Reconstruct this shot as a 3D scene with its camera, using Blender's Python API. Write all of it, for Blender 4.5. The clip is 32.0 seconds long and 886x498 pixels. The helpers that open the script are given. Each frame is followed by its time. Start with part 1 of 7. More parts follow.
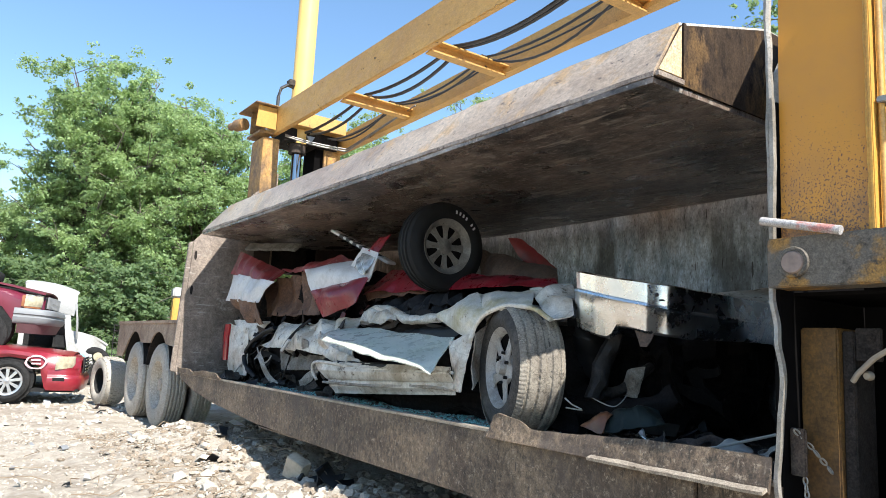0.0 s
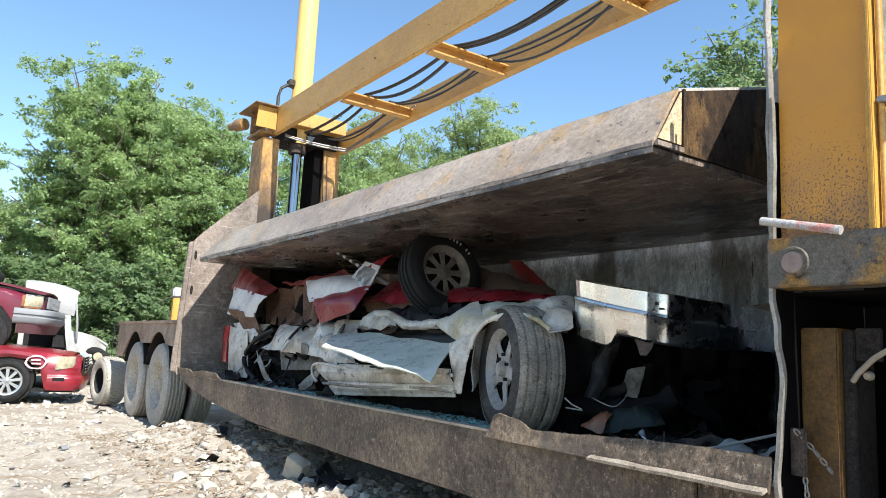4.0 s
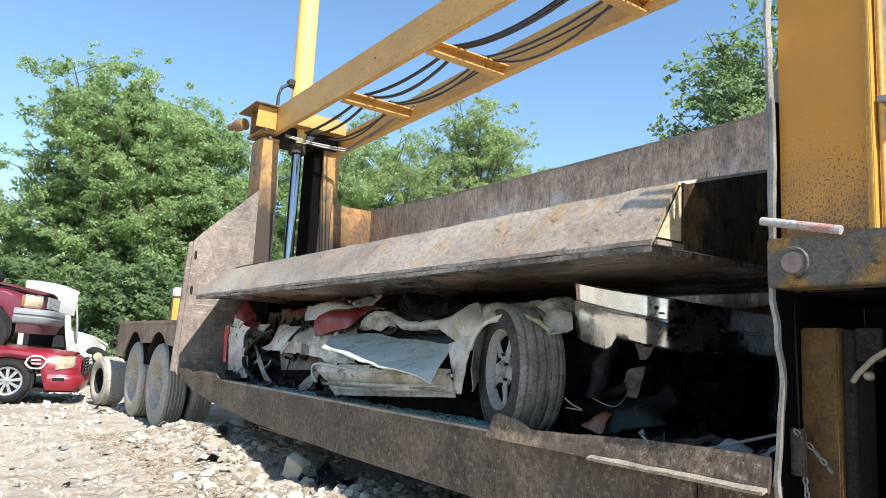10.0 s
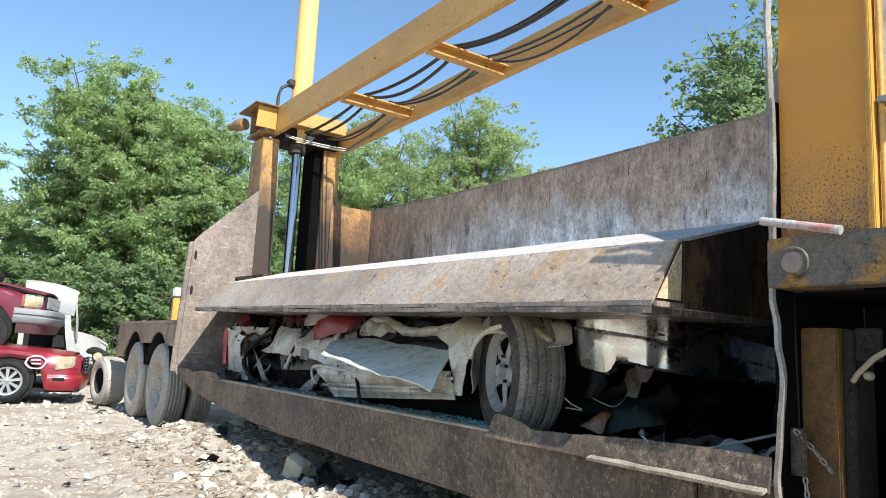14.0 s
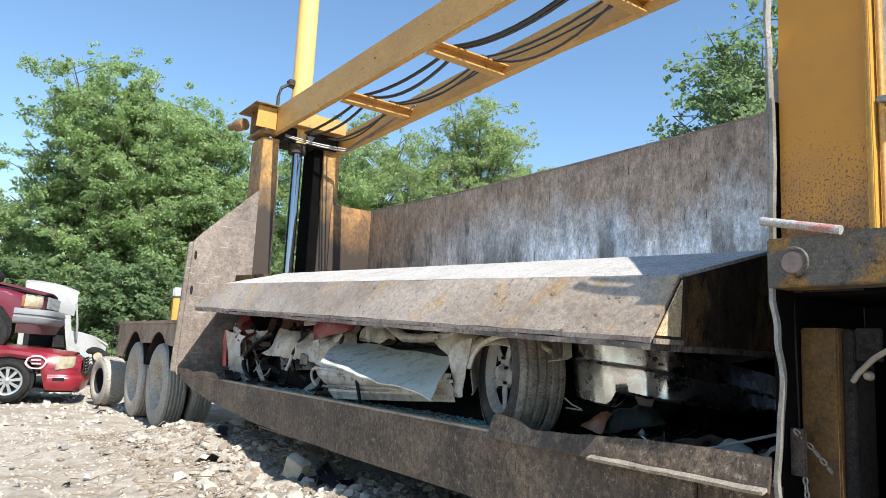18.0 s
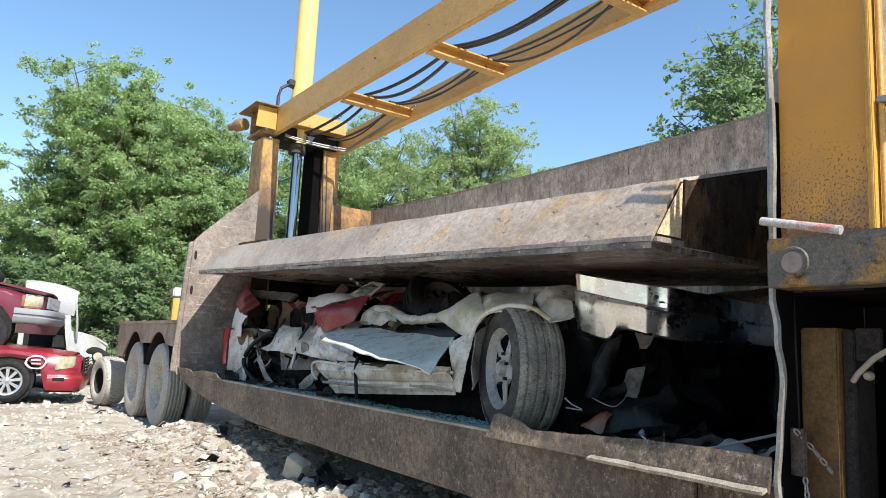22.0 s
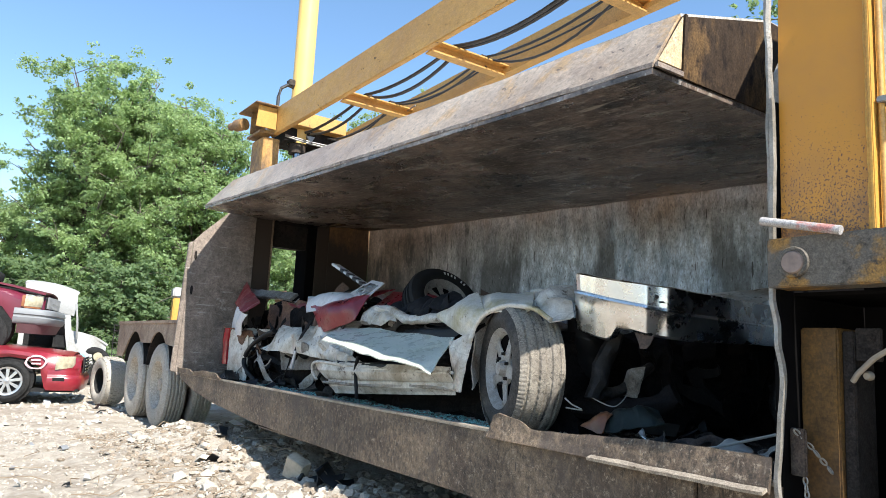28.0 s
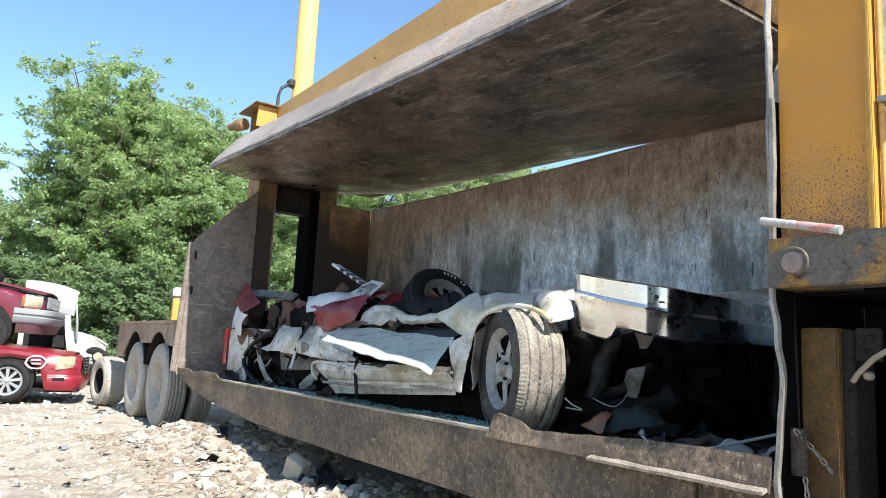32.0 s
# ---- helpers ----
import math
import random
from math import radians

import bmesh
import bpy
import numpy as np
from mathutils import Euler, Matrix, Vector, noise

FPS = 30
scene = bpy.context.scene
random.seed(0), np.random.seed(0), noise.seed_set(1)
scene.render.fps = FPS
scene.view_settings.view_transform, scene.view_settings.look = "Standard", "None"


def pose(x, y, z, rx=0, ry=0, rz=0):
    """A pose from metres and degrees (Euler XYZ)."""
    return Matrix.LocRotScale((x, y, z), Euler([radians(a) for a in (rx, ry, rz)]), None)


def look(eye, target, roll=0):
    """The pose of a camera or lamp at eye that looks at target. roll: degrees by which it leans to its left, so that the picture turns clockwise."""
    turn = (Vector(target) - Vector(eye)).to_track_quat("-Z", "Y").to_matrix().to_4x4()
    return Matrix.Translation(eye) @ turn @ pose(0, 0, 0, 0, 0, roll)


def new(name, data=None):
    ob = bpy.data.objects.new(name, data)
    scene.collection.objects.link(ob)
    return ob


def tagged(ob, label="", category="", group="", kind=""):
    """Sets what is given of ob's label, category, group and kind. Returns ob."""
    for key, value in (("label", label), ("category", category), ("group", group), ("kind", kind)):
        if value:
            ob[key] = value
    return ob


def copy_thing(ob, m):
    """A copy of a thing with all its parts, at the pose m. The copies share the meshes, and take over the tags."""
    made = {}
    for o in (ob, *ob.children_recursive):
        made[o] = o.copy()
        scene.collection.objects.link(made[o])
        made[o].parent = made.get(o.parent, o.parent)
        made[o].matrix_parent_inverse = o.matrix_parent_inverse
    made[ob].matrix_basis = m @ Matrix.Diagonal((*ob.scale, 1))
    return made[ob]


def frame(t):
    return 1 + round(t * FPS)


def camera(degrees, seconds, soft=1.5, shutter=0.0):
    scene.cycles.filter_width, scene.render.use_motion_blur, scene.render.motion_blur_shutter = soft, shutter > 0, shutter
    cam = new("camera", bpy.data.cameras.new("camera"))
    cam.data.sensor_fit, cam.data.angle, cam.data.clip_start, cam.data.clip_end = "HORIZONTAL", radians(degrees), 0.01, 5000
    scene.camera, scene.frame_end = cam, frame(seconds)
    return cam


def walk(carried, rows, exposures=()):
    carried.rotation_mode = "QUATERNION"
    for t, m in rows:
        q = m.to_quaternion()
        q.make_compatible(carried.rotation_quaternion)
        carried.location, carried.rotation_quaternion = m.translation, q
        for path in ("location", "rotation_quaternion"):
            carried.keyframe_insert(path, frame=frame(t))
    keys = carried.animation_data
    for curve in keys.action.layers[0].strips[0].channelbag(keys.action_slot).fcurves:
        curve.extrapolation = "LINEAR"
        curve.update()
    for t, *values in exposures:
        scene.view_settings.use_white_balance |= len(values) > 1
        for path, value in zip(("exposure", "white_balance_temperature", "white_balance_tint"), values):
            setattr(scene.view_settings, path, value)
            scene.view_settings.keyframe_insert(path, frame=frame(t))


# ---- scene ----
import collections

cam = camera(63.91, 32.0, soft=0.8)
EYE = pose(0.0, -2.25, 1.10, 98.299, -2.888, 54.772)
walk(cam, [(0.0, EYE), (32.0, EYE)], exposures=[(0.0, 1.16, 6450, 8.5), (3.0, 1.08, 6450, 8.5), (8.0, 1.04, 6450, 8.5), (13.0, 0.98, 6450, 8.5), (18.0, 0.88, 6450, 8.5), (24.0, 1.00, 6450, 8.5), (29.0, 1.15, 6450, 8.5), (32.0, 1.18, 6450, 8.5)])

# ---- light ----
SUN_WAY = Vector((-1.0, 0.06, -1.15)).normalized()
sun_data = bpy.data.lights.new("sun", "SUN")
sun_data.energy, sun_data.angle, sun_data.color = 4.6, radians(0.53), (1.0, 0.96, 0.90)
sun = new("sun", sun_data)
sun.matrix_world = look(-40 * SUN_WAY, (0, 0, 0))
world = bpy.data.worlds.new("sky")
world.use_nodes = True
scene.world = world
sky = world.node_tree.nodes.new("ShaderNodeTexSky")
sky.sky_type, sky.sun_disc = "NISHITA", False
sky.sun_elevation = math.asin(-SUN_WAY.z)
sky.sun_rotation = math.atan2(-SUN_WAY.x, -SUN_WAY.y)
sky.air_density, sky.dust_density, sky.ozone_density, sky.altitude = 1.0, 0.2, 2.0, 50
back = world.node_tree.nodes["Background"]
back.inputs["Strength"].default_value = 0.12
deep = world.node_tree.nodes.new("ShaderNodeHueSaturation")
deep.inputs["Saturation"].default_value, deep.inputs["Hue"].default_value = 1.07, 0.497
world.node_tree.links.new(sky.outputs[0], deep.inputs["Color"])
world.node_tree.links.new(deep.outputs[0], back.inputs["Color"])


# ---- materials ----
def node_tree(name):
    m = bpy.data.materials.new(name)
    m.use_nodes = True
    return m, m.node_tree, m.node_tree.nodes["Principled BSDF"]


def link(nt, a, b):
    nt.links.new(a, b)


def noise_tex(nt, scale, detail=6, rough=0.6, stretch=None, w=0.0):
    tc = nt.nodes.new("ShaderNodeTexCoord")
    mp = nt.nodes.new("ShaderNodeMapping")
    mp.inputs["Location"].default_value = (w, w * 1.7, w * 0.6)
    if stretch:
        mp.inputs["Scale"].default_value = stretch
    link(nt, tc.outputs["Object"], mp.inputs["Vector"])
    n = nt.nodes.new("ShaderNodeTexNoise")
    n.inputs["Scale"].default_value, n.inputs["Detail"].default_value, n.inputs["Roughness"].default_value = scale, detail, rough
    link(nt, mp.outputs[0], n.inputs["Vector"])
    return n.outputs["Fac"]


def voro_tex(nt, scale, stretch=None):
    tc = nt.nodes.new("ShaderNodeTexCoord")
    mp = nt.nodes.new("ShaderNodeMapping")
    if stretch:
        mp.inputs["Scale"].default_value = stretch
    link(nt, tc.outputs["Object"], mp.inputs["Vector"])
    n = nt.nodes.new("ShaderNodeTexVoronoi")
    n.inputs["Scale"].default_value = scale
    link(nt, mp.outputs[0], n.inputs["Vector"])
    return n


def ramp(nt, fac, lo, hi):
    r = nt.nodes.new("ShaderNodeMapRange")
    r.inputs["From Min"].default_value, r.inputs["From Max"].default_value = lo, hi
    link(nt, fac, r.inputs["Value"])
    return r.outputs[0]


def mix(nt, fac, a, b):
    m = nt.nodes.new("ShaderNodeMix")
    m.data_type = "RGBA"
    for s, v in ((m.inputs["A"], a), (m.inputs["B"], b)):
        if isinstance(v, tuple):
            s.default_value = (*v, 1)
        else:
            link(nt, v, s)
    if isinstance(fac, float):
        m.inputs["Factor"].default_value = fac
    else:
        link(nt, fac, m.inputs["Factor"])
    return m.outputs["Result"]


def times(nt, a, b):
    m = nt.nodes.new("ShaderNodeMath")
    m.operation = "MULTIPLY"
    link(nt, a, m.inputs[0])
    if isinstance(b, float):
        m.inputs[1].default_value = b
    else:
        link(nt, b, m.inputs[1])
    return m.outputs[0]


def shade(nt, colour, fac, lo, hi, at=(0.36, 0.64)):
    """Grit: the colour times a noise between lo and hi."""
    r = nt.nodes.new("ShaderNodeMapRange")
    r.inputs["From Min"].default_value, r.inputs["From Max"].default_value = at
    r.inputs["To Min"].default_value, r.inputs["To Max"].default_value = lo, hi
    link(nt, fac, r.inputs["Value"])
    m = nt.nodes.new("ShaderNodeMix")
    m.data_type, m.blend_type = "RGBA", "MULTIPLY"
    m.inputs["Factor"].default_value = 1.0
    link(nt, colour, m.inputs["A"])
    link(nt, r.outputs[0], m.inputs["B"])
    return m.outputs["Result"]


def bump(nt, bsdf, height, strength, distance=0.01):
    b = nt.nodes.new("ShaderNodeBump")
    b.inputs["Strength"].default_value, b.inputs["Distance"].default_value = strength, distance
    link(nt, height, b.inputs["Height"])
    link(nt, b.outputs[0], bsdf.inputs["Normal"])


def worn(name, base, wear, spots, rough=0.6, metal=0.0, wear_at=(0.5, 0.62), spot_at=(0.6, 0.68), scale=1.5, fine=14.0, stretch=None, bumps=0.25, spec=0.5, gritty=0.30):
    """A base colour with large worn areas, small spots and fine grain."""
    m, nt, b = node_tree(name)
    big = noise_tex(nt, scale, 8, 0.65, stretch)
    small = noise_tex(nt, fine, 8, 0.7, stretch, 3.1)
    grain = noise_tex(nt, fine * 9, 4, 0.6, None, 7.7)
    c = mix(nt, ramp(nt, big, *wear_at), base, wear)
    c = mix(nt, ramp(nt, small, *spot_at), c, spots)
    c = shade(nt, c, noise_tex(nt, fine * 2.6, 8, 0.78, stretch, 5.3), 1.0 - gritty, 1.0 + gritty)
    c = shade(nt, c, grain, 1.0 - 0.85 * gritty, 1.0 + 0.75 * gritty, (0.40, 0.60))
    link(nt, c, b.inputs["Base Color"])
    b.inputs["Metallic"].default_value = metal
    b.inputs["Specular IOR Level"].default_value = spec
    rr = nt.nodes.new("ShaderNodeMapRange")
    rr.inputs["From Min"].default_value, rr.inputs["From Max"].default_value = 0.3, 0.7
    rr.inputs["To Min"].default_value, rr.inputs["To Max"].default_value = max(rough - 0.15, 0.05), min(rough + 0.2, 1)
    link(nt, small, rr.inputs["Value"])
    link(nt, rr.outputs[0], b.inputs["Roughness"])
    bump(nt, b, small, bumps, 0.006)
    return m


def plain(name, colour, rough=0.5, metal=0.0, vary=0.25, scale=6.0, bumps=0.1, spec=0.5):
    m, nt, b = node_tree(name)
    n = noise_tex(nt, scale, 7, 0.65)
    c = mix(nt, ramp(nt, n, 0.3, 0.7), tuple(v * (1 - vary) for v in colour), tuple(min(v * (1 + vary), 0.95) for v in colour))
    link(nt, c, b.inputs["Base Color"])
    b.inputs["Roughness"].default_value, b.inputs["Metallic"].default_value = rough, metal
    b.inputs["Specular IOR Level"].default_value = spec
    if bumps:
        bump(nt, b, noise_tex(nt, scale * 8, 5, 0.7), bumps, 0.004)
    return m


YELLOW = worn("yellow_paint", (0.56, 0.30, 0.055), (0.46, 0.25, 0.06), (0.12, 0.06, 0.025), 0.5, 0, (0.45, 0.7), (0.66, 0.72), 1.2, 11, (1, 1, 0.5), 0.12, 0.5, 0.12)
STEEL_BROWN = worn("rusty_brown_steel", (0.21, 0.155, 0.115), (0.30, 0.24, 0.19), (0.09, 0.06, 0.045), 0.62, 0.1, (0.42, 0.65), (0.56, 0.7), 2.2, 16, None, 0.35)


def sill_material():
    """Scuffed plate: brown rust, pale dust, slanting rub marks."""
    m, nt, b = node_tree("scuffed_sill_steel")
    c = mix(nt, ramp(nt, noise_tex(nt, 2.2, 8, 0.7), 0.40, 0.62), (0.070, 0.047, 0.031), (0.185, 0.132, 0.085))
    tc = nt.nodes.new("ShaderNodeTexCoord")
    mp = nt.nodes.new("ShaderNodeMapping")
    mp.inputs["Rotation"].default_value = (0, radians(-28), 0)
    mp.inputs["Scale"].default_value = (1, 1, 0.75)
    link(nt, tc.outputs["Object"], mp.inputs["Vector"])
    n = nt.nodes.new("ShaderNodeTexNoise")
    n.inputs["Scale"].default_value, n.inputs["Detail"].default_value, n.inputs["Roughness"].default_value = 30, 10, 0.80
    link(nt, mp.outputs[0], n.inputs["Vector"])
    c = shade(nt, c, n.outputs["Fac"], 0.22, 1.95)
    c = mix(nt, times(nt, ramp(nt, noise_tex(nt, 38, 8, 0.8, None, 3.0), 0.55, 0.63), 0.8), c, (0.40, 0.32, 0.235))
    c = shade(nt, c, noise_tex(nt, 120, 4, 0.7, None, 2.0), 0.75, 1.25, (0.40, 0.60))
    mk = nt.nodes.new("ShaderNodeTexNoise")
    mk.inputs["Scale"].default_value, mk.inputs["Detail"].default_value = 40, 4
    mp2 = nt.nodes.new("ShaderNodeMapping")
    mp2.inputs["Rotation"].default_value, mp2.inputs["Scale"].default_value = (0, radians(-24), 0), (2.0, 1, 0.35)
    link(nt, tc.outputs["Object"], mp2.inputs["Vector"])
    link(nt, mp2.outputs[0], mk.inputs["Vector"])
    c = mix(nt, times(nt, ramp(nt, mk.outputs["Fac"], 0.66, 0.69), 0.45), c, (0.36, 0.30, 0.22))
    c = mix(nt, times(nt, ramp(nt, mk.outputs["Fac"], 0.36, 0.33), 0.85), c, (0.035, 0.027, 0.021))
    c = mix(nt, times(nt, ramp(nt, noise_tex(nt, 3.2, 9, 0.72, (1, 1, 0.7), 6.0), 0.52, 0.62), 0.8), c, (0.085, 0.062, 0.047))
    link(nt, c, b.inputs["Base Color"])
    b.inputs["Roughness"].default_value = 0.62
    bump(nt, b, n.outputs["Fac"], 1.0, 0.012)
    return m


SILL = sill_material()
SILL_EDGE = worn("worn_edge_steel", (0.38, 0.325, 0.26), (0.22, 0.18, 0.14), (0.08, 0.06, 0.042), 0.5, 0.2, (0.45, 0.62), (0.6, 0.7), 4, 22, None, 0.3)
# floor colour taken near black to hold the shade over the bed
FLOOR_STEEL = worn("shade_dark_floor", (0.035, 0.030, 0.026), (0.022, 0.020, 0.018), (0.15, 0.12, 0.1), 0.75, 0.0, (0.4, 0.6), (0.6, 0.72), 2, 15, None, 0.4, 0.12)
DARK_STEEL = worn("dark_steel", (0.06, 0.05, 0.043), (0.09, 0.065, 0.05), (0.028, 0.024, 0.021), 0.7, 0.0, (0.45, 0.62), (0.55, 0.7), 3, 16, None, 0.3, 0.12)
BLACK_STEEL = worn("near_black_steel", (0.022, 0.02, 0.019), (0.035, 0.028, 0.024), (0.010, 0.009, 0.009), 0.65, 0.0, (0.45, 0.62), (0.55, 0.7), 3, 16, None, 0.3, 0.08)
# near-black colour put where deep shade lies: bay, wheel openings, tyre hole
SHADE_BLACK = plain("shade_black", (0.006, 0.0055, 0.0055), 0.95, 0.0, 0.3, 6, 0.2, 0.02)
GREY_STEEL = plain("grey_steel", (0.27, 0.26, 0.24), 0.45, 0.5, 0.3, 9)
def scratched(name, low, high, mark, rough=0.6):
    """Rolled plate, blotched brown, with pale scratches in three directions."""
    m, nt, b = node_tree(name)
    c = mix(nt, ramp(nt, noise_tex(nt, 2.4, 9, 0.7), 0.38, 0.62), low, high)
    c = shade(nt, c, noise_tex(nt, 22, 9, 0.8, None, 4.0), 0.62, 1.42)
    c = shade(nt, c, noise_tex(nt, 120, 4, 0.7, None, 2.0), 0.8, 1.22, (0.40, 0.60))
    tc = nt.nodes.new("ShaderNodeTexCoord")
    for k, (turn, scale, at) in enumerate(((28, 9, 0.665), (-50, 12, 0.67), (75, 15, 0.675))):
        mp = nt.nodes.new("ShaderNodeMapping")
        mp.inputs["Rotation"].default_value, mp.inputs["Scale"].default_value = (radians(turn), 0, 0), (1, 0.35, 4.5)
        mp.inputs["Location"].default_value = (3.0 * k, 1.7 * k, 0.4)
        link(nt, tc.outputs["Object"], mp.inputs["Vector"])
        n = nt.nodes.new("ShaderNodeTexNoise")
        n.inputs["Scale"].default_value, n.inputs["Detail"].default_value = scale, 5
        link(nt, mp.outputs[0], n.inputs["Vector"])
        c = mix(nt, times(nt, ramp(nt, n.outputs["Fac"], at, at + 0.03), 0.55), c, mark)
    c = mix(nt, times(nt, ramp(nt, noise_tex(nt, 5, 8, 0.75, (1, 1, 1), 9.0), 0.60, 0.66), 0.55), c, mark)
    link(nt, c, b.inputs["Base Color"])
    b.inputs["Roughness"].default_value, b.inputs["Metallic"].default_value = rough, 0.1
    bump(nt, b, noise_tex(nt, 18, 8, 0.72), 0.4, 0.006)
    return m


END_STEEL = scratched("end_plate_steel", (0.145, 0.116, 0.094), (0.27, 0.218, 0.178), (0.50, 0.465, 0.42))


def grime_shaded(name, paint, rust, high, low):
    """Old orange paint, its colour darkened for rust, grime and platen shade below the height to which the press runs.
    """
    m, nt, b = node_tree(name)
    tc = nt.nodes.new("ShaderNodeTexCoord")
    sep = nt.nodes.new("ShaderNodeSeparateXYZ")
    link(nt, tc.outputs["Object"], sep.inputs[0])
    add = nt.nodes.new("ShaderNodeMath")
    add.operation = "MULTIPLY_ADD"
    link(nt, noise_tex(nt, 3.0, 9, 0.72, (1, 1, 0.5), 2.0), add.inputs[0])
    add.inputs[1].default_value = -1.1
    link(nt, sep.outputs["Z"], add.inputs[2])
    c = mix(nt, ramp(nt, noise_tex(nt, 3.5, 9, 0.7, (1, 1, 0.6)), 0.44, 0.60), paint, rust)
    c = shade(nt, c, noise_tex(nt, 24, 9, 0.78, (1, 1, 0.7), 4.0), 0.6, 1.4)
    c = mix(nt, ramp(nt, add.outputs[0], high - 0.55, low - 0.55), c, (0.055, 0.041, 0.032))
    c = mix(nt, times(nt, ramp(nt, noise_tex(nt, 6, 8, 0.75, (1, 1, 0.3), 7.0), 0.60, 0.68), 0.7), c, (0.05, 0.032, 0.022))
    link(nt, c, b.inputs["Base Color"])
    b.inputs["Roughness"].default_value, b.inputs["Specular IOR Level"].default_value = 0.62, 0.3
    bump(nt, b, noise_tex(nt, 20, 7, 0.7), 0.3, 0.006)
    return m


COLUMN = grime_shaded("rust_streaked_yellow", (0.42, 0.235, 0.075), (0.20, 0.125, 0.07), 3.15, 2.65)
CORNER_STEEL = grime_shaded("orange_streaked_steel", (0.38, 0.20, 0.075), (0.20, 0.115, 0.06), 2.80, 2.30)
BEAM = worn("beam_yellow_paint", (0.55, 0.315, 0.085), (0.45, 0.25, 0.075), (0.075, 0.045, 0.025), 0.5, 0, (0.4, 0.65), (0.635, 0.66), 1.4, 11, (0.8, 1, 1.4), 0.15, 0.5, 0.14)
CROSSHEAD = worn("crosshead_paint", (0.34, 0.20, 0.07), (0.17, 0.105, 0.06), (0.06, 0.04, 0.03), 0.6, 0, (0.42, 0.6), (0.6, 0.7), 3, 12, None, 0.2)
TORCH_STEEL = worn("torch_cut_steel", (0.36, 0.33, 0.29), (0.22, 0.20, 0.17), (0.11, 0.095, 0.08), 0.5, 0.3, (0.42, 0.62), (0.58, 0.72), 5, 30, (1, 1, 1), 0.6, gritty=0.18)
PIN_BEAM = worn("worn_beam_paint", (0.25, 0.135, 0.032), (0.105, 0.090, 0.072), (0.05, 0.042, 0.035), 0.6, 0.1, (0.40, 0.49), (0.55, 0.66), 6, 22, None, 0.3)
PIN_STEEL = plain("pin_steel", (0.26, 0.19, 0.155), 0.6, 0.0, 0.25, 25)
BAR_PINK = worn("faded_red_bar", (0.42, 0.39, 0.37), (0.45, 0.2, 0.17), (0.3, 0.26, 0.24), 0.55, 0.2, (0.5, 0.58), (0.6, 0.7), 9, 30)
# yellow paint darkened in its colour to carry the bay's shade
INNER_YELLOW = worn("shade_dimmed_yellow", (0.115, 0.058, 0.012), (0.07, 0.035, 0.010), (0.02, 0.013, 0.008), 0.7, 0, (0.45, 0.62), (0.58, 0.7), 3, 10, (1, 1, 0.5), 0.2)
BAY_HOSE = plain("pale_hose", (0.30, 0.25, 0.19), 0.6, 0, 0.15, 14)
HOSE = plain("black_rubber_hose", (0.035, 0.034, 0.034), 0.45, 0, 0.2, 10)
TUBE_YELLOW = plain("cylinder_yellow", (0.74, 0.50, 0.16), 0.40, 0, 0.08, 3)
FENDER_STEEL = worn("rusty_fender", (0.32, 0.235, 0.165), (0.20, 0.135, 0.09), (0.46, 0.38, 0.29), 0.7, 0, (0.45, 0.62), (0.6, 0.7), 3, 12, None, 0.3)
TYRE_GREY = worn("dusty_tyre_rubber", (0.33, 0.30, 0.255), (0.43, 0.385, 0.325), (0.20, 0.19, 0.165), 0.85, 0, (0.4, 0.65), (0.58, 0.72), 3, 14, None, 0.3, 0.4, 0.2)
RIM_GREY = worn("dusty_rim", (0.50, 0.44, 0.36), (0.36, 0.31, 0.25), (0.10, 0.085, 0.07), 0.7, 0.1, (0.4, 0.6), (0.6, 0.7), 5, 20)
PLATEN_TOP = worn("dusty_pale_plate", (0.50, 0.47, 0.43), (0.42, 0.38, 0.34), (0.30, 0.26, 0.22), 0.6, 0.1, (0.45, 0.65), (0.62, 0.72), 3, 14, None, 0.2)
PLATEN_END = worn("streaked_platen_end", (0.20, 0.115, 0.045), (0.045, 0.030, 0.020), (0.020, 0.014, 0.011), 0.6, 0.0, (0.34, 0.52), (0.52, 0.64), 3, 13, (1, 1, 0.5), 0.3, 0.15)
CREAM_PAINT = worn("old_cream_paint", (0.60, 0.46, 0.28), (0.46, 0.33, 0.19), (0.16, 0.11, 0.08), 0.5, 0, (0.42, 0.62), (0.60, 0.68), 5, 16, None, 0.2)
CHROME = plain("chrome", (0.30, 0.31, 0.33), 0.10, 1.0, 0.03, 3, 0.0)


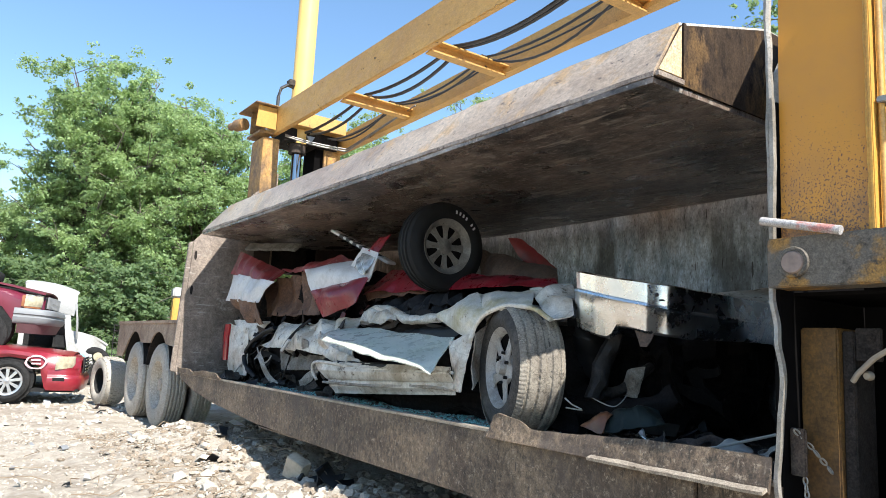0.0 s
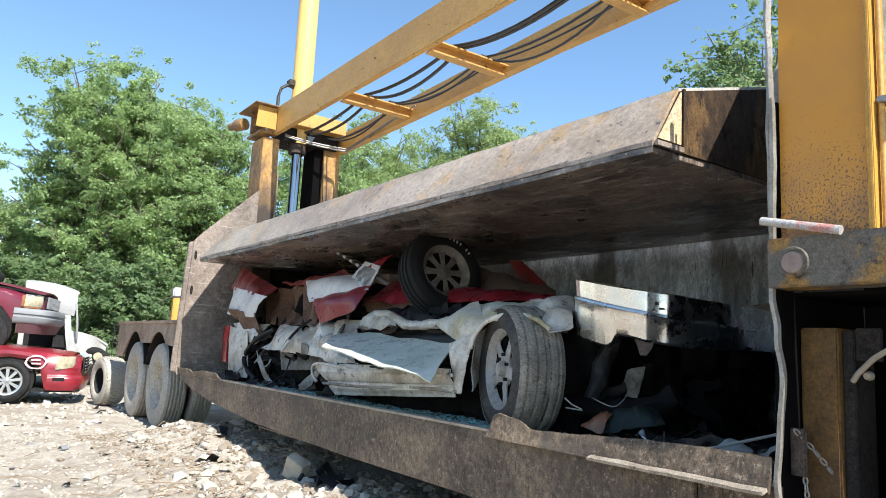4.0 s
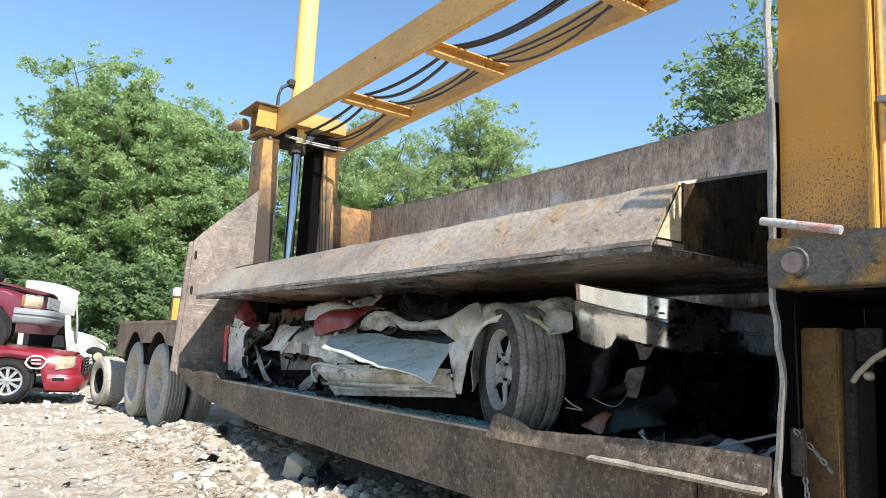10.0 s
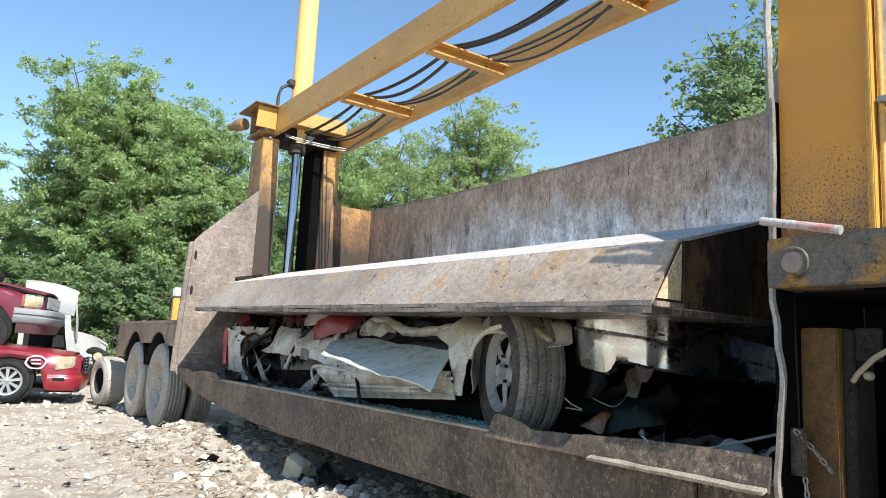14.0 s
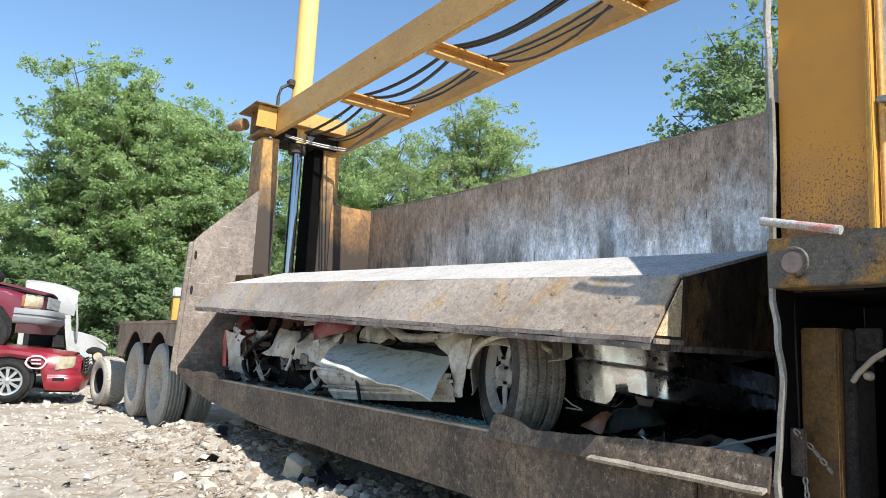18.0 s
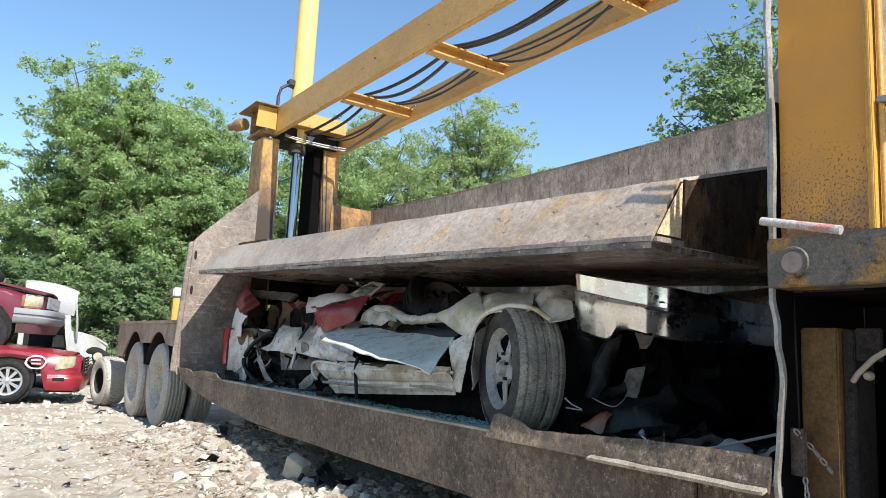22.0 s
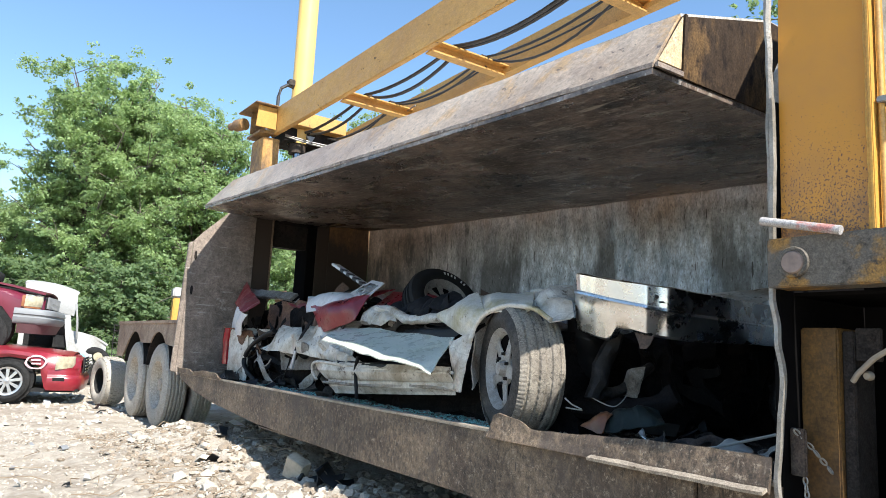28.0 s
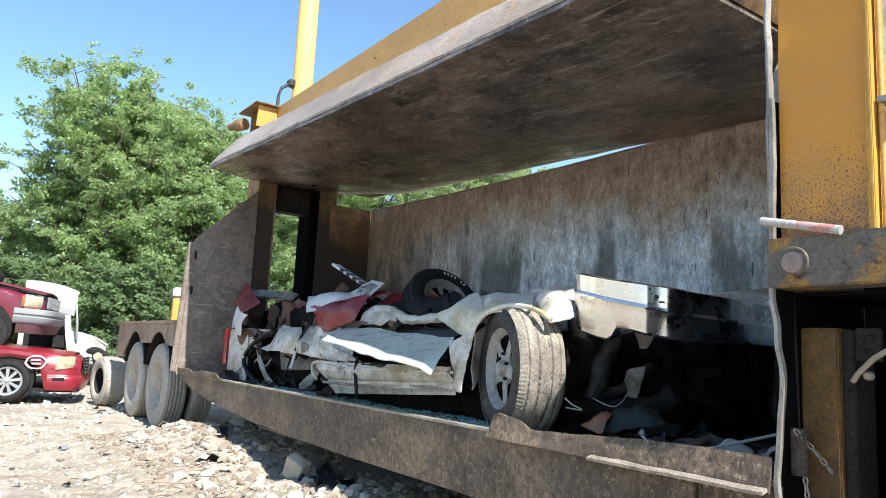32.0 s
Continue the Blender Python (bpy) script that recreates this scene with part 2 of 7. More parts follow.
def skin_material():
    """Yellow paint, the rust specks growing denser towards the foot."""
    m, nt, b = node_tree("speckled_yellow_paint")
    tc = nt.nodes.new("ShaderNodeTexCoord")
    sep = nt.nodes.new("ShaderNodeSeparateXYZ")
    link(nt, tc.outputs["Object"], sep.inputs[0])
    low = ramp(nt, sep.outputs["Z"], 2.05, 1.52)
    base = mix(nt, ramp(nt, noise_tex(nt, 2.2, 6), 0.35, 0.65), (0.60, 0.262, 0.022), (0.50, 0.225, 0.035))
    specks = noise_tex(nt, 150, 4, 0.62, (1, 1, 0.8))
    add = nt.nodes.new("ShaderNodeMath")
    add.operation = "MULTIPLY_ADD"
    link(nt, low, add.inputs[0])
    add.inputs[1].default_value = 0.20
    link(nt, specks, add.inputs[2])
    patch = times(nt, ramp(nt, noise_tex(nt, 5, 6, 0.6, (1, 1, 1), 2.0), 0.40, 0.62), ramp(nt, sep.outputs["Z"], 1.85, 1.60))
    c = mix(nt, ramp(nt, add.outputs[0], 0.69, 0.73), base, (0.15, 0.075, 0.035))
    c = mix(nt, times(nt, patch, 0.75), c, (0.17, 0.10, 0.06))
    link(nt, c, b.inputs["Base Color"])
    b.inputs["Roughness"].default_value = 0.42
    bump(nt, b, add.outputs[0], 0.12, 0.002)
    return m


SKIN_YELLOW = skin_material()


def back_material():
    """Scraped steel: rusty brown above, blue-grey rubbed paint below, dark vertical runs."""
    m, nt, b = node_tree("scraped_back_wall")
    tc = nt.nodes.new("ShaderNodeTexCoord")
    sep = nt.nodes.new("ShaderNodeSeparateXYZ")
    link(nt, tc.outputs["Object"], sep.inputs[0])
    wob = noise_tex(nt, 1.1, 7, 0.65, (1, 1, 0.7))
    add = nt.nodes.new("ShaderNodeMath")
    add.operation = "MULTIPLY_ADD"
    link(nt, wob, add.inputs[0])
    add.inputs[1].default_value = -1.7
    link(nt, sep.outputs["Z"], add.inputs[2])
    right = ramp(nt, sep.outputs["X"], -7.5, -4.5)
    blue = times(nt, ramp(nt, add.outputs[0], 1.75, 1.25), right)
    rust = mix(nt, ramp(nt, noise_tex(nt, 2.6, 9, 0.7, (1, 1, 0.7)), 0.36, 0.64), (0.21, 0.155, 0.12), (0.36, 0.28, 0.222))
    pale = mix(nt, ramp(nt, noise_tex(nt, 4, 9, 0.72, (1.4, 1, 0.5), 4.0), 0.38, 0.60), (0.30, 0.36, 0.43), (0.66, 0.71, 0.77))
    c = mix(nt, blue, rust, pale)
    c = shade(nt, c, noise_tex(nt, 16, 10, 0.78, (1, 1, 0.5), 3.0), 0.58, 1.46)
    c = shade(nt, c, noise_tex(nt, 90, 4, 0.7, (1, 1, 0.5), 2.0), 0.82, 1.2, (0.40, 0.60))
    runs = times(nt, ramp(nt, noise_tex(nt, 1.3, 9, 0.66, (2.4, 1, 0.6), 9.0), 0.58, 0.64), ramp(nt, add.outputs[0], 2.0, 1.5))
    c = mix(nt, times(nt, runs, 0.75), c, (0.045, 0.045, 0.042))
    smudge = times(nt, ramp(nt, noise_tex(nt, 2.2, 4, 0.55, (1.0, 1, 0.28), 21.0), 0.50, 0.58), ramp(nt, sep.outputs["Z"], 2.40, 2.0))
    c = mix(nt, times(nt, smudge, 0.80), c, (0.075, 0.07, 0.062))
    # short scraped strokes, dark and pale, and drips
    dark = ramp(nt, noise_tex(nt, 55, 5, 0.65, (1.7, 1, 0.45), 5.0), 0.585, 0.64)
    c = mix(nt, times(nt, dark, 0.75), c, (0.05, 0.04, 0.034))
    light = ramp(nt, noise_tex(nt, 34, 3, 0.55, (2.0, 1, 0.40), 8.0), 0.665, 0.685)
    c = mix(nt, times(nt, light, 0.6), c, (0.66, 0.62, 0.56))
    drip = ramp(nt, noise_tex(nt, 14, 4, 0.5, (3.0, 1, 0.26), 13.0), 0.68, 0.70)
    c = mix(nt, times(nt, drip, 0.9), c, (0.03, 0.025, 0.022))
    link(nt, c, b.inputs["Base Color"])
    b.inputs["Roughness"].default_value, b.inputs["Metallic"].default_value = 0.5, 0.1
    bump(nt, b, noise_tex(nt, 22, 8, 0.72, (1.4, 1, 0.5)), 0.4, 0.008)
    return m


BACK_STEEL = back_material()


def bottom_material():
    """Underside: dark greasy steel with pale scratches and polished patches."""
    m, nt, b = node_tree("scratched_underside")
    c = mix(nt, ramp(nt, noise_tex(nt, 1.4, 9, 0.68, (0.8, 1, 1)), 0.40, 0.64), (0.05, 0.04, 0.033), (0.32, 0.24, 0.19))
    c = shade(nt, c, noise_tex(nt, 18, 10, 0.8, (0.8, 1.1, 1), 4.0), 0.35, 1.8)
    rub = ramp(nt, noise_tex(nt, 5, 9, 0.75, (0.5, 1.4, 1), 8.0), 0.55, 0.64)
    c = mix(nt, times(nt, rub, 0.55), c, (0.46, 0.41, 0.36))
    scores = ramp(nt, noise_tex(nt, 7, 5, 0.6, (0.35, 3.2, 1), 12.0), 0.60, 0.64)
    c = mix(nt, times(nt, scores, 0.8), c, (0.50, 0.44, 0.37))
    c = mix(nt, times(nt, ramp(nt, noise_tex(nt, 2.6, 7, 0.7, (0.6, 1, 1), 15.0), 0.60, 0.70), 0.6), c, (0.20, 0.09, 0.04))
    chips = ramp(nt, noise_tex(nt, 30, 4, 0.6, (0.7, 1.5, 1), 6.0), 0.615, 0.64)
    c = mix(nt, times(nt, chips, 0.8), c, (0.46, 0.41, 0.35))
    link(nt, c, b.inputs["Base Color"])
    r = nt.nodes.new("ShaderNodeMapRange")
    r.inputs["To Min"].default_value, r.inputs["To Max"].default_value = 0.16, 0.46
    r.inputs["From Min"].default_value, r.inputs["From Max"].default_value = 0.35, 0.65
    link(nt, noise_tex(nt, 2.5, 7, 0.65, (0.7, 1, 1), 5.0), r.inputs["Value"])
    link(nt, r.outputs[0], b.inputs["Roughness"])
    b.inputs["Specular IOR Level"].default_value, b.inputs["Metallic"].default_value = 0.8, 0.4
    bump(nt, b, noise_tex(nt, 13, 9, 0.72, (0.7, 1.3, 1), 1.0), 0.6, 0.014)
    return m


PLATEN_BOTTOM = bottom_material()


def nose_material():
    m, nt, b = node_tree("worn_nose_steel")
    c = mix(nt, ramp(nt, noise_tex(nt, 2.0, 8, 0.65, (0.6, 1, 1)), 0.38, 0.64), (0.33, 0.24, 0.165), (0.55, 0.44, 0.33))
    c = mix(nt, times(nt, ramp(nt, noise_tex(nt, 3.5, 9, 0.72, (1, 1, 1), 2.0), 0.54, 0.62), 0.75), c, (0.52, 0.33, 0.15))
    flakes = voro_tex(nt, 22, (1, 1, 1))
    c = mix(nt, times(nt, ramp(nt, flakes.outputs["Distance"], 0.35, 0.1), 0.22), c, (0.47, 0.42, 0.36))
    c = shade(nt, c, noise_tex(nt, 30, 10, 0.82, (0.9, 1, 1), 3.0), 0.66, 1.34)
    c = shade(nt, c, noise_tex(nt, 110, 4, 0.7, None, 2.0), 0.85, 1.15, (0.40, 0.60))
    pits = ramp(nt, noise_tex(nt, 26, 4, 0.6, (0.7, 1, 1), 6.0), 0.64, 0.68)
    c = mix(nt, times(nt, pits, 0.8), c, (0.08, 0.06, 0.05))
    link(nt, c, b.inputs["Base Color"])
    b.inputs["Roughness"].default_value, b.inputs["Metallic"].default_value = 0.36, 0.30
    b.inputs["Specular IOR Level"].default_value = 0.8
    bump(nt, b, noise_tex(nt, 9, 8, 0.66, (0.8, 1, 1), 1.0), 0.3, 0.010)
    return m


NOSE_STEEL = nose_material()
NOSE_EDGE = worn("chipped_edge_steel", (0.34, 0.28, 0.23), (0.2, 0.15, 0.12), (0.09, 0.07, 0.06), 0.55, 0.2, (0.45, 0.62), (0.55, 0.68), 4, 24, None, 0.5)


def ground_material():
    m, nt, b = node_tree("pale_rubble_dirt")
    big = noise_tex(nt, 0.45, 7, 0.6)
    mid = noise_tex(nt, 3.2, 8, 0.7, None, 2.0)
    c = mix(nt, ramp(nt, big, 0.38, 0.62), (0.26, 0.212, 0.16), (0.36, 0.307, 0.242))
    c = mix(nt, ramp(nt, mid, 0.45, 0.62), c, (0.44, 0.39, 0.32))
    c = mix(nt, ramp(nt, noise_tex(nt, 6, 6, 0.7, None, 8.0), 0.60, 0.68), c, (0.15, 0.11, 0.08))
    v = voro_tex(nt, 16)
    c = mix(nt, times(nt, ramp(nt, v.outputs["Distance"], 0.42, 0.12), 0.45), c, (0.47, 0.42, 0.35))
    link(nt, c, b.inputs["Base Color"])
    b.inputs["Roughness"].default_value = 0.95
    bump(nt, b, noise_tex(nt, 20, 9, 0.75, None, 4.0), 0.8, 0.03)
    return m


GROUND = ground_material()


# ---- shapes: (vertices, faces) ----
def join(*shapes):
    vs, fs = [], []
    for v, f in shapes:
        n = len(vs)
        vs.extend(v)
        fs.extend(tuple(i + n for i in q) for q in f)
    return vs, fs


def box(x0, x1, y0, y1, z0, z1):
    vs = [(x, y, z) for z in (z0, z1) for y in (y0, y1) for x in (x0, x1)]
    return vs, [(0, 2, 3, 1), (4, 5, 7, 6), (0, 1, 5, 4), (2, 6, 7, 3), (0, 4, 6, 2), (1, 3, 7, 5)]


def moved(shape, m):
    return [tuple(m @ Vector(v)) for v in shape[0]], shape[1]


def prism(outline, axis, a0, a1):
    """A flat outline carried along an axis: x takes (y, z), y takes (x, z), z takes (x, y)."""
    def at(p, a):
        return {"x": (a, *p), "y": (p[0], a, p[1]), "z": (*p, a)}[axis]
    n = len(outline)
    area = sum(outline[i][0] * outline[(i + 1) % n][1] - outline[(i + 1) % n][0] * outline[i][1] for i in range(n))
    pts = list(outline) if (area > 0) != (axis == "y") else list(outline)[::-1]
    vs = [at(p, a0) for p in pts] + [at(p, a1) for p in pts]
    fs = [tuple(range(n))[::-1], tuple(range(n, 2 * n))]
    fs += [(i, (i + 1) % n, n + (i + 1) % n, n + i) for i in range(n)]
    return vs, fs


def rings_mesh(rings, closed=False, caps=True):
    n = len(rings[0])
    vs = [tuple(p) for r in rings for p in r]
    fs = []
    steps = len(rings) if closed else len(rings) - 1
    for k in range(steps):
        a, b = k * n, ((k + 1) % len(rings)) * n
        fs += [(a + i, a + (i + 1) % n, b + (i + 1) % n, b + i) for i in range(n)]
    if caps and not closed:
        fs += [tuple(range(n))[::-1], tuple(range((len(rings) - 1) * n, len(rings) * n))]
    return vs, fs


def tube(points, r, n=10, r1=None):
    pts = [Vector(p) for p in points]
    rings = []
    up = Vector((0.13, 0.21, 0.97))
    for i, p in enumerate(pts):
        d = (pts[min(i + 1, len(pts) - 1)] - pts[max(i - 1, 0)]).normalized()
        if abs(d.dot(up)) > 0.95:
            up = Vector((0.95, 0.2, 0.1))
        s = d.cross(up).normalized()
        u = s.cross(d)
        k = r if r1 is None else r + (r1 - r) * i / (len(pts) - 1)
        rings.append([p + k * (math.cos(a) * s + math.sin(a) * u) for a in (2 * math.pi * j / n for j in range(n))])
    return rings_mesh(rings)


def lathe(profile, n=32, closed=False):
    """(radius, along y) turned round the y axis."""
    rings = [[(r * math.cos(a), y, r * math.sin(a)) for a in (2 * math.pi * j / n for j in range(n))] for r, y in profile]
    return rings_mesh(rings, closed, not closed)


def grid(fn, nu, nv, thick=0.0):
    """A sheet fn(u, v), u and v from 0 to 1, with a thickness."""
    P = [[Vector(fn(i / nu, j / nv)) for j in range(nv + 1)] for i in range(nu + 1)]
    vs = [tuple(p) for row in P for p in row]
    w = nv + 1
    fs = [(i * w + j, (i + 1) * w + j, (i + 1) * w + j + 1, i * w + j + 1) for i in range(nu) for j in range(nv)]
    if thick:
        n0 = len(vs)
        for i in range(nu + 1):
            for j in range(nv + 1):
                a = P[min(i + 1, nu)][j] - P[max(i - 1, 0)][j]
                b = P[i][min(j + 1, nv)] - P[i][max(j - 1, 0)]
                nn = a.cross(b)
                nn = nn.normalized() if nn.length > 1e-9 else Vector((0, 0, 1))
                vs.append(tuple(P[i][j] - thick * nn))
        fs += [tuple(n0 + k for k in f[::-1]) for f in fs[:nu * nv]]
        rim = [i * w for i in range(nu)] + [nu * w + j for j in range(nv)] + [i * w + nv for i in range(nu, 0, -1)] + [j for j in range(nv, 0, -1)]
        for k in range(len(rim)):
            a, b = rim[k], rim[(k + 1) % len(rim)]
            fs.append((b, a, n0 + a, n0 + b))
    return vs, fs


def rough_up(shape, amount, scale, seed=0):
    """Dents: every vertex pushed about by a smooth noise."""
    off = Vector((seed * 3.7, seed * 1.3, seed * 5.1))
    out = []
    for v in shape[0]:
        out.append(tuple(Vector(v) + amount * noise.noise_vector(Vector(v) * scale + off)))
    return out, shape[1]


def mesh_of(name, shape, mat, smooth=False, bevel=0.0, crisp=38):
    me = bpy.data.meshes.new(name)
    me.from_pydata([tuple(v) for v in shape[0]], [], shape[1])
    if isinstance(mat, (list, tuple)):
        for q in mat:
            me.materials.append(q)
    else:
        me.materials.append(mat)
    if bevel:
        bm = bmesh.new()
        bm.from_mesh(me)
        sharp = [e for e in bm.edges if len(e.link_faces) == 2 and e.calc_face_angle(0) > 0.6]
        bmesh.ops.bevel(bm, geom=sharp, offset=bevel, segments=2, affect="EDGES", clamp_overlap=True)
        bm.to_mesh(me)
        bm.free()
    if smooth:
        me.polygons.foreach_set("use_smooth", [True] * len(me.polygons))
        me.set_sharp_from_angle(angle=radians(crisp))
    me.update()
    return me


def part(name, shape, mat, parent=None, label="", smooth=False, bevel=0.0, crisp=38):
    ob = new(name, mesh_of(name, shape, mat, smooth, bevel, crisp))
    if parent:
        ob.parent = parent
    return tagged(ob, label)


def thing(name, label, category, at=None, group="", kind=""):
    ob = new(name)
    ob.empty_display_size = 0.2
    if at is not None:
        ob.matrix_basis = at
    return tagged(ob, label, category, group, kind)


def single(name, shape, mat, label, category, group="", kind="", smooth=False, bevel=0.0):
    return tagged(part(name, shape, mat, None, "", smooth, bevel), label, category, group, kind)


def sag(a, b, drop, n=12):
    a, b = Vector(a), Vector(b)
    return [a.lerp(b, i / n) - Vector((0, 0, drop * 4 * (i / n) * (1 - i / n))) for i in range(n + 1)]


# ---- ground ----
def bent_profile(stops, x):
    """Height at x along a run of (x, height) stops, eased between them."""
    for (xa, za), (xb, zb) in zip(stops, stops[1:]):
        if x <= xb:
            f = max(0.0, (x - xa) / (xb - xa))
            return za + (zb - za) * f * f * (3 - 2 * f)
    return stops[-1][1]


def ground_height(x, y):
    h = 0.05 * noise.noise(Vector((x * 0.35, y * 0.35, 0.3))) + 0.03 * noise.noise(Vector((x * 1.3, y * 1.3, 4.0)))
    # a bank of spoil under the bed's front edge, highest beside the wheels
    crest = bent_profile(((-8.95, 0.0), (-8.3, 0.13), (-7.2, 0.29), (-6.25, 0.20), (-5.45, 0.07), (-4.9, 0.10), (-4.2, 0.15), (-3.0, 0.20), (-1.5, 0.18), (0.5, 0.0)), x)
    near = max(0.0, min(1.0, (y + 1.25) / 1.15)) ** 1.3 * max(0.0, min(1.0, (2.6 - y) / 0.8))
    lumps = 0.05 * max(0.0, noise.noise(Vector((x * 2.1, y * 2.1, 7.0)))) + 0.035 * abs(noise.noise(Vector((x * 4.7, y * 4.7, 3.0))))
    return h * (1 - 0.6 * near) + near * (crest + (lumps if crest > 0.02 else 0.0)) - 0.02


def ground_mesh():
    # one sheet: a fine patch near the bed, growing coarser to the horizon
    def spread(n, near, far, mid):
        out = []
        for i in range(n + 1):
            s = 2 * i / n - 1
            out.append(mid + near * s + (far - near) * math.copysign(abs(s) ** 7, s))
        return out
    xs, ys = spread(520, 13, 900, -7.0), spread(380, 8, 900, -0.5)
    vs = []
    for x in xs:
        for y in ys:
            d = math.hypot(x + 6, y)
            fine = max(0.0, 1 - d / 14)
            z = ground_height(x, y) + fine * (0.022 * noise.noise(Vector((x * 4, y * 4, 9))) + 0.016 * abs(noise.noise(Vector((x * 9, y * 9, 2)))) + 0.010 * noise.noise(Vector((x * 19, y * 19, 5))))
            vs.append((x, y, z))
    w = len(ys)
    fs = [(i * w + j, (i + 1) * w + j, (i + 1) * w + j + 1, i * w + j + 1) for i in range(len(xs) - 1) for j in range(w - 1)]
    return vs, fs


ground = single("ground", ground_mesh(), GROUND, "pale dry dirt yard ground strewn with crushed limestone rubble", "ground", kind="structure", smooth=True)

# ---- the crusher trailer ----
XL, XR = -8.253, -1.305
FLOOR, BACK = 0.70, 2.284

crusher = thing("car_crusher", "mobile car crusher trailer with rusty steel bed and yellow frame", "car crusher", pose(0, 0, 0))


def crusher_part(name, shape, mat, label="", smooth=False, bevel=0.0):
    return part(name, shape, mat, crusher, label, smooth, bevel)


# front sill: a deep plate, its far end cut on the slant, a rolled top edge
crusher_part("front_sill", prism([(XL, 0.727), (XL + 0.10, 0.66), (XL + 0.55, 0.575), (XL + 1.30, 0.50), (XL + 2.4, 0.435), (XL + 4.0, 0.405), (-1.62, 0.40), (-1.60, 0.727)], "y", 0.0, 0.018), SILL, "scuffed rusty steel front sill plate", bevel=0.004)
crusher_part("sill_top", box(XL, XR, -0.004, 0.055, 0.7275, 0.742), SILL_EDGE, "worn pale top edge of the sill", bevel=0.004)
crusher_part("front_sill", box(-1.599, XR + 0.01, 0.012, 0.030, 0.40, 0.727), SILL)
crusher_part("sill_flange", box(XL + 2.4, XR, 0.031, 0.16, 0.405, 0.418), SILL)
crusher_part("bed_floor", box(XL, XR, 0.056, BACK, 0.64, FLOOR), FLOOR_STEEL, "steel bed floor, darkened for shade")
for k in range(9):
    x = XL + 0.9 + k * 0.74
    crusher_part("cross_member", box(x, x + 0.09, 0.16, BACK - 0.1, 0.47, 0.638), DARK_STEEL)


def lip_plate(stops, z_low, y_low, y_top, seed, nu=110):
    """A bent-up plate edge standing proud of the sill, its top leaning back."""
    x0, x1 = stops[0][0], stops[-1][0]
    def fn(u, v):
        x = x0 + (x1 - x0) * u
        top = bent_profile(stops, x) + 0.004 * noise.noise(Vector((x * 14, seed, 0)))
        y = y_low + (y_top - y_low) * v + 0.014 * v * noise.noise(Vector((x * 2.6, v, seed))) + 0.004 * noise.noise(Vector((x * 13, v * 3, seed)))
        return (x, y, z_low(x) + (top - z_low(x)) * v)
    return crusher_part("lip_plate", grid(fn, nu, 8, 0.014), SILL, "bent and torn steel lip plate", True)


lip_plate(((-2.745, 0.765), (-2.72, 0.815), (-2.69, 0.824), (-2.567, 0.813), (-2.43, 0.778), (-2.22, 0.786), (-2.03, 0.80), (-1.776, 0.814), (-1.535, 0.82), (-1.31, 0.82)), lambda x: 0.708, -0.036, -0.012, 1)
lip_plate(((XL - 0.02, 0.79), (XL + 0.10, 0.785), (XL + 0.40, 0.79), (XL + 0.55, 0.765), (XL + 0.95, 0.80), (XL + 1.35, 0.79), (XL + 1.45, 0.75)), lambda x: 0.735, -0.020, -0.03, 2, 60)
# ledge under the lip, its worn top catching the sun
crusher_part("ledge_bar", rough_up(grid(lambda u, v: (-2.06 + 0.75 * u, -0.036 - 0.028 * v, 0.713 - 0.010 * v), 60, 3, 0.012), 0.003, 11, 4), SILL_EDGE, "worn pale ledge along the lip", True)

# back wall and its ribs behind
WALL_TOP = ((XL, 2.935), (-7.4, 2.91), (-6.4, 2.885), (-5.4, 2.872), (-4.6, 2.866), (-3.4, 2.872), (-2.6, 2.88), (XR, 2.89))
crusher_part("back_wall", prism([(XL, 0.64)] + [(x, z - 0.018) for x, z in WALL_TOP] + [(XR, 0.64)], "y", BACK, BACK + 0.02), BACK_STEEL, "tall scraped steel back wall, rusty above and blue-grey below")
crusher_part("wall_cap", prism([(x, z - 0.017) for x, z in WALL_TOP] + [(x, z) for x, z in WALL_TOP[::-1]], "y", BACK - 0.002, BACK + 0.06), STEEL_BROWN)
for k in range(6):
    x = XL + 0.5 + k * 1.2
    crusher_part("wall_rib", box(x, x + 0.1, BACK + 0.021, BACK + 0.13, 0.6, 2.84), YELLOW)

# far end: a plate with a slanted shoulder, columns, the guide opening, the rear corner plate
plate = [(-0.05, 0.75), (0.012, 2.225), (0.10, 2.33), (0.724, 2.945), (0.724, 0.70), (-0.03, 0.70)]
crusher_part("end_plate", prism(plate, "x", XL - 0.02, XL), END_STEEL, "rusty end plate with a slanted shoulder", bevel=0.004)
crusher_part("end_flange", prism([(-0.03, 0.73), (-0.10, 0.75), (-0.035, 2.2), (0.012, 2.225)], "x", XL - 0.06, XL - 0.021), END_STEEL, bevel=0.004)
for y, z in ((0.045, 2.06), (0.035, 1.66)):
    crusher_part("slot", moved(prism([(0.016 * math.cos(k * 0.5236), 0.055 * math.sin(k * 0.5236)) for k in range(12)], "x", 0.0, 0.003), pose(XL + 0.0005, y, z)), BLACK_STEEL, "lifting slot")
crusher_part("front_column", box(XL - 0.42, XL - 0.021, 0.725, 0.935, 0.3, 3.63), COLUMN, "rust-streaked yellow box column", bevel=0.006)
crusher_part("column_liner", box(XL - 0.12, XL - 0.03, 0.938, 0.962, 0.5, 3.2), FENDER_STEEL, "pale worn guide strip", bevel=0.003)
crusher_part("back_column", box(XL - 0.42, XL - 0.021, 1.55, 1.78, 0.3, 3.66), COLUMN, "rust-streaked yellow box column", bevel=0.006)
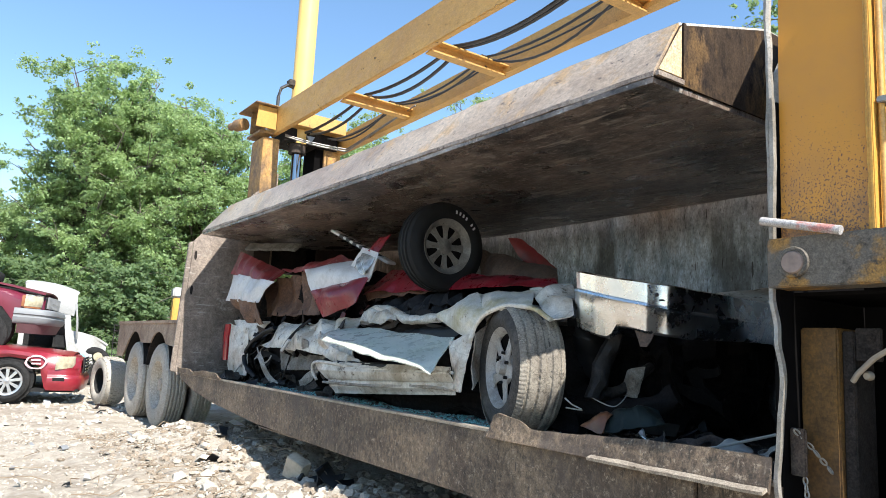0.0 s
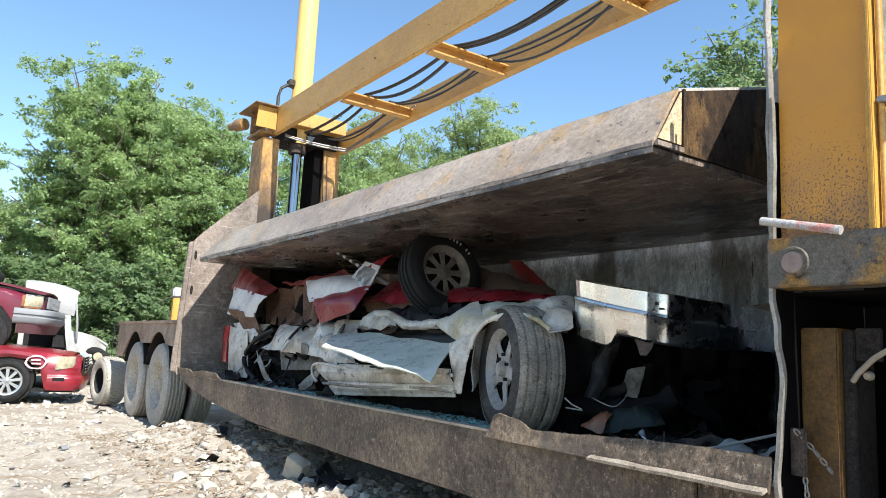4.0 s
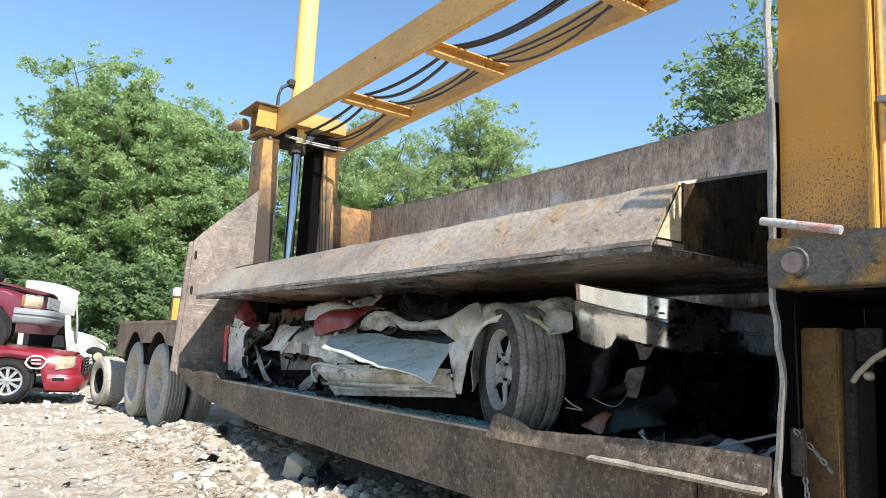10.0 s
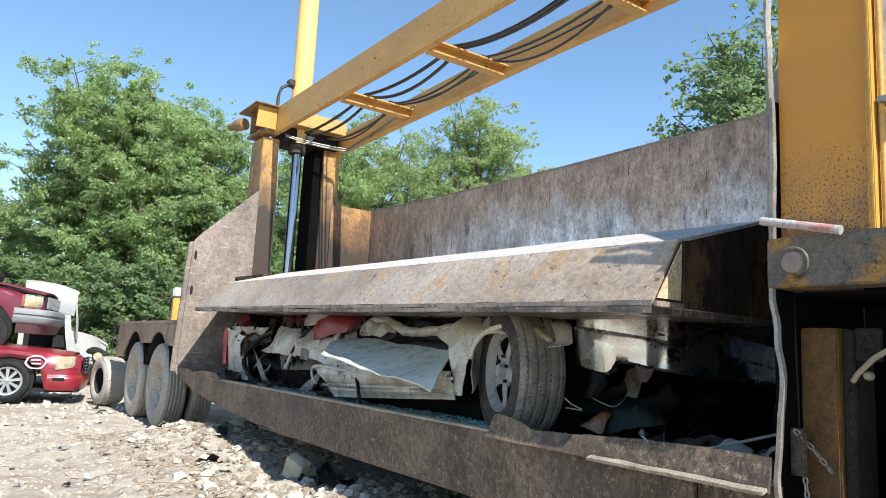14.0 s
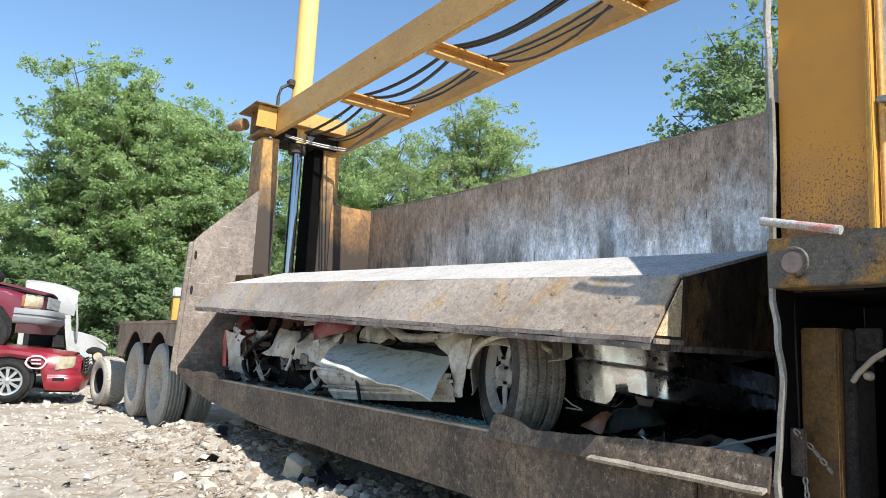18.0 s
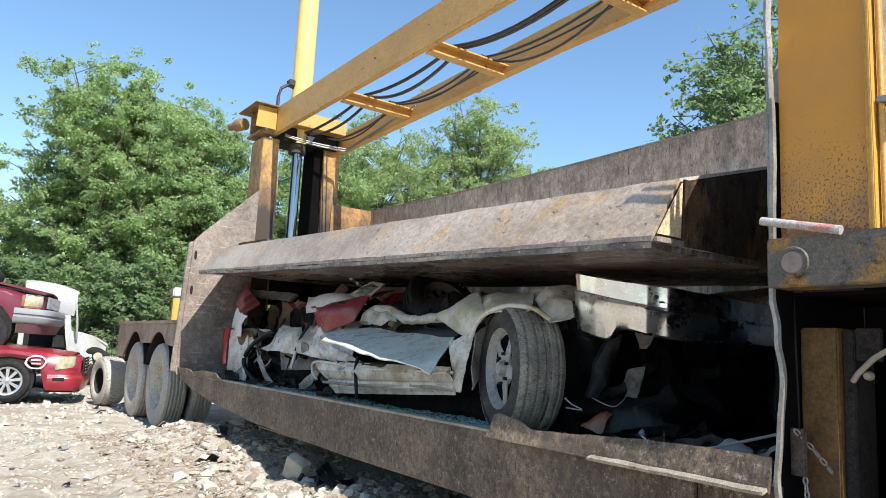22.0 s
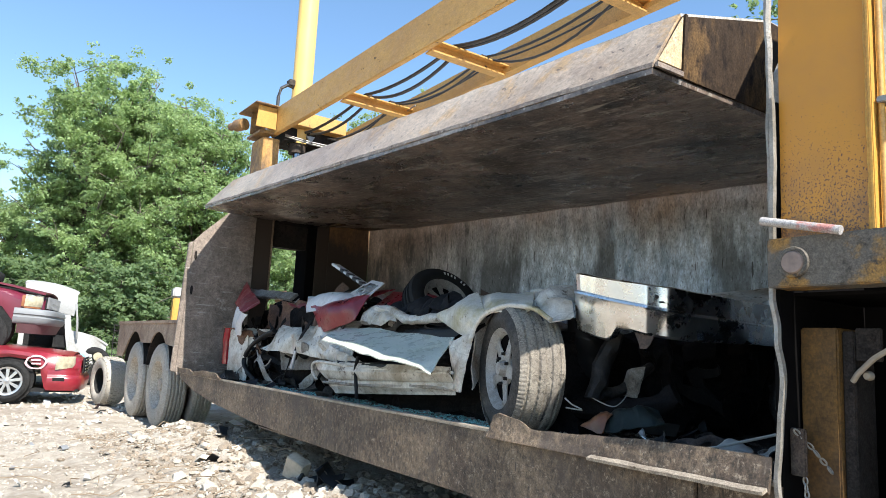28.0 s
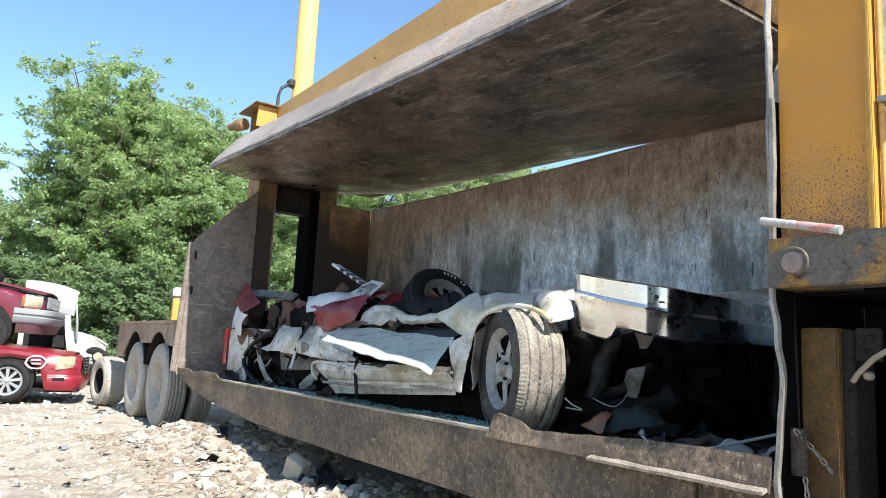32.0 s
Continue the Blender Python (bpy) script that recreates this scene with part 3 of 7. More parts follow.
crusher_part("guide_channel", box(XL - 0.40, XL - 0.05, 1.43, 1.548, 0.5, 3.62), SHADE_BLACK, "black guide channel", bevel=0.004)
crusher_part("corner_plate", box(XL - 0.018, XL, 1.70, BACK, 0.64, 2.925), CORNER_STEEL, "rusty orange-streaked rear corner plate", bevel=0.003)
crusher_part("lower_end_plate", box(XL - 0.018, XL - 0.002, 0.694, 1.784, 0.64, 1.40), DARK_STEEL)


# overhead frame: two long beams with crossbars, and the far crosshead
crusher_part("front_beam", box(XL - 0.12, XR + 0.5, 0.84, 0.90, 3.668, 4.015), BEAM, "scratched yellow steel top beam", bevel=0.008)
# the back beam hangs a little lower towards the far end
crusher_part("back_beam", prism([(XL - 0.12, 3.637), (-4.2, 3.722), (XR + 0.5, 3.725), (XR + 0.5, 3.97), (-4.2, 3.955), (XL - 0.12, 3.850)], "y", 1.735, 1.79), BEAM, "scratched yellow steel top beam", bevel=0.006)
crusher_part("beam_flange", prism([(XL - 0.12, 3.600), (-4.2, 3.685), (XR + 0.5, 3.688), (XR + 0.5, 3.723), (-4.2, 3.720), (XL - 0.12, 3.635)], "y", 1.71, 1.80), BEAM)
for x in (-6.52, -4.90, -3.28):
    crusher_part("crossbar", join(box(x - 0.075, x + 0.075, 0.901, 1.734, 3.74, 3.754), box(x - 0.008, x + 0.008, 0.901, 1.734, 3.67, 3.739), box(x - 0.05, x + 0.05, 0.901, 1.734, 3.655, 3.669)), BEAM, "yellow steel crossbar")
crusher_part("crosshead", box(XL - 0.45, XL + 0.20, 0.901, 1.734, 3.80, 3.985), BEAM, "yellow steel crosshead", bevel=0.005)
# black web added so the crosshead's underside reads as shade
crusher_part("crosshead_web", box(XL - 0.40, XL + 0.05, 0.965, 1.695, 3.62, 3.798), BLACK_STEEL, "black web for the crosshead's shaded underside", bevel=0.005)
crusher_part("pipe_clip", moved(prism([(-0.06, 0.03), (0.06, 0.03), (0.0, -0.07)], "y", -0.01, 0.01), pose(XL + 0.07, 1.30, 3.70, 0, 0, 90)), GREY_STEEL)
crusher_part("cap_plate", box(XL - 0.45, XL + 0.02, 0.66, 0.835, 3.665, 3.70), CROSSHEAD, bevel=0.004)
crusher_part("top_plate", box(XL - 0.50, XL + 0.14, 0.54, 0.836, 3.985, 4.003), CROSSHEAD, bevel=0.004)
crusher_part("gusset", prism([(0.64, 3.702), (0.835, 3.702), (0.835, 3.98), (0.64, 3.98)], "x", XL - 0.30, XL - 0.28), CROSSHEAD, bevel=0.003)
crusher_part("gusset", prism([(0.58, 3.71), (0.835, 3.71), (0.835, 3.98), (0.60, 3.98)], "x", XL + 0.06, XL + 0.078), YELLOW, bevel=0.003)
pin = lathe([(0.0, -0.12), (0.045, -0.12), (0.05, -0.10), (0.05, 0.0), (0.075, 0.0), (0.075, 0.16), (0.0, 0.16)], 18)
crusher_part("hinge_pin", moved(pin, pose(XL - 0.50, 0.53, 3.83, 0, 0, -70)), COLUMN, "greasy pin through a welded boss", True)

# hydraulic cylinder standing above the far crosshead
CYL = (XL - 0.06, 1.19)
tube_up = lathe([(0.0, 0.0), (0.128, 0.0), (0.128, 2.62), (0.14, 2.63), (0.14, 2.72), (0.0, 2.72)], 28)
crusher_part("hydraulic_cylinder", moved(tube_up, pose(*CYL, 3.62, 90, 0, 0)), TUBE_YELLOW, "tall yellow hydraulic cylinder tube", True)
crusher_part("gland", moved(lathe([(0.0, 0.0), (0.11, 0.0), (0.11, 0.14), (0.0, 0.14)], 24), pose(*CYL, 3.50, 90, 0, 0)), DARK_STEEL, "", True)
crusher_part("hose_elbow", tube([(CYL[0] + 0.02, 1.06, 4.35), (CYL[0] + 0.03, 0.98, 4.36), (CYL[0] + 0.03, 0.90, 4.30), (CYL[0] + 0.03, 0.87, 4.18), (CYL[0] + 0.03, 0.87, 4.0)], 0.022, 8), HOSE, "black hydraulic hose elbow", True)
crusher_part("port_fitting", box(CYL[0] - 0.04, CYL[0] + 0.06, 0.99, 1.07, 4.36, 4.44), DARK_STEEL, bevel=0.006)

# hoses lying along the crossbars
for k, (y, r, d) in enumerate(((1.18, 0.017, 0.10), (1.25, 0.017, 0.13), (1.50, 0.011, 0.16), (1.54, 0.011, 0.19), (1.60, 0.009, 0.07))):
    pts = []
    stops = [(-8.1, 3.72), (-6.52, 3.772), (-4.90, 3.772), (-3.28, 3.772), (-1.4, 3.80)]
    for (xa, za), (xb, zb) in zip(stops, stops[1:]):
        pts += sag((xa, y + 0.02 * math.sin(xa * 3 + k), za + r), (xb, y + 0.02 * math.sin(xb * 3 + k), zb + r), d * (0.8 + 0.3 * math.sin(k * 2 + xa)), 10)[:-1]
    crusher_part("hose", tube(pts, r, 8), HOSE, "black hydraulic hose sagging between crossbars", True)
for k in range(2):
    pts = sag((XL + 0.05, 0.97, 3.69 - 0.02 * k), (XL + 0.3, 1.69, 3.60 - 0.03 * k), 0.02, 6) + sag((XL + 0.35, 1.70, 3.60 - 0.03 * k), (XL + 1.9, 1.70, 3.76), 0.0, 6)
    crusher_part("steel_line", tube(pts, 0.010, 6), GREY_STEEL, "", True)
for x in (-6.52, -4.90, -3.28):
    for y in (1.215, 1.52):
        crusher_part("hose_clamp", box(x - 0.02, x + 0.02, y - 0.055, y + 0.055, 3.756, 3.80), DARK_STEEL, bevel=0.004)

# near end: end plate seen on its torch-cut edge, yellow column skin, pinned beam
def cut_edge(z0, z1, n, y_front, x):
    prof = []
    for i in range(n + 1):
        z = z0 + (z1 - z0) * i / n
        y = y_front + 0.018 * noise.noise(Vector((0, z * 2.1, 5))) + 0.005 * noise.noise(Vector((0, z * 14, 8)))
        prof.append((y, z))
    return prof


edge = cut_edge(0.42, 2.02, 60, -0.012, XR)


CUT = ((0.42, -1.297), (0.714, -1.297), (0.874, -1.287), (1.054, -1.272), (1.20, -1.286), (1.35, -1.304), (1.58, -1.298), (2.02, -1.292))


def near_plate():
    rings = []
    for y, z in edge:
        xs = bent_profile(CUT, z) + 0.004 * noise.noise(Vector((3, z * 7, 1)))
        rings.append([(xs - 0.006, y, z), (xs + 0.008, y, z), (xs + 0.008, y + 0.020, z), (xs - 0.006, y + 0.020, z)])
    return rings_mesh(rings)


crusher_part("end_plate", near_plate(), TORCH_STEEL, "thick grey end plate with a wavy torch-cut edge")
crusher_part("shoulder_plate", prism([(0.052, 2.021), (0.052, 2.14), (0.37, 2.62), (0.68, 3.10), (BACK, 3.10), (BACK, 2.021)], "x", XR - 0.011, XR + 0.014), TORCH_STEEL)
crusher_part("column_edge", rough_up(tube([(XR - 0.002 - 0.012 * max(0, (2.35 - 2.05 - abs(z - 2.6) * 0.3)), 0.012, z) for z in (1.53 + 0.05 * i for i in range(21))], 0.013, 8), 0.006, 12, 4), TORCH_STEEL, "rough torch-cut flange edge", True)
crusher_part("column_skin", grid(lambda u, v: (XR + 0.020 + 0.31 * u, 0.03 + 0.01 * noise.noise(Vector((u * 2, v * 3, 1))), 1.50 + 1.03 * v), 10, 40, 0.012), SKIN_YELLOW, "yellow painted column skin, rust-speckled towards its foot", True)
crusher_part("skin_flange", box(-0.985, -0.973, -0.002, 0.10, 1.532, 2.53), YELLOW, bevel=0.003)
crusher_part("weld_bead", rough_up(tube([(-0.990, 0.012, 1.5 + 0.05 * i) for i in range(21)], 0.007, 7), 0.006, 30, 2), YELLOW, "", True)
crusher_part("conduit", tube([(-0.958, 0.03, 1.53), (-0.958, 0.03, 2.53)], 0.009, 10), BEAM, "", True)
crusher_part("conduit", tube([(-0.925, 0.06, 1.53), (-0.925, 0.06, 2.53)], 0.007, 10), BEAM, "", True)
crusher_part("conduit_bracket", box(-0.965, -0.84, 0.01, 0.09, 1.925, 1.945), GREY_STEEL, bevel=0.003)
# made-up panel, dark to stand in for the unlit gap beside the skin
crusher_part("side_panel", box(-0.96, -0.78, 0.16, 0.18, 1.532, 2.53), DARK_STEEL, "added dark panel filling the dark gap")
crusher_part("pinned_beam", box(XR - 0.004, 0.55, -0.022, 0.10, 1.366, 1.530), PIN_BEAM, "worn yellow and grey steel beam with a round pin", bevel=0.005)
crusher_part("pin", moved(lathe([(0.0, -0.014), (0.034, -0.014), (0.037, -0.010), (0.037, 0.03), (0.0, 0.03)], 28), pose(-1.217, -0.022, 1.445)), PIN_STEEL, "round steel pin end", True)
crusher_part("pin_collar", moved(lathe([(0.038, -0.010), (0.049, -0.010), (0.052, -0.005), (0.052, 0.01), (0.038, 0.01)], 28, True), pose(-1.217, -0.022, 1.445)), PIN_BEAM, "", True)
crusher_part("latch_bar", tube([(-1.308, -0.05, 1.588), (-1.30, -0.05, 1.586), (-1.06, -0.05, 1.531), (-1.052, -0.05, 1.529)], 0.0145, 16), BAR_PINK, "grey latch bar with faded red paint", True)
# black sheet that paints the side of the bay as unlit
crusher_part("shade_side", box(XR - 0.010, XR + 0.010, 0.030, BACK, 0.3, 2.02), SHADE_BLACK)
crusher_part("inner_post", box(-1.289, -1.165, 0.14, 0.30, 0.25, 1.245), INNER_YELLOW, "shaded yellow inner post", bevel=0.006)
# flange and bracket are coloured black for the shade around the post
crusher_part("inner_flange", box(-1.164, -1.125, 0.165, 0.30, 0.25, 1.235), BLACK_STEEL, bevel=0.004)
crusher_part("post_bracket", join(box(-1.124, -1.045, 0.17, 0.185, 1.14, 1.245), moved(lathe([(0.0, -0.006), (0.012, -0.006), (0.014, 0.0), (0.0, 0.0)], 12), pose(-1.075, 0.168, 1.215))), BLACK_STEEL, "bolted bracket, blackened for shade", bevel=0.003)
crusher_part("foot_plate", box(XR + 0.018, -1.235, 0.060, 0.075, 0.765, 0.915), DARK_STEEL, "grey steel tab", bevel=0.004)
# unseen back, wall and roof added to keep light out of the bay
crusher_part("shade_back", box(XR + 0.0105, 0.6, 0.62, 0.64, 0.25, 1.6), SHADE_BLACK)
crusher_part("shade_wall", box(0.55, 0.57, 0.12, 0.61, 0.25, 1.6), SHADE_BLACK)
crusher_part("shade_roof", box(XR + 0.0105, 0.6, 0.12, 0.61, 1.35, 1.362), SHADE_BLACK)
crusher_part("tank", moved(lathe([(0.0, 0.0), (0.2, 0.0), (0.22, 0.03), (0.22, 0.75), (0.0, 0.78)], 24), pose(-0.83, 0.36, 0.2, 90, 0, 0)), SHADE_BLACK, "black tank in the shaded bay", True)
crusher_part("bay_hose", tube([(-0.90, 0.10, 1.215), (-0.99, 0.12, 1.185), (-1.05, 0.13, 1.15), (-1.105, 0.14, 1.10), (-1.125, 0.15, 1.075)], 0.009, 10), BAY_HOSE, "pale hydraulic hose", True)
crusher_part("hose_fitting", moved(lathe([(0.0, -0.008), (0.010, -0.008), (0.014, 0.0), (0.015, 0.015), (0.0, 0.015)], 18), pose(-1.085, 0.16, 1.095)), BAY_HOSE, "", True)


def chain(points, link_len, r):
    out = []
    for i in range(len(points) - 1):
        a, b = Vector(points[i]), Vector(points[i + 1])
        mid, d = (a + b) / 2, (b - a).normalized()
        side = d.cross(Vector((0, 1, 0))).normalized() if i % 2 == 0 else Vector((0, 1, 0))
        side = (side - side.dot(d) * d).normalized()
        pts = [mid + d * link_len * 0.62 * math.cos(q) + side * link_len * 0.34 * math.sin(q) for q in (2 * math.pi * k / 12 for k in range(13))]
        out.append(tube(pts, r, 6))
    return join(*out)


crusher_part("chain", chain([(-1.268 + 0.0145 * i, 0.052 + 0.012 * i, 0.912 - 0.0185 * i - 0.0006 * i * i) for i in range(7)], 0.020, 0.0032), GREY_STEEL, "steel chain", True)
crusher_part("chain", chain([(-1.255 + 0.002 * i, 0.09, 0.760 - 0.021 * i) for i in range(6)], 0.020, 0.0032), GREY_STEEL, "steel chain", True)
# near frame behind the skin carries the overhead beams
crusher_part("front_column", box(XR + 0.05, XR + 0.45, 1.0, 1.06, 1.5, 3.66), COLUMN)
crusher_part("back_column", box(XR + 0.02, XR + 0.42, 1.55, 1.78, 0.3, 3.63), COLUMN)
crusher_part("hydraulic_cylinder", moved(tube_up, pose(XR + 0.12, 1.19, 3.62, 90, 0, 0)), TUBE_YELLOW, "tall yellow hydraulic cylinder tube", True)

# underframe and wheels at the far end
crusher_part("chassis_rail", box(-12.2, XR, 0.75, 0.9, 0.62, 0.639), DARK_STEEL)


def fender_outline():
    pts = [(-12.0, 1.30), (-8.30, 1.28), (-8.30, 0.98)]
    for cx in (-9.55, -10.88):
        for k in range(13):
            a = math.pi * (0.27 + 0.46 * k / 12)
            pts.append((cx + 0.60 * math.cos(a), 0.58 + 0.60 * math.sin(a)))
    pts += [(-11.6, 0.80), (-12.0, 0.80)]
    return pts


crusher_part("fender_plate", prism(fender_outline(), "y", 0.04, 0.06), FENDER_STEEL, "rusty fender plate with wheel arches")
crusher_part("deck", box(-12.0, -8.28, 0.061, 2.4, 1.25, 1.29), FENDER_STEEL, "rusty rear deck")
# black liners and a plate added so the wheel arches look shaded
for cx in (-9.55, -10.88):
    crusher_part("arch_shade_liner", grid(lambda u, v: (cx + 0.62 * math.cos(math.pi * (0.08 + 0.84 * u)), 0.062 + 0.64 * v, 0.585 + 0.62 * math.sin(math.pi * (0.08 + 0.84 * u))), 20, 2, 0.012), BLACK_STEEL, "added black liner for the shaded wheel arch", True)
crusher_part("arch_shade_plate", box(-11.9, -8.32, 0.705, 0.72, 0.66, 1.245), BLACK_STEEL, "added black plate for the shade behind the wheels")
crusher_part("deck_edge", box(-12.0, -8.30, 0.02, 0.065, 1.285, 1.325), FENDER_STEEL, bevel=0.004)


def tyre_profile(r, w, rim):
    h = w / 2
    out = [(rim, -h * 0.80), (rim + 0.02, -h * 0.92), (rim + (r - rim) * 0.45, -h), (r - 0.045, -h * 0.94), (r - 0.012, -h * 0.80), (r, -h * 0.6), (r + 0.004, 0), (r, h * 0.6), (r - 0.012, h * 0.80), (r - 0.045, h * 0.94), (rim + (r - rim) * 0.45, h), (rim + 0.02, h * 0.92), (rim, h * 0.80)]
    return out


def grooved_profile(r, w, rim, grooves):
    base = tyre_profile(r, w, rim)
    out = base[:5]
    h = w / 2 * 0.62
    for k in range(grooves):
        y = -h + 2 * h * (k + 0.5) / grooves
        out += [(r, y - 0.013), (r - 0.014, y - 0.007), (r - 0.014, y + 0.007), (r, y + 0.013)]
    return out + base[8:]


truck_tyre = mesh_of("tyre", lathe(grooved_profile(0.525, 0.28, 0.30, 4), 56, True), TYRE_GREY, True)
truck_rim = mesh_of("rim", lathe([(0.0, 0.02), (0.11, 0.02), (0.12, -0.02), (0.20, -0.03), (0.235, 0.03), (0.27, -0.07), (0.305, -0.125), (0.315, -0.115), (0.30, -0.06), (0.27, 0.05), (0.0, 0.08)], 40), RIM_GREY, True)
hub_mesh = mesh_of("hub", lathe([(0.0, -0.09), (0.07, -0.085), (0.085, -0.06), (0.09, 0.02), (0.0, 0.02)], 20), RIM_GREY, True)
for cx in (-9.55, -10.88):
    for y in (0.20, 0.53):
        w = new("trailer_wheel", truck_tyre)
        w.parent = crusher
        w.matrix_basis = pose(cx, y, 0.515)
        tagged(w, "dusty grey dual truck wheel")
        for nm, me in (("rim", truck_rim), ("hub", hub_mesh)):
            o = new(nm, me)
            o.parent = w

# ---- the platen: a flat-bottomed press plate with a sloping nose and a sloping top ----
PX0, PX1, PY = -7.71, -1.75, -0.06
PMID = (PX0 + PX1) / 2
platen = thing("press_platen", "heavy steel press platen with a sloping worn nose", "press platen", pose(PMID, PY, 2.3))
L0, L1 = PX0 - PMID, PX1 - PMID
part("nose_plate", rough_up(grid(lambda u, v: (L0 + 0.36 * v + (L1 - L0 - 0.36 * v) * u, 0.155 * v, 0.022 + 0.253 * v), 150, 10, 0.02), 0.006, 5, 3), NOSE_STEEL, platen, "scuffed sloping steel nose plate", True)
part("top_plate", grid(lambda u, v: (L0 + 0.36 + (L1 - L0 - 0.36) * u, 0.156 + 0.654 * v, 0.276 + 0.178 * v), 60, 8, 0.015), PLATEN_TOP, platen, "dusty pale sloping top plate", True)
part("rear_plate", box(L0 + 0.36, L1, 0.812, 2.32, 0.43, 0.452), PLATEN_TOP, platen)
part("platen_body", box(XL + 0.03 - PMID, L0 + 0.40, 0.57, 2.31, 0.085, 0.42), PLATEN_END, platen, "rusty body block of the platen", bevel=0.006)
LW = XL + 0.03 - PMID


def wing(u, y):
    """Underside: its far end runs out slantwise from the nose to the guide."""
    f = min(1.0, y / 0.57)
    x0 = L0 + (LW - L0) * f
    rise = 0.08 * max(0.0, (y - 1.20) / 1.12) ** 1.5 + 0.06 * f * max(0.0, 1 - u * 6)
    return (x0 + (L1 - x0) * u, y, rise)


part("bottom_plate", rough_up(grid(lambda u, v: wing(u, 2.325 * (1 - v)), 150, 50, -0.024), 0.007, 2.2, 9), PLATEN_BOTTOM, platen, "scratched dark underside plate", True)
part("nose_edge", rough_up(grid(lambda u, v: (L0 + 0.01 + (L1 - L0 - 0.01) * u, -0.004, 0.001 + 0.02 * v), 150, 2, 0.01), 0.004, 7, 5), NOSE_EDGE, platen, "chipped leading edge", True)
part("end_plate", prism([(0.006, 0.004), (1.15, 0.002), (1.96, 0.05), (1.96, 0.428), (0.81, 0.44), (0.16, 0.262)], "x", L1 + 0.0002, L1 + 0.010), PLATEN_END, platen, "yellow-streaked end plate")
part("end_plate", ([(L0 + 0.012, 0.01, 0.03), (L0 + 0.36, 0.16, 0.262), (LW + 0.004, 0.568, 0.30), (LW + 0.004, 0.568, 0.07), (L0 + 0.36, 0.81, 0.44), (LW + 0.004, 0.81, 0.43)], [(0, 1, 2, 3), (1, 4, 5, 2)]), PLATEN_END, platen, "slanted far end plate")
part("end_facing", prism([(0.016, 0.032), (0.158, 0.032), (0.158, 0.255)], "x", L1 + 0.0105, L1 + 0.016), CREAM_PAINT, platen, "cream painted front of the end plate")
part("stiffener", box(L1 + 0.0105, L1 + 0.022, 0.165, 0.18, 0.02, 0.27), PLATEN_END, platen)
part("end_ledge", box(L1 + 0.0105, L1 + 0.026, 0.0, 0.164, 0.0, 0.02), NOSE_EDGE, platen)
part("carriage", box(XL - 0.30 - PMID, L0 + 0.1, 1.06, 1.46, 0.03, 0.30), BLACK_STEEL, platen, "black greased guide carriage", bevel=0.006)
part("carriage_plate", box(XL - 0.30 - PMID, XL - 0.08 - PMID, 0.98, 1.60, -0.27, 0.029), BLACK_STEEL, platen, "", bevel=0.006)
part("carriage", box(L1 + 0.002, XR - 0.04 - PMID, 1.06, 1.46, 0.03, 0.30), BLACK_STEEL, platen, "black greased guide carriage", bevel=0.006)
cx, cy = CYL[0] - PMID, CYL[1] - PY
part("rod_clevis", join(box(cx - 0.09, cx + 0.09, cy - 0.09, cy + 0.09, 0.301, 0.35), box(cx - 0.12, cx + 0.12, cy - 0.15, cy - 0.091, 0.301, 0.42), box(cx - 0.12, cx + 0.12, cy + 0.091, cy + 0.15, 0.301, 0.42)), DARK_STEEL, platen, "", bevel=0.006)
piston = part("piston_rod", moved(lathe([(0.0, 0.0), (0.062, 0.0), (0.062, 1.80), (0.0, 1.80)], 24), pose(0, 0, 0, 90, 0, 0)), CHROME, platen, "polished chrome piston rod", True)
piston.matrix_basis = pose(cx, cy, 0.35)


# ---- trees ----
def leaf_material(name, dark, light, glow):
    m = bpy.data.materials.new(name)
    m.use_nodes = True
    nt = m.node_tree
    b = nt.nodes["Principled BSDF"]
    geo = nt.nodes.new("ShaderNodeNewGeometry")
    big = noise_tex(nt, 0.55, 3, 0.6)
    add = nt.nodes.new("ShaderNodeMath")
    add.operation = "MULTIPLY_ADD"
    link(nt, geo.outputs["Random Per Island"], add.inputs[0])
    add.inputs[1].default_value = 0.75
    link(nt, ramp(nt, big, 0.25, 0.95), add.inputs[2])
    c = mix(nt, add.outputs[0], dark, light)
    link(nt, c, b.inputs["Base Color"])
    b.inputs["Roughness"].default_value = 0.6
    b.inputs["Specular IOR Level"].default_value = 0.22
    tr = nt.nodes.new("ShaderNodeBsdfTranslucent")
    tr.inputs["Color"].default_value = (*glow, 1)
    ms = nt.nodes.new("ShaderNodeMixShader")
    ms.inputs[0].default_value = 0.48
    link(nt, b.outputs[0], ms.inputs[1])
    link(nt, tr.outputs[0], ms.inputs[2])
    link(nt, ms.outputs[0], nt.nodes["Material Output"].inputs["Surface"])
    return m


LEAF = leaf_material("green_leaves", (0.095, 0.142, 0.070), (0.34, 0.45, 0.21), (0.41, 0.545, 0.22))
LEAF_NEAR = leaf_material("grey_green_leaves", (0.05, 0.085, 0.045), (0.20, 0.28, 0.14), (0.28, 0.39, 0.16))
LEAF_OLIVE = leaf_material("olive_leaves", (0.10, 0.145, 0.066), (0.35, 0.44, 0.205), (0.40, 0.51, 0.21))
BARK = worn("grey_bark", (0.17, 0.145, 0.115), (0.11, 0.09, 0.07), (0.24, 0.22, 0.19), 0.9, 0, (0.4, 0.6), (0.6, 0.7), 4, 18, (1, 1, 0.3), 0.5)


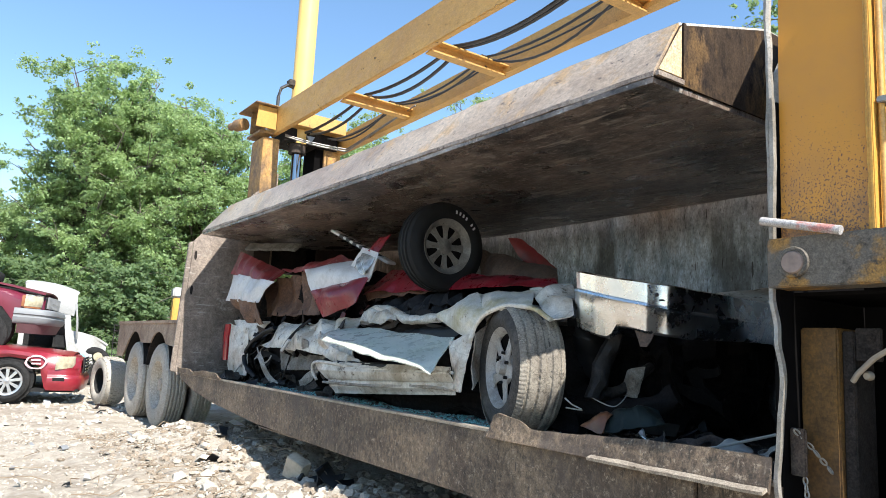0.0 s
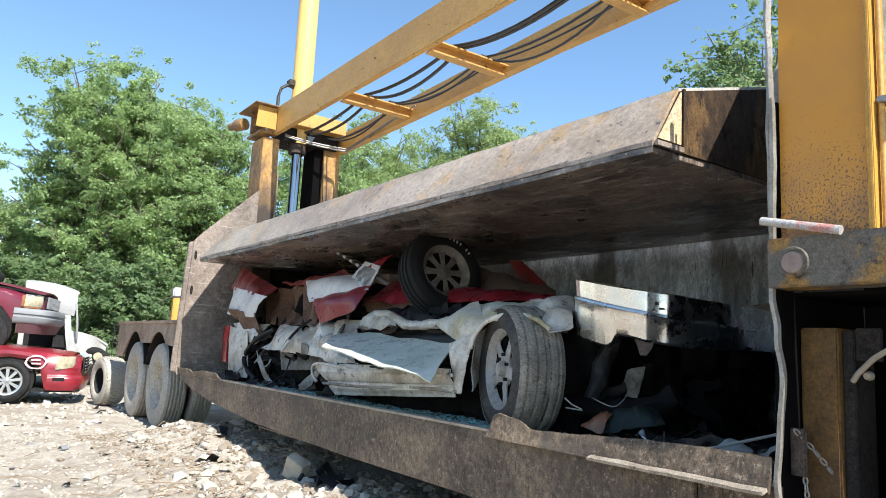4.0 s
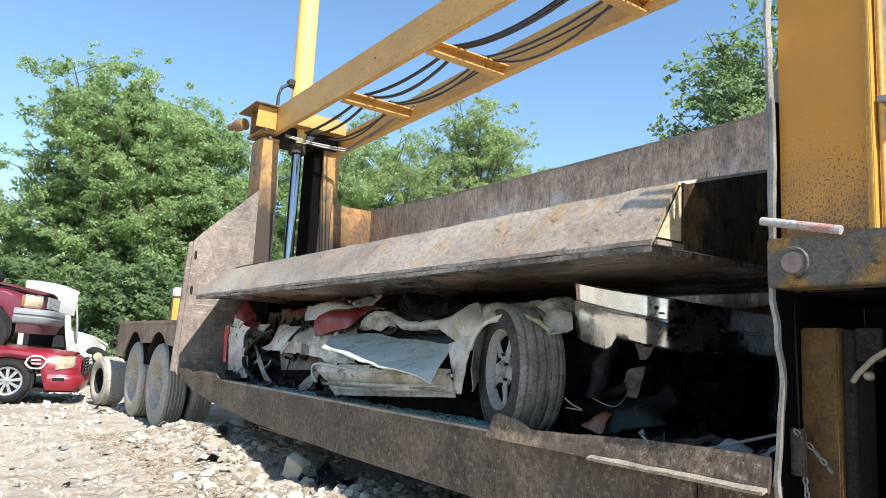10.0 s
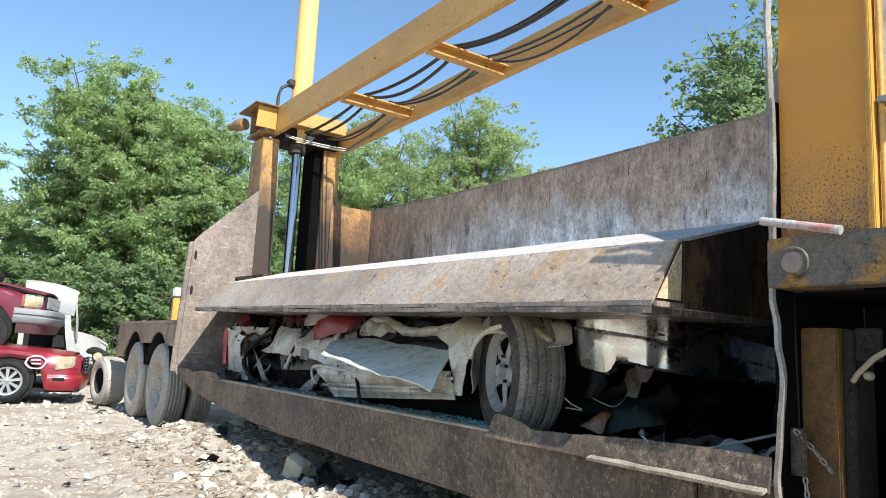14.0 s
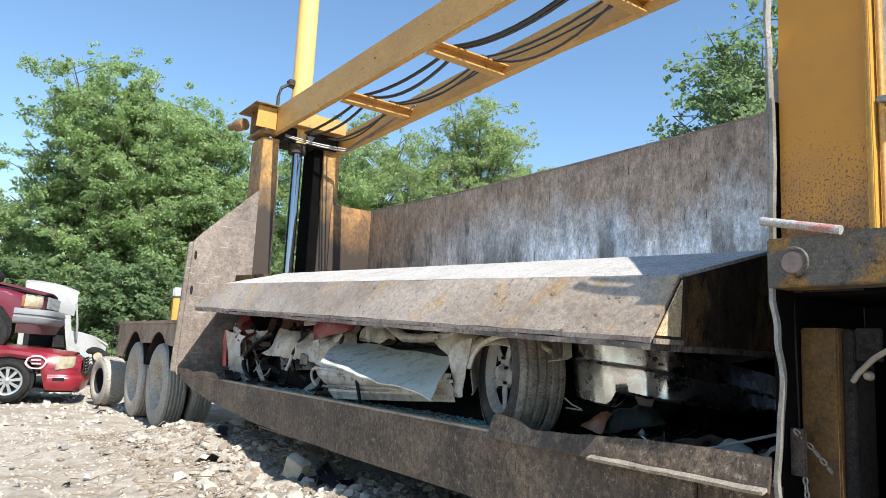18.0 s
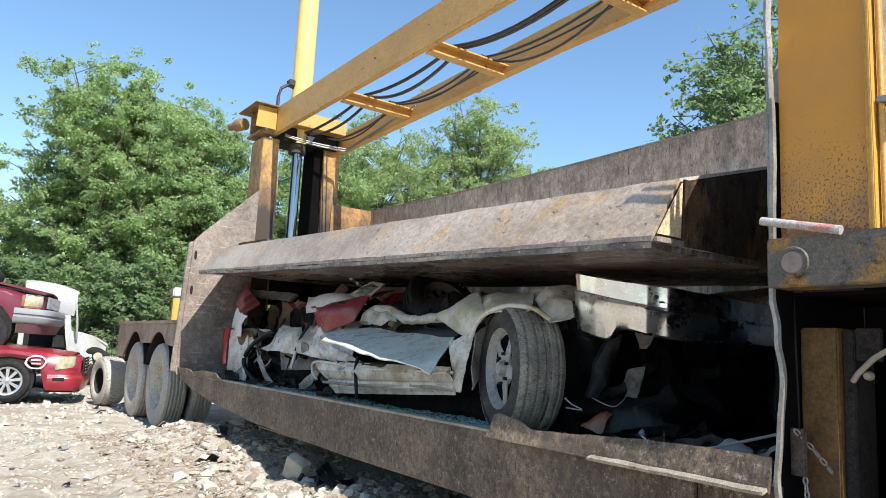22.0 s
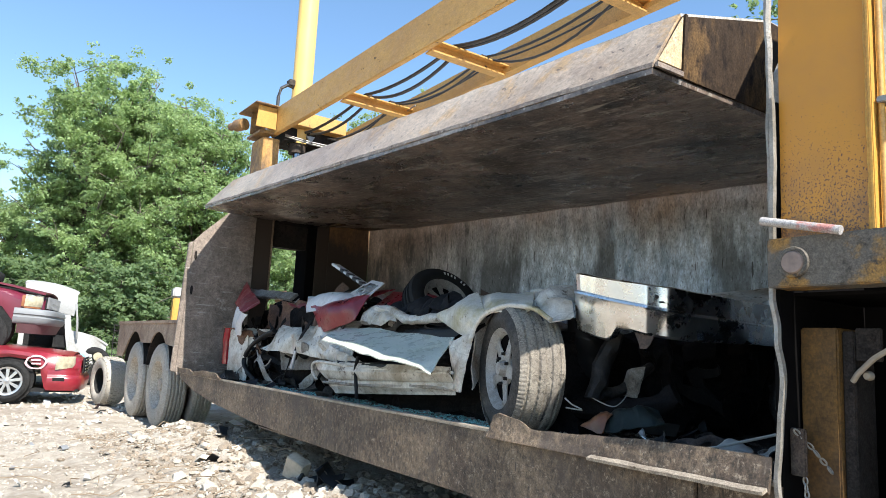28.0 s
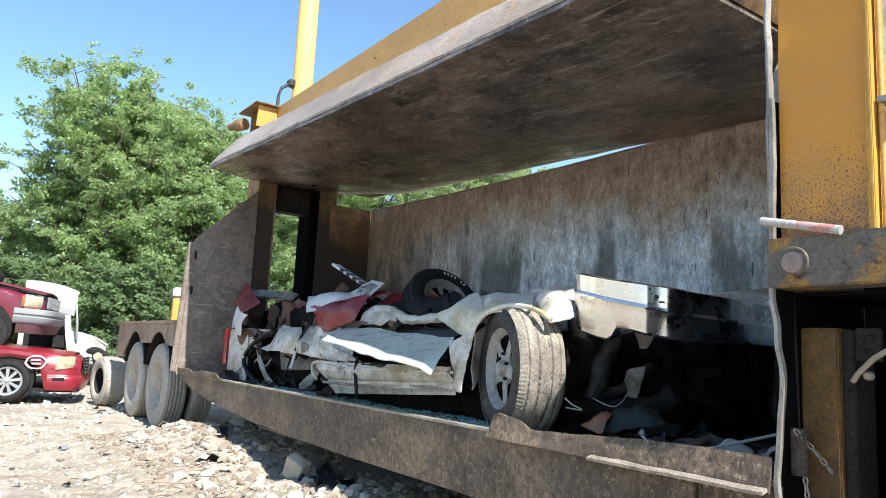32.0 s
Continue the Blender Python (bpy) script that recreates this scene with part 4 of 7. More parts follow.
def leaves_mesh(name, tufts, count, size, mat, seed):
    """Leaves over the outsides of many flattened tufts at the twig tips: (x, y, z, radius)."""
    rng = np.random.default_rng(seed)
    tufts = np.array(tufts, float)
    vol = tufts[:, 3] ** 2
    T = tufts[rng.choice(len(tufts), count, p=vol / vol.sum())]
    d = rng.normal(size=(count, 3))
    d /= np.linalg.norm(d, axis=1)[:, None]
    deep = (1.0 * rng.random(count) ** 0.45)[:, None]
    stray = rng.normal(size=(count, 3)) * 0.32
    p = T[:, :3] + (d * deep + stray) * T[:, 3:4] * np.array([1.0, 1.0, 0.62])
    n = d * 0.40 + rng.normal(size=(count, 3)) * 0.50 + np.array([0.12, 0, 0.70])
    n /= np.linalg.norm(n, axis=1)[:, None]
    a = np.cross(n, rng.normal(size=(count, 3)))
    a /= np.linalg.norm(a, axis=1)[:, None] + 1e-9
    b = np.cross(n, a)
    s = size * (0.55 + 0.9 * rng.random(count))[:, None]
    w = 0.5 + 0.25 * rng.random(count)[:, None]
    base, tip = p - a * s * 0.5, p + a * s * 0.5 - n * s * 0.12
    l, q = p + b * s * w * 0.5 + n * s * 0.06, p - b * s * w * 0.5 + n * s * 0.06
    vs = np.stack([base, q, tip, l], 1).reshape(-1, 3)
    me = bpy.data.meshes.new(name)
    me.vertices.add(count * 4)
    me.vertices.foreach_set("co", vs.ravel())
    me.loops.add(count * 4)
    me.loops.foreach_set("vertex_index", np.arange(count * 4, dtype=np.int32))
    me.polygons.add(count)
    me.polygons.foreach_set("loop_start", np.arange(0, count * 4, 4, dtype=np.int32))
    me.polygons.foreach_set("loop_total", np.full(count, 4, dtype=np.int32))
    me.materials.append(mat)
    me.update()
    me.validate()
    return me


def tree(at, height, spread, count, size, mat, seed, label, low=0.10, limbs_n=34, group="trees"):
    """A trunk, limbs that fork into boughs inside a rounded, lumpy envelope, and leaf tufts on the boughs."""
    rng = random.Random(seed)
    t = thing("tree", label, "tree", at, group)
    top = height * 0.80
    tufts, limbs, boughs = [], [], []
    trunk = [(0.16 * math.sin(i * 0.9 + seed), 0.16 * math.cos(i * 1.1 + seed), top * i / 7) for i in range(8)]

    def envelope(h):
        return spread * math.sqrt(max(0.03, 1 - ((h - 0.42) / 0.585) ** 2))

    for k in range(limbs_n):
        h = low + (0.94 - low) * ((k + 0.5) / limbs_n) ** 0.85
        a = k * 2.4 + rng.uniform(-0.6, 0.6)
        lobe = 0.86 + 0.22 * math.sin(3 * a + seed) * math.sin(5 * h + seed)
        reach = envelope(h) * lobe * rng.uniform(0.60, 0.92)
        c = Vector((reach * math.cos(a), reach * math.sin(a), height * h))
        z0 = max(0.08 * height, c.z * 0.66)
        i = min(int(z0 / top * 7), 6)
        s = Vector(trunk[i]).lerp(Vector(trunk[i + 1]), min(z0 / top * 7 - i, 1.0))
        mid = s.lerp(c, 0.5) + Vector((0, 0, 0.03 * height * rng.uniform(-0.3, 1)))
        limbs.append(tube([s, mid, c], 0.055 * height / 10, 6, 0.012))
        for j in range(9):
            f = rng.uniform(0.35, 1.0)
            p = s.lerp(mid, f * 2) if f < 0.5 else mid.lerp(c, f * 2 - 1)
            e = p + Vector((rng.gauss(0, 1), rng.gauss(0, 1), rng.gauss(0.1, 0.7))) * (0.09 + 0.09 * f) * spread
            e.z = min(max(e.z, 0.35), height * 0.93)
            flat = math.hypot(e.x, e.y)
            lim = envelope(e.z / height) * 1.02
            if flat > lim:
                e.x, e.y = e.x * lim / flat, e.y * lim / flat
            boughs.append(tube([p, p.lerp(e, 0.5) + Vector((0, 0, 0.1)), e], 0.016 * height / 10, 4, 0.005))
            r = spread * rng.uniform(0.05, 0.105)
            tufts.append((*e, r))
            tufts.append((*(p.lerp(e, rng.uniform(0.3, 0.7)) + Vector((rng.gauss(0, 0.2), rng.gauss(0, 0.2), rng.gauss(0, 0.15)))), r * rng.uniform(0.5, 1.0)))
            for q in range(4):
                tufts.append((*(e + Vector((rng.gauss(0, 1.3 * r), rng.gauss(0, 1.3 * r), rng.gauss(0.1, 0.8 * r)))), r * rng.uniform(0.3, 0.6)))
    # no tuft hangs alone, away from its neighbours
    seats = [Vector(q[:3]) for q in tufts]
    grid_of = collections.Counter((int(q.x / spread * 4 + 50), int(q.y / spread * 4 + 50), int(q.z / spread * 4)) for q in seats)
    def company(q):
        i, j, k = int(q.x / spread * 4 + 50), int(q.y / spread * 4 + 50), int(q.z / spread * 4)
        return sum(grid_of.get((i + a, j + b, k + c), 0) for a in (-1, 0, 1) for b in (-1, 0, 1) for c in (-1, 0, 1))
    tufts = [q for q, p in zip(tufts, seats) if company(p) >= (26 if limbs_n > 20 else 12)]
    part("trunk", tube(trunk, 0.020 * height, 12, 0.006 * height), BARK, t, "", True)
    for limb in limbs:
        part("limb", limb, BARK, t, "", True)
    o = new("bough_tangle", mesh_of("bough_tangle", join(*boughs), BARK, True))
    o.parent = t
    tagged(o, "", kind="stuff")
    o = new("crown", leaves_mesh("crown", tufts, count, size, mat, seed))
    o.parent = t
    tagged(o, "", kind="stuff")
    return t


# the front row: two broad crowns side by side, a thinner one past a gap, and the sunlit group behind the crusher
big_a = tree(pose(-24.5, 1.15, 0.1, 0, 0, 110), 10.3, 3.4, 130000, 0.088, LEAF, 3, "tall leafy green tree at the edge of the yard", 0.08, 42)
big_b = tree(pose(-24.2, 4.5, 0, 0, 0, 15), 9.75, 3.5, 125000, 0.088, LEAF, 8, "dense green tree with an uneven crown", 0.08, 42)
thin = tree(pose(-25.5, -3.3, 0), 10.3, 2.4, 60000, 0.085, LEAF_NEAR, 44, "thin pale green tree with open twigs", 0.2, 26)
big_c = tree(pose(-22.6, 14.9, 0, 0, 0, 30), 12.0, 3.9, 140000, 0.09, LEAF_OLIVE, 15, "sunlit olive-green tree behind the crusher", 0.08, 42)
copy_thing(big_b, pose(-25.3, 2.9, 0.25, 0, 0, 200))
copy_thing(big_b, pose(-23.6, 8.6, -0.9, 0, 0, 160))
copy_thing(big_c, pose(-24.5, 11.3, -1.3, 0, 0, 200))
copy_thing(big_a, pose(-24.2, 18.3, -0.5, 0, 0, 150))
copy_thing(big_b, pose(-26.5, 22.4, -0.6, 0, 0, 60))
# a lower row behind it closes the gaps near the ground
copy_thing(big_b, pose(-29.0, -1.2, -3.0, 0, 0, 100))
copy_thing(big_a, pose(-29.5, 2.9, -2.9, 0, 0, 77))
copy_thing(big_b, pose(-29.0, 7.0, -2.4, 0, 0, 250))
copy_thing(big_a, pose(-29.0, 12.5, -2.2, 0, 0, 310))
copy_thing(big_c, pose(-30.0, -5.6, -4.0, 0, 0, 260))
copy_thing(big_b, pose(-30.0, 17.5, -2.0, 0, 0, 20))
near_tree = tree(pose(-7.6, 10.5, 0), 8.45, 2.65, 26000, 0.105, LEAF_NEAR, 22, "leafy tree with drooping twigs behind the back wall", 0.3)
# undergrowth along the yard's edge, its darker leaf colour carrying the shade under the trees
for k, (x, y, s) in enumerate(((-21.5, 1.8, 1.0), (-22.0, 4.4, 1.2), (-21.0, 6.6, 1.0), (-21.8, 9.0, 1.2), (-20.5, 11.5, 1.1), (-19.0, 14.0, 1.2), (-23.0, -0.8, 1.1), (-23.4, -3.6, 1.1), (-16.5, 16.5, 1.2), (-14.0, 18.5, 1.3))):
    if k == 0:
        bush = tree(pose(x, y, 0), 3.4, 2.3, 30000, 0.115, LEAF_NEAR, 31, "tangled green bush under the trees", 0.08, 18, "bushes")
        bush.name = "bush"
        tagged(bush, category="bush")
    else:
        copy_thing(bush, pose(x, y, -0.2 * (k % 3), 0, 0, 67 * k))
# pale bare branches behind the far end
bare = thing("dead_branches", "pale bare dead branches among the undergrowth", "branches", pose(-17.5, 7.4, 0))
brng = random.Random(5)
twigs = []
for k in range(30):
    p = Vector((brng.uniform(-1, 1), brng.uniform(-1.6, 1.6), 0))
    d = Vector((brng.uniform(-0.3, 0.3), brng.uniform(-0.6, 0.6), 1)).normalized()
    q = p + d * brng.uniform(1.8, 4.0)
    twigs.append(tube([p, p.lerp(q, 0.5) + Vector((0.1, brng.uniform(-0.2, 0.2), 0)), q], 0.045, 5, 0.010))
    for j in range(3):
        s = p.lerp(q, brng.uniform(0.3, 0.9))
        twigs.append(tube([s, s + Vector((brng.uniform(-0.4, 0.4), brng.uniform(-0.8, 0.8), brng.uniform(0.2, 0.7)))], 0.015, 4, 0.004))
part("twigs", join(*twigs), plain("bleached_wood", (0.42, 0.39, 0.34), 0.9, 0, 0.2, 8), bare, "", True)


# ---- vehicles and scrap at the yard's end ----
RED_PAINT = plain("bright_red_paint", (0.23, 0.018, 0.028), 0.28, 0, 0.25, 3, 0.02, 0.6)
MAROON = plain("maroon_paint", (0.15, 0.020, 0.040), 0.30, 0, 0.15, 2, 0.02, 0.7)
GREY_PLASTIC = plain("grey_bumper_plastic", (0.19, 0.195, 0.20), 0.6, 0, 0.12, 4)
LAMP = plain("headlamp_plastic", (0.42, 0.37, 0.26), 0.12, 0, 0.35, 12, 0.05)
AMBER = plain("amber_lens", (0.28, 0.11, 0.05), 0.2, 0, 0.1, 9)
BLACK_RUBBER = worn("dull_black_rubber", (0.018, 0.018, 0.018), (0.030, 0.029, 0.028), (0.010, 0.010, 0.010), 0.85, 0, (0.42, 0.65), (0.55, 0.7), 4, 20, None, 0.3, 0.18)
ALLOY = plain("alloy_wheel", (0.50, 0.50, 0.50), 0.32, 0.8, 0.12, 8)
WHITE_PAINT = worn("dirty_white_paint", (0.41, 0.405, 0.39), (0.33, 0.315, 0.285), (0.22, 0.19, 0.155), 0.45, 0, (0.5, 0.7), (0.66, 0.74), 3, 12, None, 0.1, 0.5, 0.10)
CHROME_TRIM = plain("chrome_trim", (0.55, 0.55, 0.56), 0.2, 1.0, 0.06, 6, 0.03)
GLASS_DARK = plain("dark_glass", (0.02, 0.025, 0.028), 0.06, 0, 0.1, 3, 0.0, 0.8)
HAZE_WHITE = plain("sprayed_white_mark", (0.62, 0.40, 0.42), 0.5, 0, 0.05, 8)


def alloy_wheel(parent, at, r, w, spokes, rim_mat, tyre_mat, name="wheel"):
    """A wheel whose outer face looks along -y: tyre, rim ring, spokes, hub."""
    wh = part(name, lathe(grooved_profile(r, w, r * 0.66, 3), 40, True), tyre_mat, parent, "", True)
    wh.matrix_basis = at
    R = r * 0.66
    h = w / 2
    part("rim", lathe([(R * 0.90, -h * 0.78), (R * 1.02, -h * 0.84), (R * 1.0, -h * 0.7), (R * 0.93, -h * 0.55), (R * 0.9, h * 0.7), (R * 0.80, h * 0.7), (R * 0.84, -h * 0.5)], 36, True), rim_mat, wh, "", True)
    part("brake_disc", lathe([(0.0, 0.0), (R * 0.86, 0.0), (R * 0.86, 0.02), (0.0, 0.02)], 28), DARK_STEEL, wh)
    for k in range(spokes):
        a = 360 * k / spokes
        part("spoke", moved(prism([(0.02, R * 0.16), (R * 0.085, R * 0.2), (R * 0.12, R * 0.93), (-R * 0.12, R * 0.93), (-R * 0.085, R * 0.2), (-0.02, R * 0.16)], "y", -h * 0.72, -h * 0.45), pose(0, 0, 0, 0, a, 0)), rim_mat, wh, "", False, 0.004)
    part("hub", lathe([(0.0, -h * 0.80), (R * 0.15, -h * 0.78), (R * 0.24, -h * 0.66), (R * 0.24, -h * 0.3), (0.0, -h * 0.3)], 20), rim_mat, wh, "", True)
    return wh


def car_body(prof, half, crease, roundness=0.10, dents=0.0, seed=0):
    """A body from a side outline (along, bottom, top), each a section rounded at its shoulders."""
    secs = []
    for s, z0, z1, wf in prof:
        w = half * wf
        secs.append([(s, -w * 0.96, z0), (s, -w, z0 + (z1 - z0) * 0.35), (s, -w * 0.985, z0 + (z1 - z0) * crease), (s, -w + roundness, z1 - 0.012), (s, -w * 0.4, z1 + 0.015), (s, w * 0.4, z1 + 0.015), (s, w - roundness, z1 - 0.012), (s, w * 0.985, z0 + (z1 - z0) * crease), (s, w, z0 + (z1 - z0) * 0.35), (s, w * 0.96, z0)])
    return rough_up(rings_mesh(secs), dents, 1.3, seed) if dents else rings_mesh(secs)


def wrapped(x0, a, b, n, turn0, turn1, z0, z1, out=lambda v: 0.0, cols=40, rows=8, thick=0.03):
    """A sheet that wraps round a car's nose: turns in degrees, -90 is the flank, 0 the middle of the nose."""
    def fn(u, v):
        t = math.radians(turn0 + (turn1 - turn0) * u)
        c, k = math.cos(t), math.sin(t)
        return (x0 + (a + out(v)) * max(c, 0.0) ** (2 / n), (b + out(v)) * math.copysign(abs(k) ** (2 / n), k), z0 + (z1 - z0) * v)
    return grid(fn, cols, rows, thick)


# red saloon, nose along the local +x, its flank towards local -y
def red_saloon(at):
    car = thing("red_car", "bright red wrecked saloon car with chrome grille", "car", at)
    part("front_body", car_body([(-2.6, 0.22, 0.86, 0.98), (-1.6, 0.22, 0.88, 1.0), (-0.62, 0.22, 0.86, 1.0), (-0.50, 0.56, 0.855, 1.0), (-0.36, 0.665, 0.85, 1.0), (-0.1, 0.70, 0.84, 1.0), (0.16, 0.665, 0.82, 1.0), (0.32, 0.56, 0.80, 0.99), (0.42, 0.22, 0.785, 0.985), (0.55, 0.21, 0.77, 0.985), (0.70, 0.20, 0.75, 0.95), (0.82, 0.22, 0.72, 0.90), (0.90, 0.30, 0.67, 0.80)], 0.90, 0.72, 0.12), RED_PAINT, car, "bright red front wing and door", True)
    part("hood", grid(lambda u, v: (-1.0 + 1.78 * u, -0.76 + 1.52 * v, 0.862 - 0.125 * u ** 1.6 + 0.055 * math.sin(math.pi * v) ** 0.7), 20, 16, 0.02), RED_PAINT, car, "red bonnet", True)
    part("bumper", rough_up(wrapped(0.40, 0.53, 0.885, 5, -89.9, 89.9, 0.20, 0.55, lambda v: 0.05 * math.sin(math.pi * min(1.0, 0.15 + v)) - (0.015 if 0.60 < v < 0.72 else 0.0), 64, 14, 0.03), 0.008, 4, 3), RED_PAINT, car, "red bumper cover with torn grey patch", True)
    part("torn_patch", moved(lathe([(0.0, -0.012), (0.035, -0.008), (0.05, 0.0), (0.0, 0.02)], 12), pose(0.80, -0.82, 0.47, 0, 0, 38) @ Matrix.Diagonal((1, 1, 1.3, 1))), GREY_PLASTIC, car)
    part("fog_slot", box(0.52, 0.70, -0.940, -0.86, 0.34, 0.40), BLACK_RUBBER, car, bevel=0.01)
    part("headlamp", rough_up(grid(lambda u, v: (0.55 + 0.27 * math.sin(1.45 * u), -0.905 + 0.17 * (1 - math.cos(1.45 * u)) - 0.015 * math.sin(math.pi * v), 0.52 + 0.06 * u + (0.21 - 0.05 * u) * v), 14, 6, 0.03), 0.003, 5), LAMP, car, "yellowed headlamp", True)
    part("grille_frame", grid(lambda u, v: (0.935 + 0.01 * math.sin(math.pi * v), -0.64 + 1.28 * u, 0.47 + 0.24 * v), 10, 4, 0.02), BLACK_RUBBER, car)
    for k in range(5):
        part("grille_bar", tube([(0.965, -0.64, 0.49 + 0.05 * k), (0.975, 0.64, 0.49 + 0.05 * k)], 0.010, 6), CHROME_TRIM, car)
    part("sprayed_ring", moved(rough_up(lathe([(0.132, -0.004), (0.168, -0.004), (0.168, 0.0), (0.132, 0.0)], 28, True), 0.02, 9, 3), pose(0.27, -0.90, 0.63) @ Matrix.Diagonal((0.95, 1, 0.65, 1))), HAZE_WHITE, car, "white sprayed ring mark")
    part("sprayed_bar", join(box(0.20, 0.33, -0.905, -0.895, 0.65, 0.675), box(0.21, 0.34, -0.905, -0.895, 0.595, 0.62)), HAZE_WHITE, car)
    part("rocker", box(-2.6, 0.9, -0.84, 0.84, 0.17, 0.219), BLACK_RUBBER, car)
    part("arch_liner", moved(lathe([(0.0, 0.03), (0.37, 0.03), (0.37, 0.28), (0.0, 0.28)], 24), pose(-0.10, -0.87, 0.34)), BLACK_RUBBER, car)
    alloy_wheel(car, pose(-0.10, -0.80, 0.325), 0.325, 0.225, 9, ALLOY, BLACK_RUBBER)
    part("windscreen", grid(lambda u, v: (-1.05 - 0.55 * v, -0.72 + 1.44 * u, 0.90 + 0.36 * v), 8, 4, 0.01), GLASS_DARK, car, "", True)
    part("roof", grid(lambda u, v: (-1.6 - 1.2 * u, -0.68 + 1.36 * v, 1.27 + 0.03 * math.sin(math.pi * v)), 8, 8, 0.03), RED_PAINT, car, "", True)
    return car


def maroon_suv(at):
    car = thing("maroon_car", "maroon off-road car with grey bumpers stacked on another car", "car", at)
    part("front_body", car_body([(-2.4, 0.30, 1.06, 1.0), (-0.46, 0.30, 1.05, 1.0), (-0.36, 0.54, 1.05, 1.0), (-0.20, 0.68, 1.045, 1.0), (0.04, 0.74, 1.035, 1.0), (0.24, 0.70, 1.015, 0.995), (0.36, 0.56, 1.0, 0.99), (0.44, 0.46, 0.985, 0.98), (0.56, 0.48, 0.965, 0.955), (0.70, 0.50, 0.945, 0.89), (0.78, 0.52, 0.935, 0.82), (0.83, 0.56, 0.90, 0.74)], 0.88, 0.72, 0.16), MAROON, car, "maroon wing and door", True)
    part("hood", rough_up(grid(lambda u, v: (-0.95 + 1.77 * u, -0.80 + 1.60 * v + 0.08 * u ** 3 * (1 - 2 * v), 1.125 - 0.15 * u ** 2.2 + 0.03 * math.sin(math.pi * v)), 16, 12, 0.03), 0.012, 2, 3), MAROON, car, "sprung maroon bonnet", True)
    # black sheet added to paint the shaded gap under the bonnet
    part("hood_gap_shade", grid(lambda u, v: (-0.95 + 1.72 * u, -0.75 + 1.50 * v, 1.075 - 0.125 * u ** 2.2), 8, 6, 0.02), BLACK_RUBBER, car)
    part("bumper", wrapped(0.40, 0.57, 0.89, 6, -89.99, 89.99, 0.45, 0.70, lambda v: 0.045 * math.sin(math.pi * v) ** 0.5 - (0.02 if 0.45 < v < 0.6 else 0.0), 72, 14, 0.04), GREY_PLASTIC, car, "grey plastic bumper", True)
    part("valance", wrapped(0.46, 0.45, 0.84, 5, -89.9, 89.9, 0.30, 0.46, lambda v: 0.06 * v, 48, 5, 0.03), plain("dusty_maroon_plastic", (0.11, 0.05, 0.055), 0.7), car, "dusty maroon valance", True)
    part("headlamp", wrapped(0.42, 0.44, 0.885, 5, -86.8, -47, 0.735, 0.905, lambda v: 0.015 * math.sin(math.pi * v), 16, 6, 0.03), LAMP, car, "rectangular headlamp", True)
    part("indicator", wrapped(0.42, 0.442, 0.888, 5, -88.8, -86.9, 0.725, 0.91, lambda v: 0.012 * math.sin(math.pi * v), 8, 5, 0.03), AMBER, car, "amber indicator lens", True)
    part("indicator", wrapped(0.42, 0.442, 0.888, 5, -86.8, -50, 0.708, 0.732, lambda v: 0.0, 14, 2, 0.03), AMBER, car)
    part("grille", grid(lambda u, v: (0.845, -0.66 + 1.32 * u, 0.72 + 0.20 * v), 6, 3, 0.02), BLACK_RUBBER, car)
    for k in range(10):
        part("grille_bar", box(0.847, 0.885, -0.64 + k * 0.13, -0.59 + k * 0.13, 0.72, 0.92), GREY_PLASTIC, car, bevel=0.008)
    part("lamp_surround", wrapped(0.42, 0.435, 0.88, 5, -86.8, -40, 0.908, 0.925, lambda v: 0.0, 14, 2, 0.03), CHROME_TRIM, car)
    part("arch_liner", moved(lathe([(0.0, 0.03), (0.44, 0.03), (0.44, 0.30), (0.0, 0.30)], 24), pose(0.0, -0.86, 0.36)), BLACK_RUBBER, car)
    alloy_wheel(car, pose(0.04, -0.78, 0.24), 0.36, 0.24, 6, ALLOY, BLACK_RUBBER)
    part("axle", tube([(-0.18, -0.7, 0.28), (-0.18, 0.7, 0.28)], 0.05, 10), DARK_STEEL, car, "", True)
    part("spring", tube([(-0.14 + 0.07 * math.cos(k * 0.9), -0.45 + 0.07 * math.sin(k * 0.9), 0.26 + 0.011 * k) for k in range(36)], 0.012, 5), CHROME_TRIM, car, "", True)
    part("roof", grid(lambda u, v: (-1.7 - 0.9 * u, -0.70 + 1.4 * v, 1.25), 4, 4, 0.04), MAROON, car)
    part("windscreen", grid(lambda u, v: (-1.0 - 0.7 * v, -0.72 + 1.44 * u, 1.0 + 0.25 * v), 6, 4, 0.01), GLASS_DARK, car)
    return car


red_saloon(pose(-13.85, -1.02, 0.0, 0, 0, 78))
maroon_suv(pose(-14.30, -1.53, 0.79, 0, 2, 76))

# a loose tyre on top of the stack
top_tyre = thing("old_tyre", "old black tyre lying on a stacked car", "tyre", pose(-14.9, -1.75, 2.05, 80, 0, 10))
part("carcass", lathe(tyre_profile(0.34, 0.22, 0.2), 36, True), BLACK_RUBBER, top_tyre, "", True)


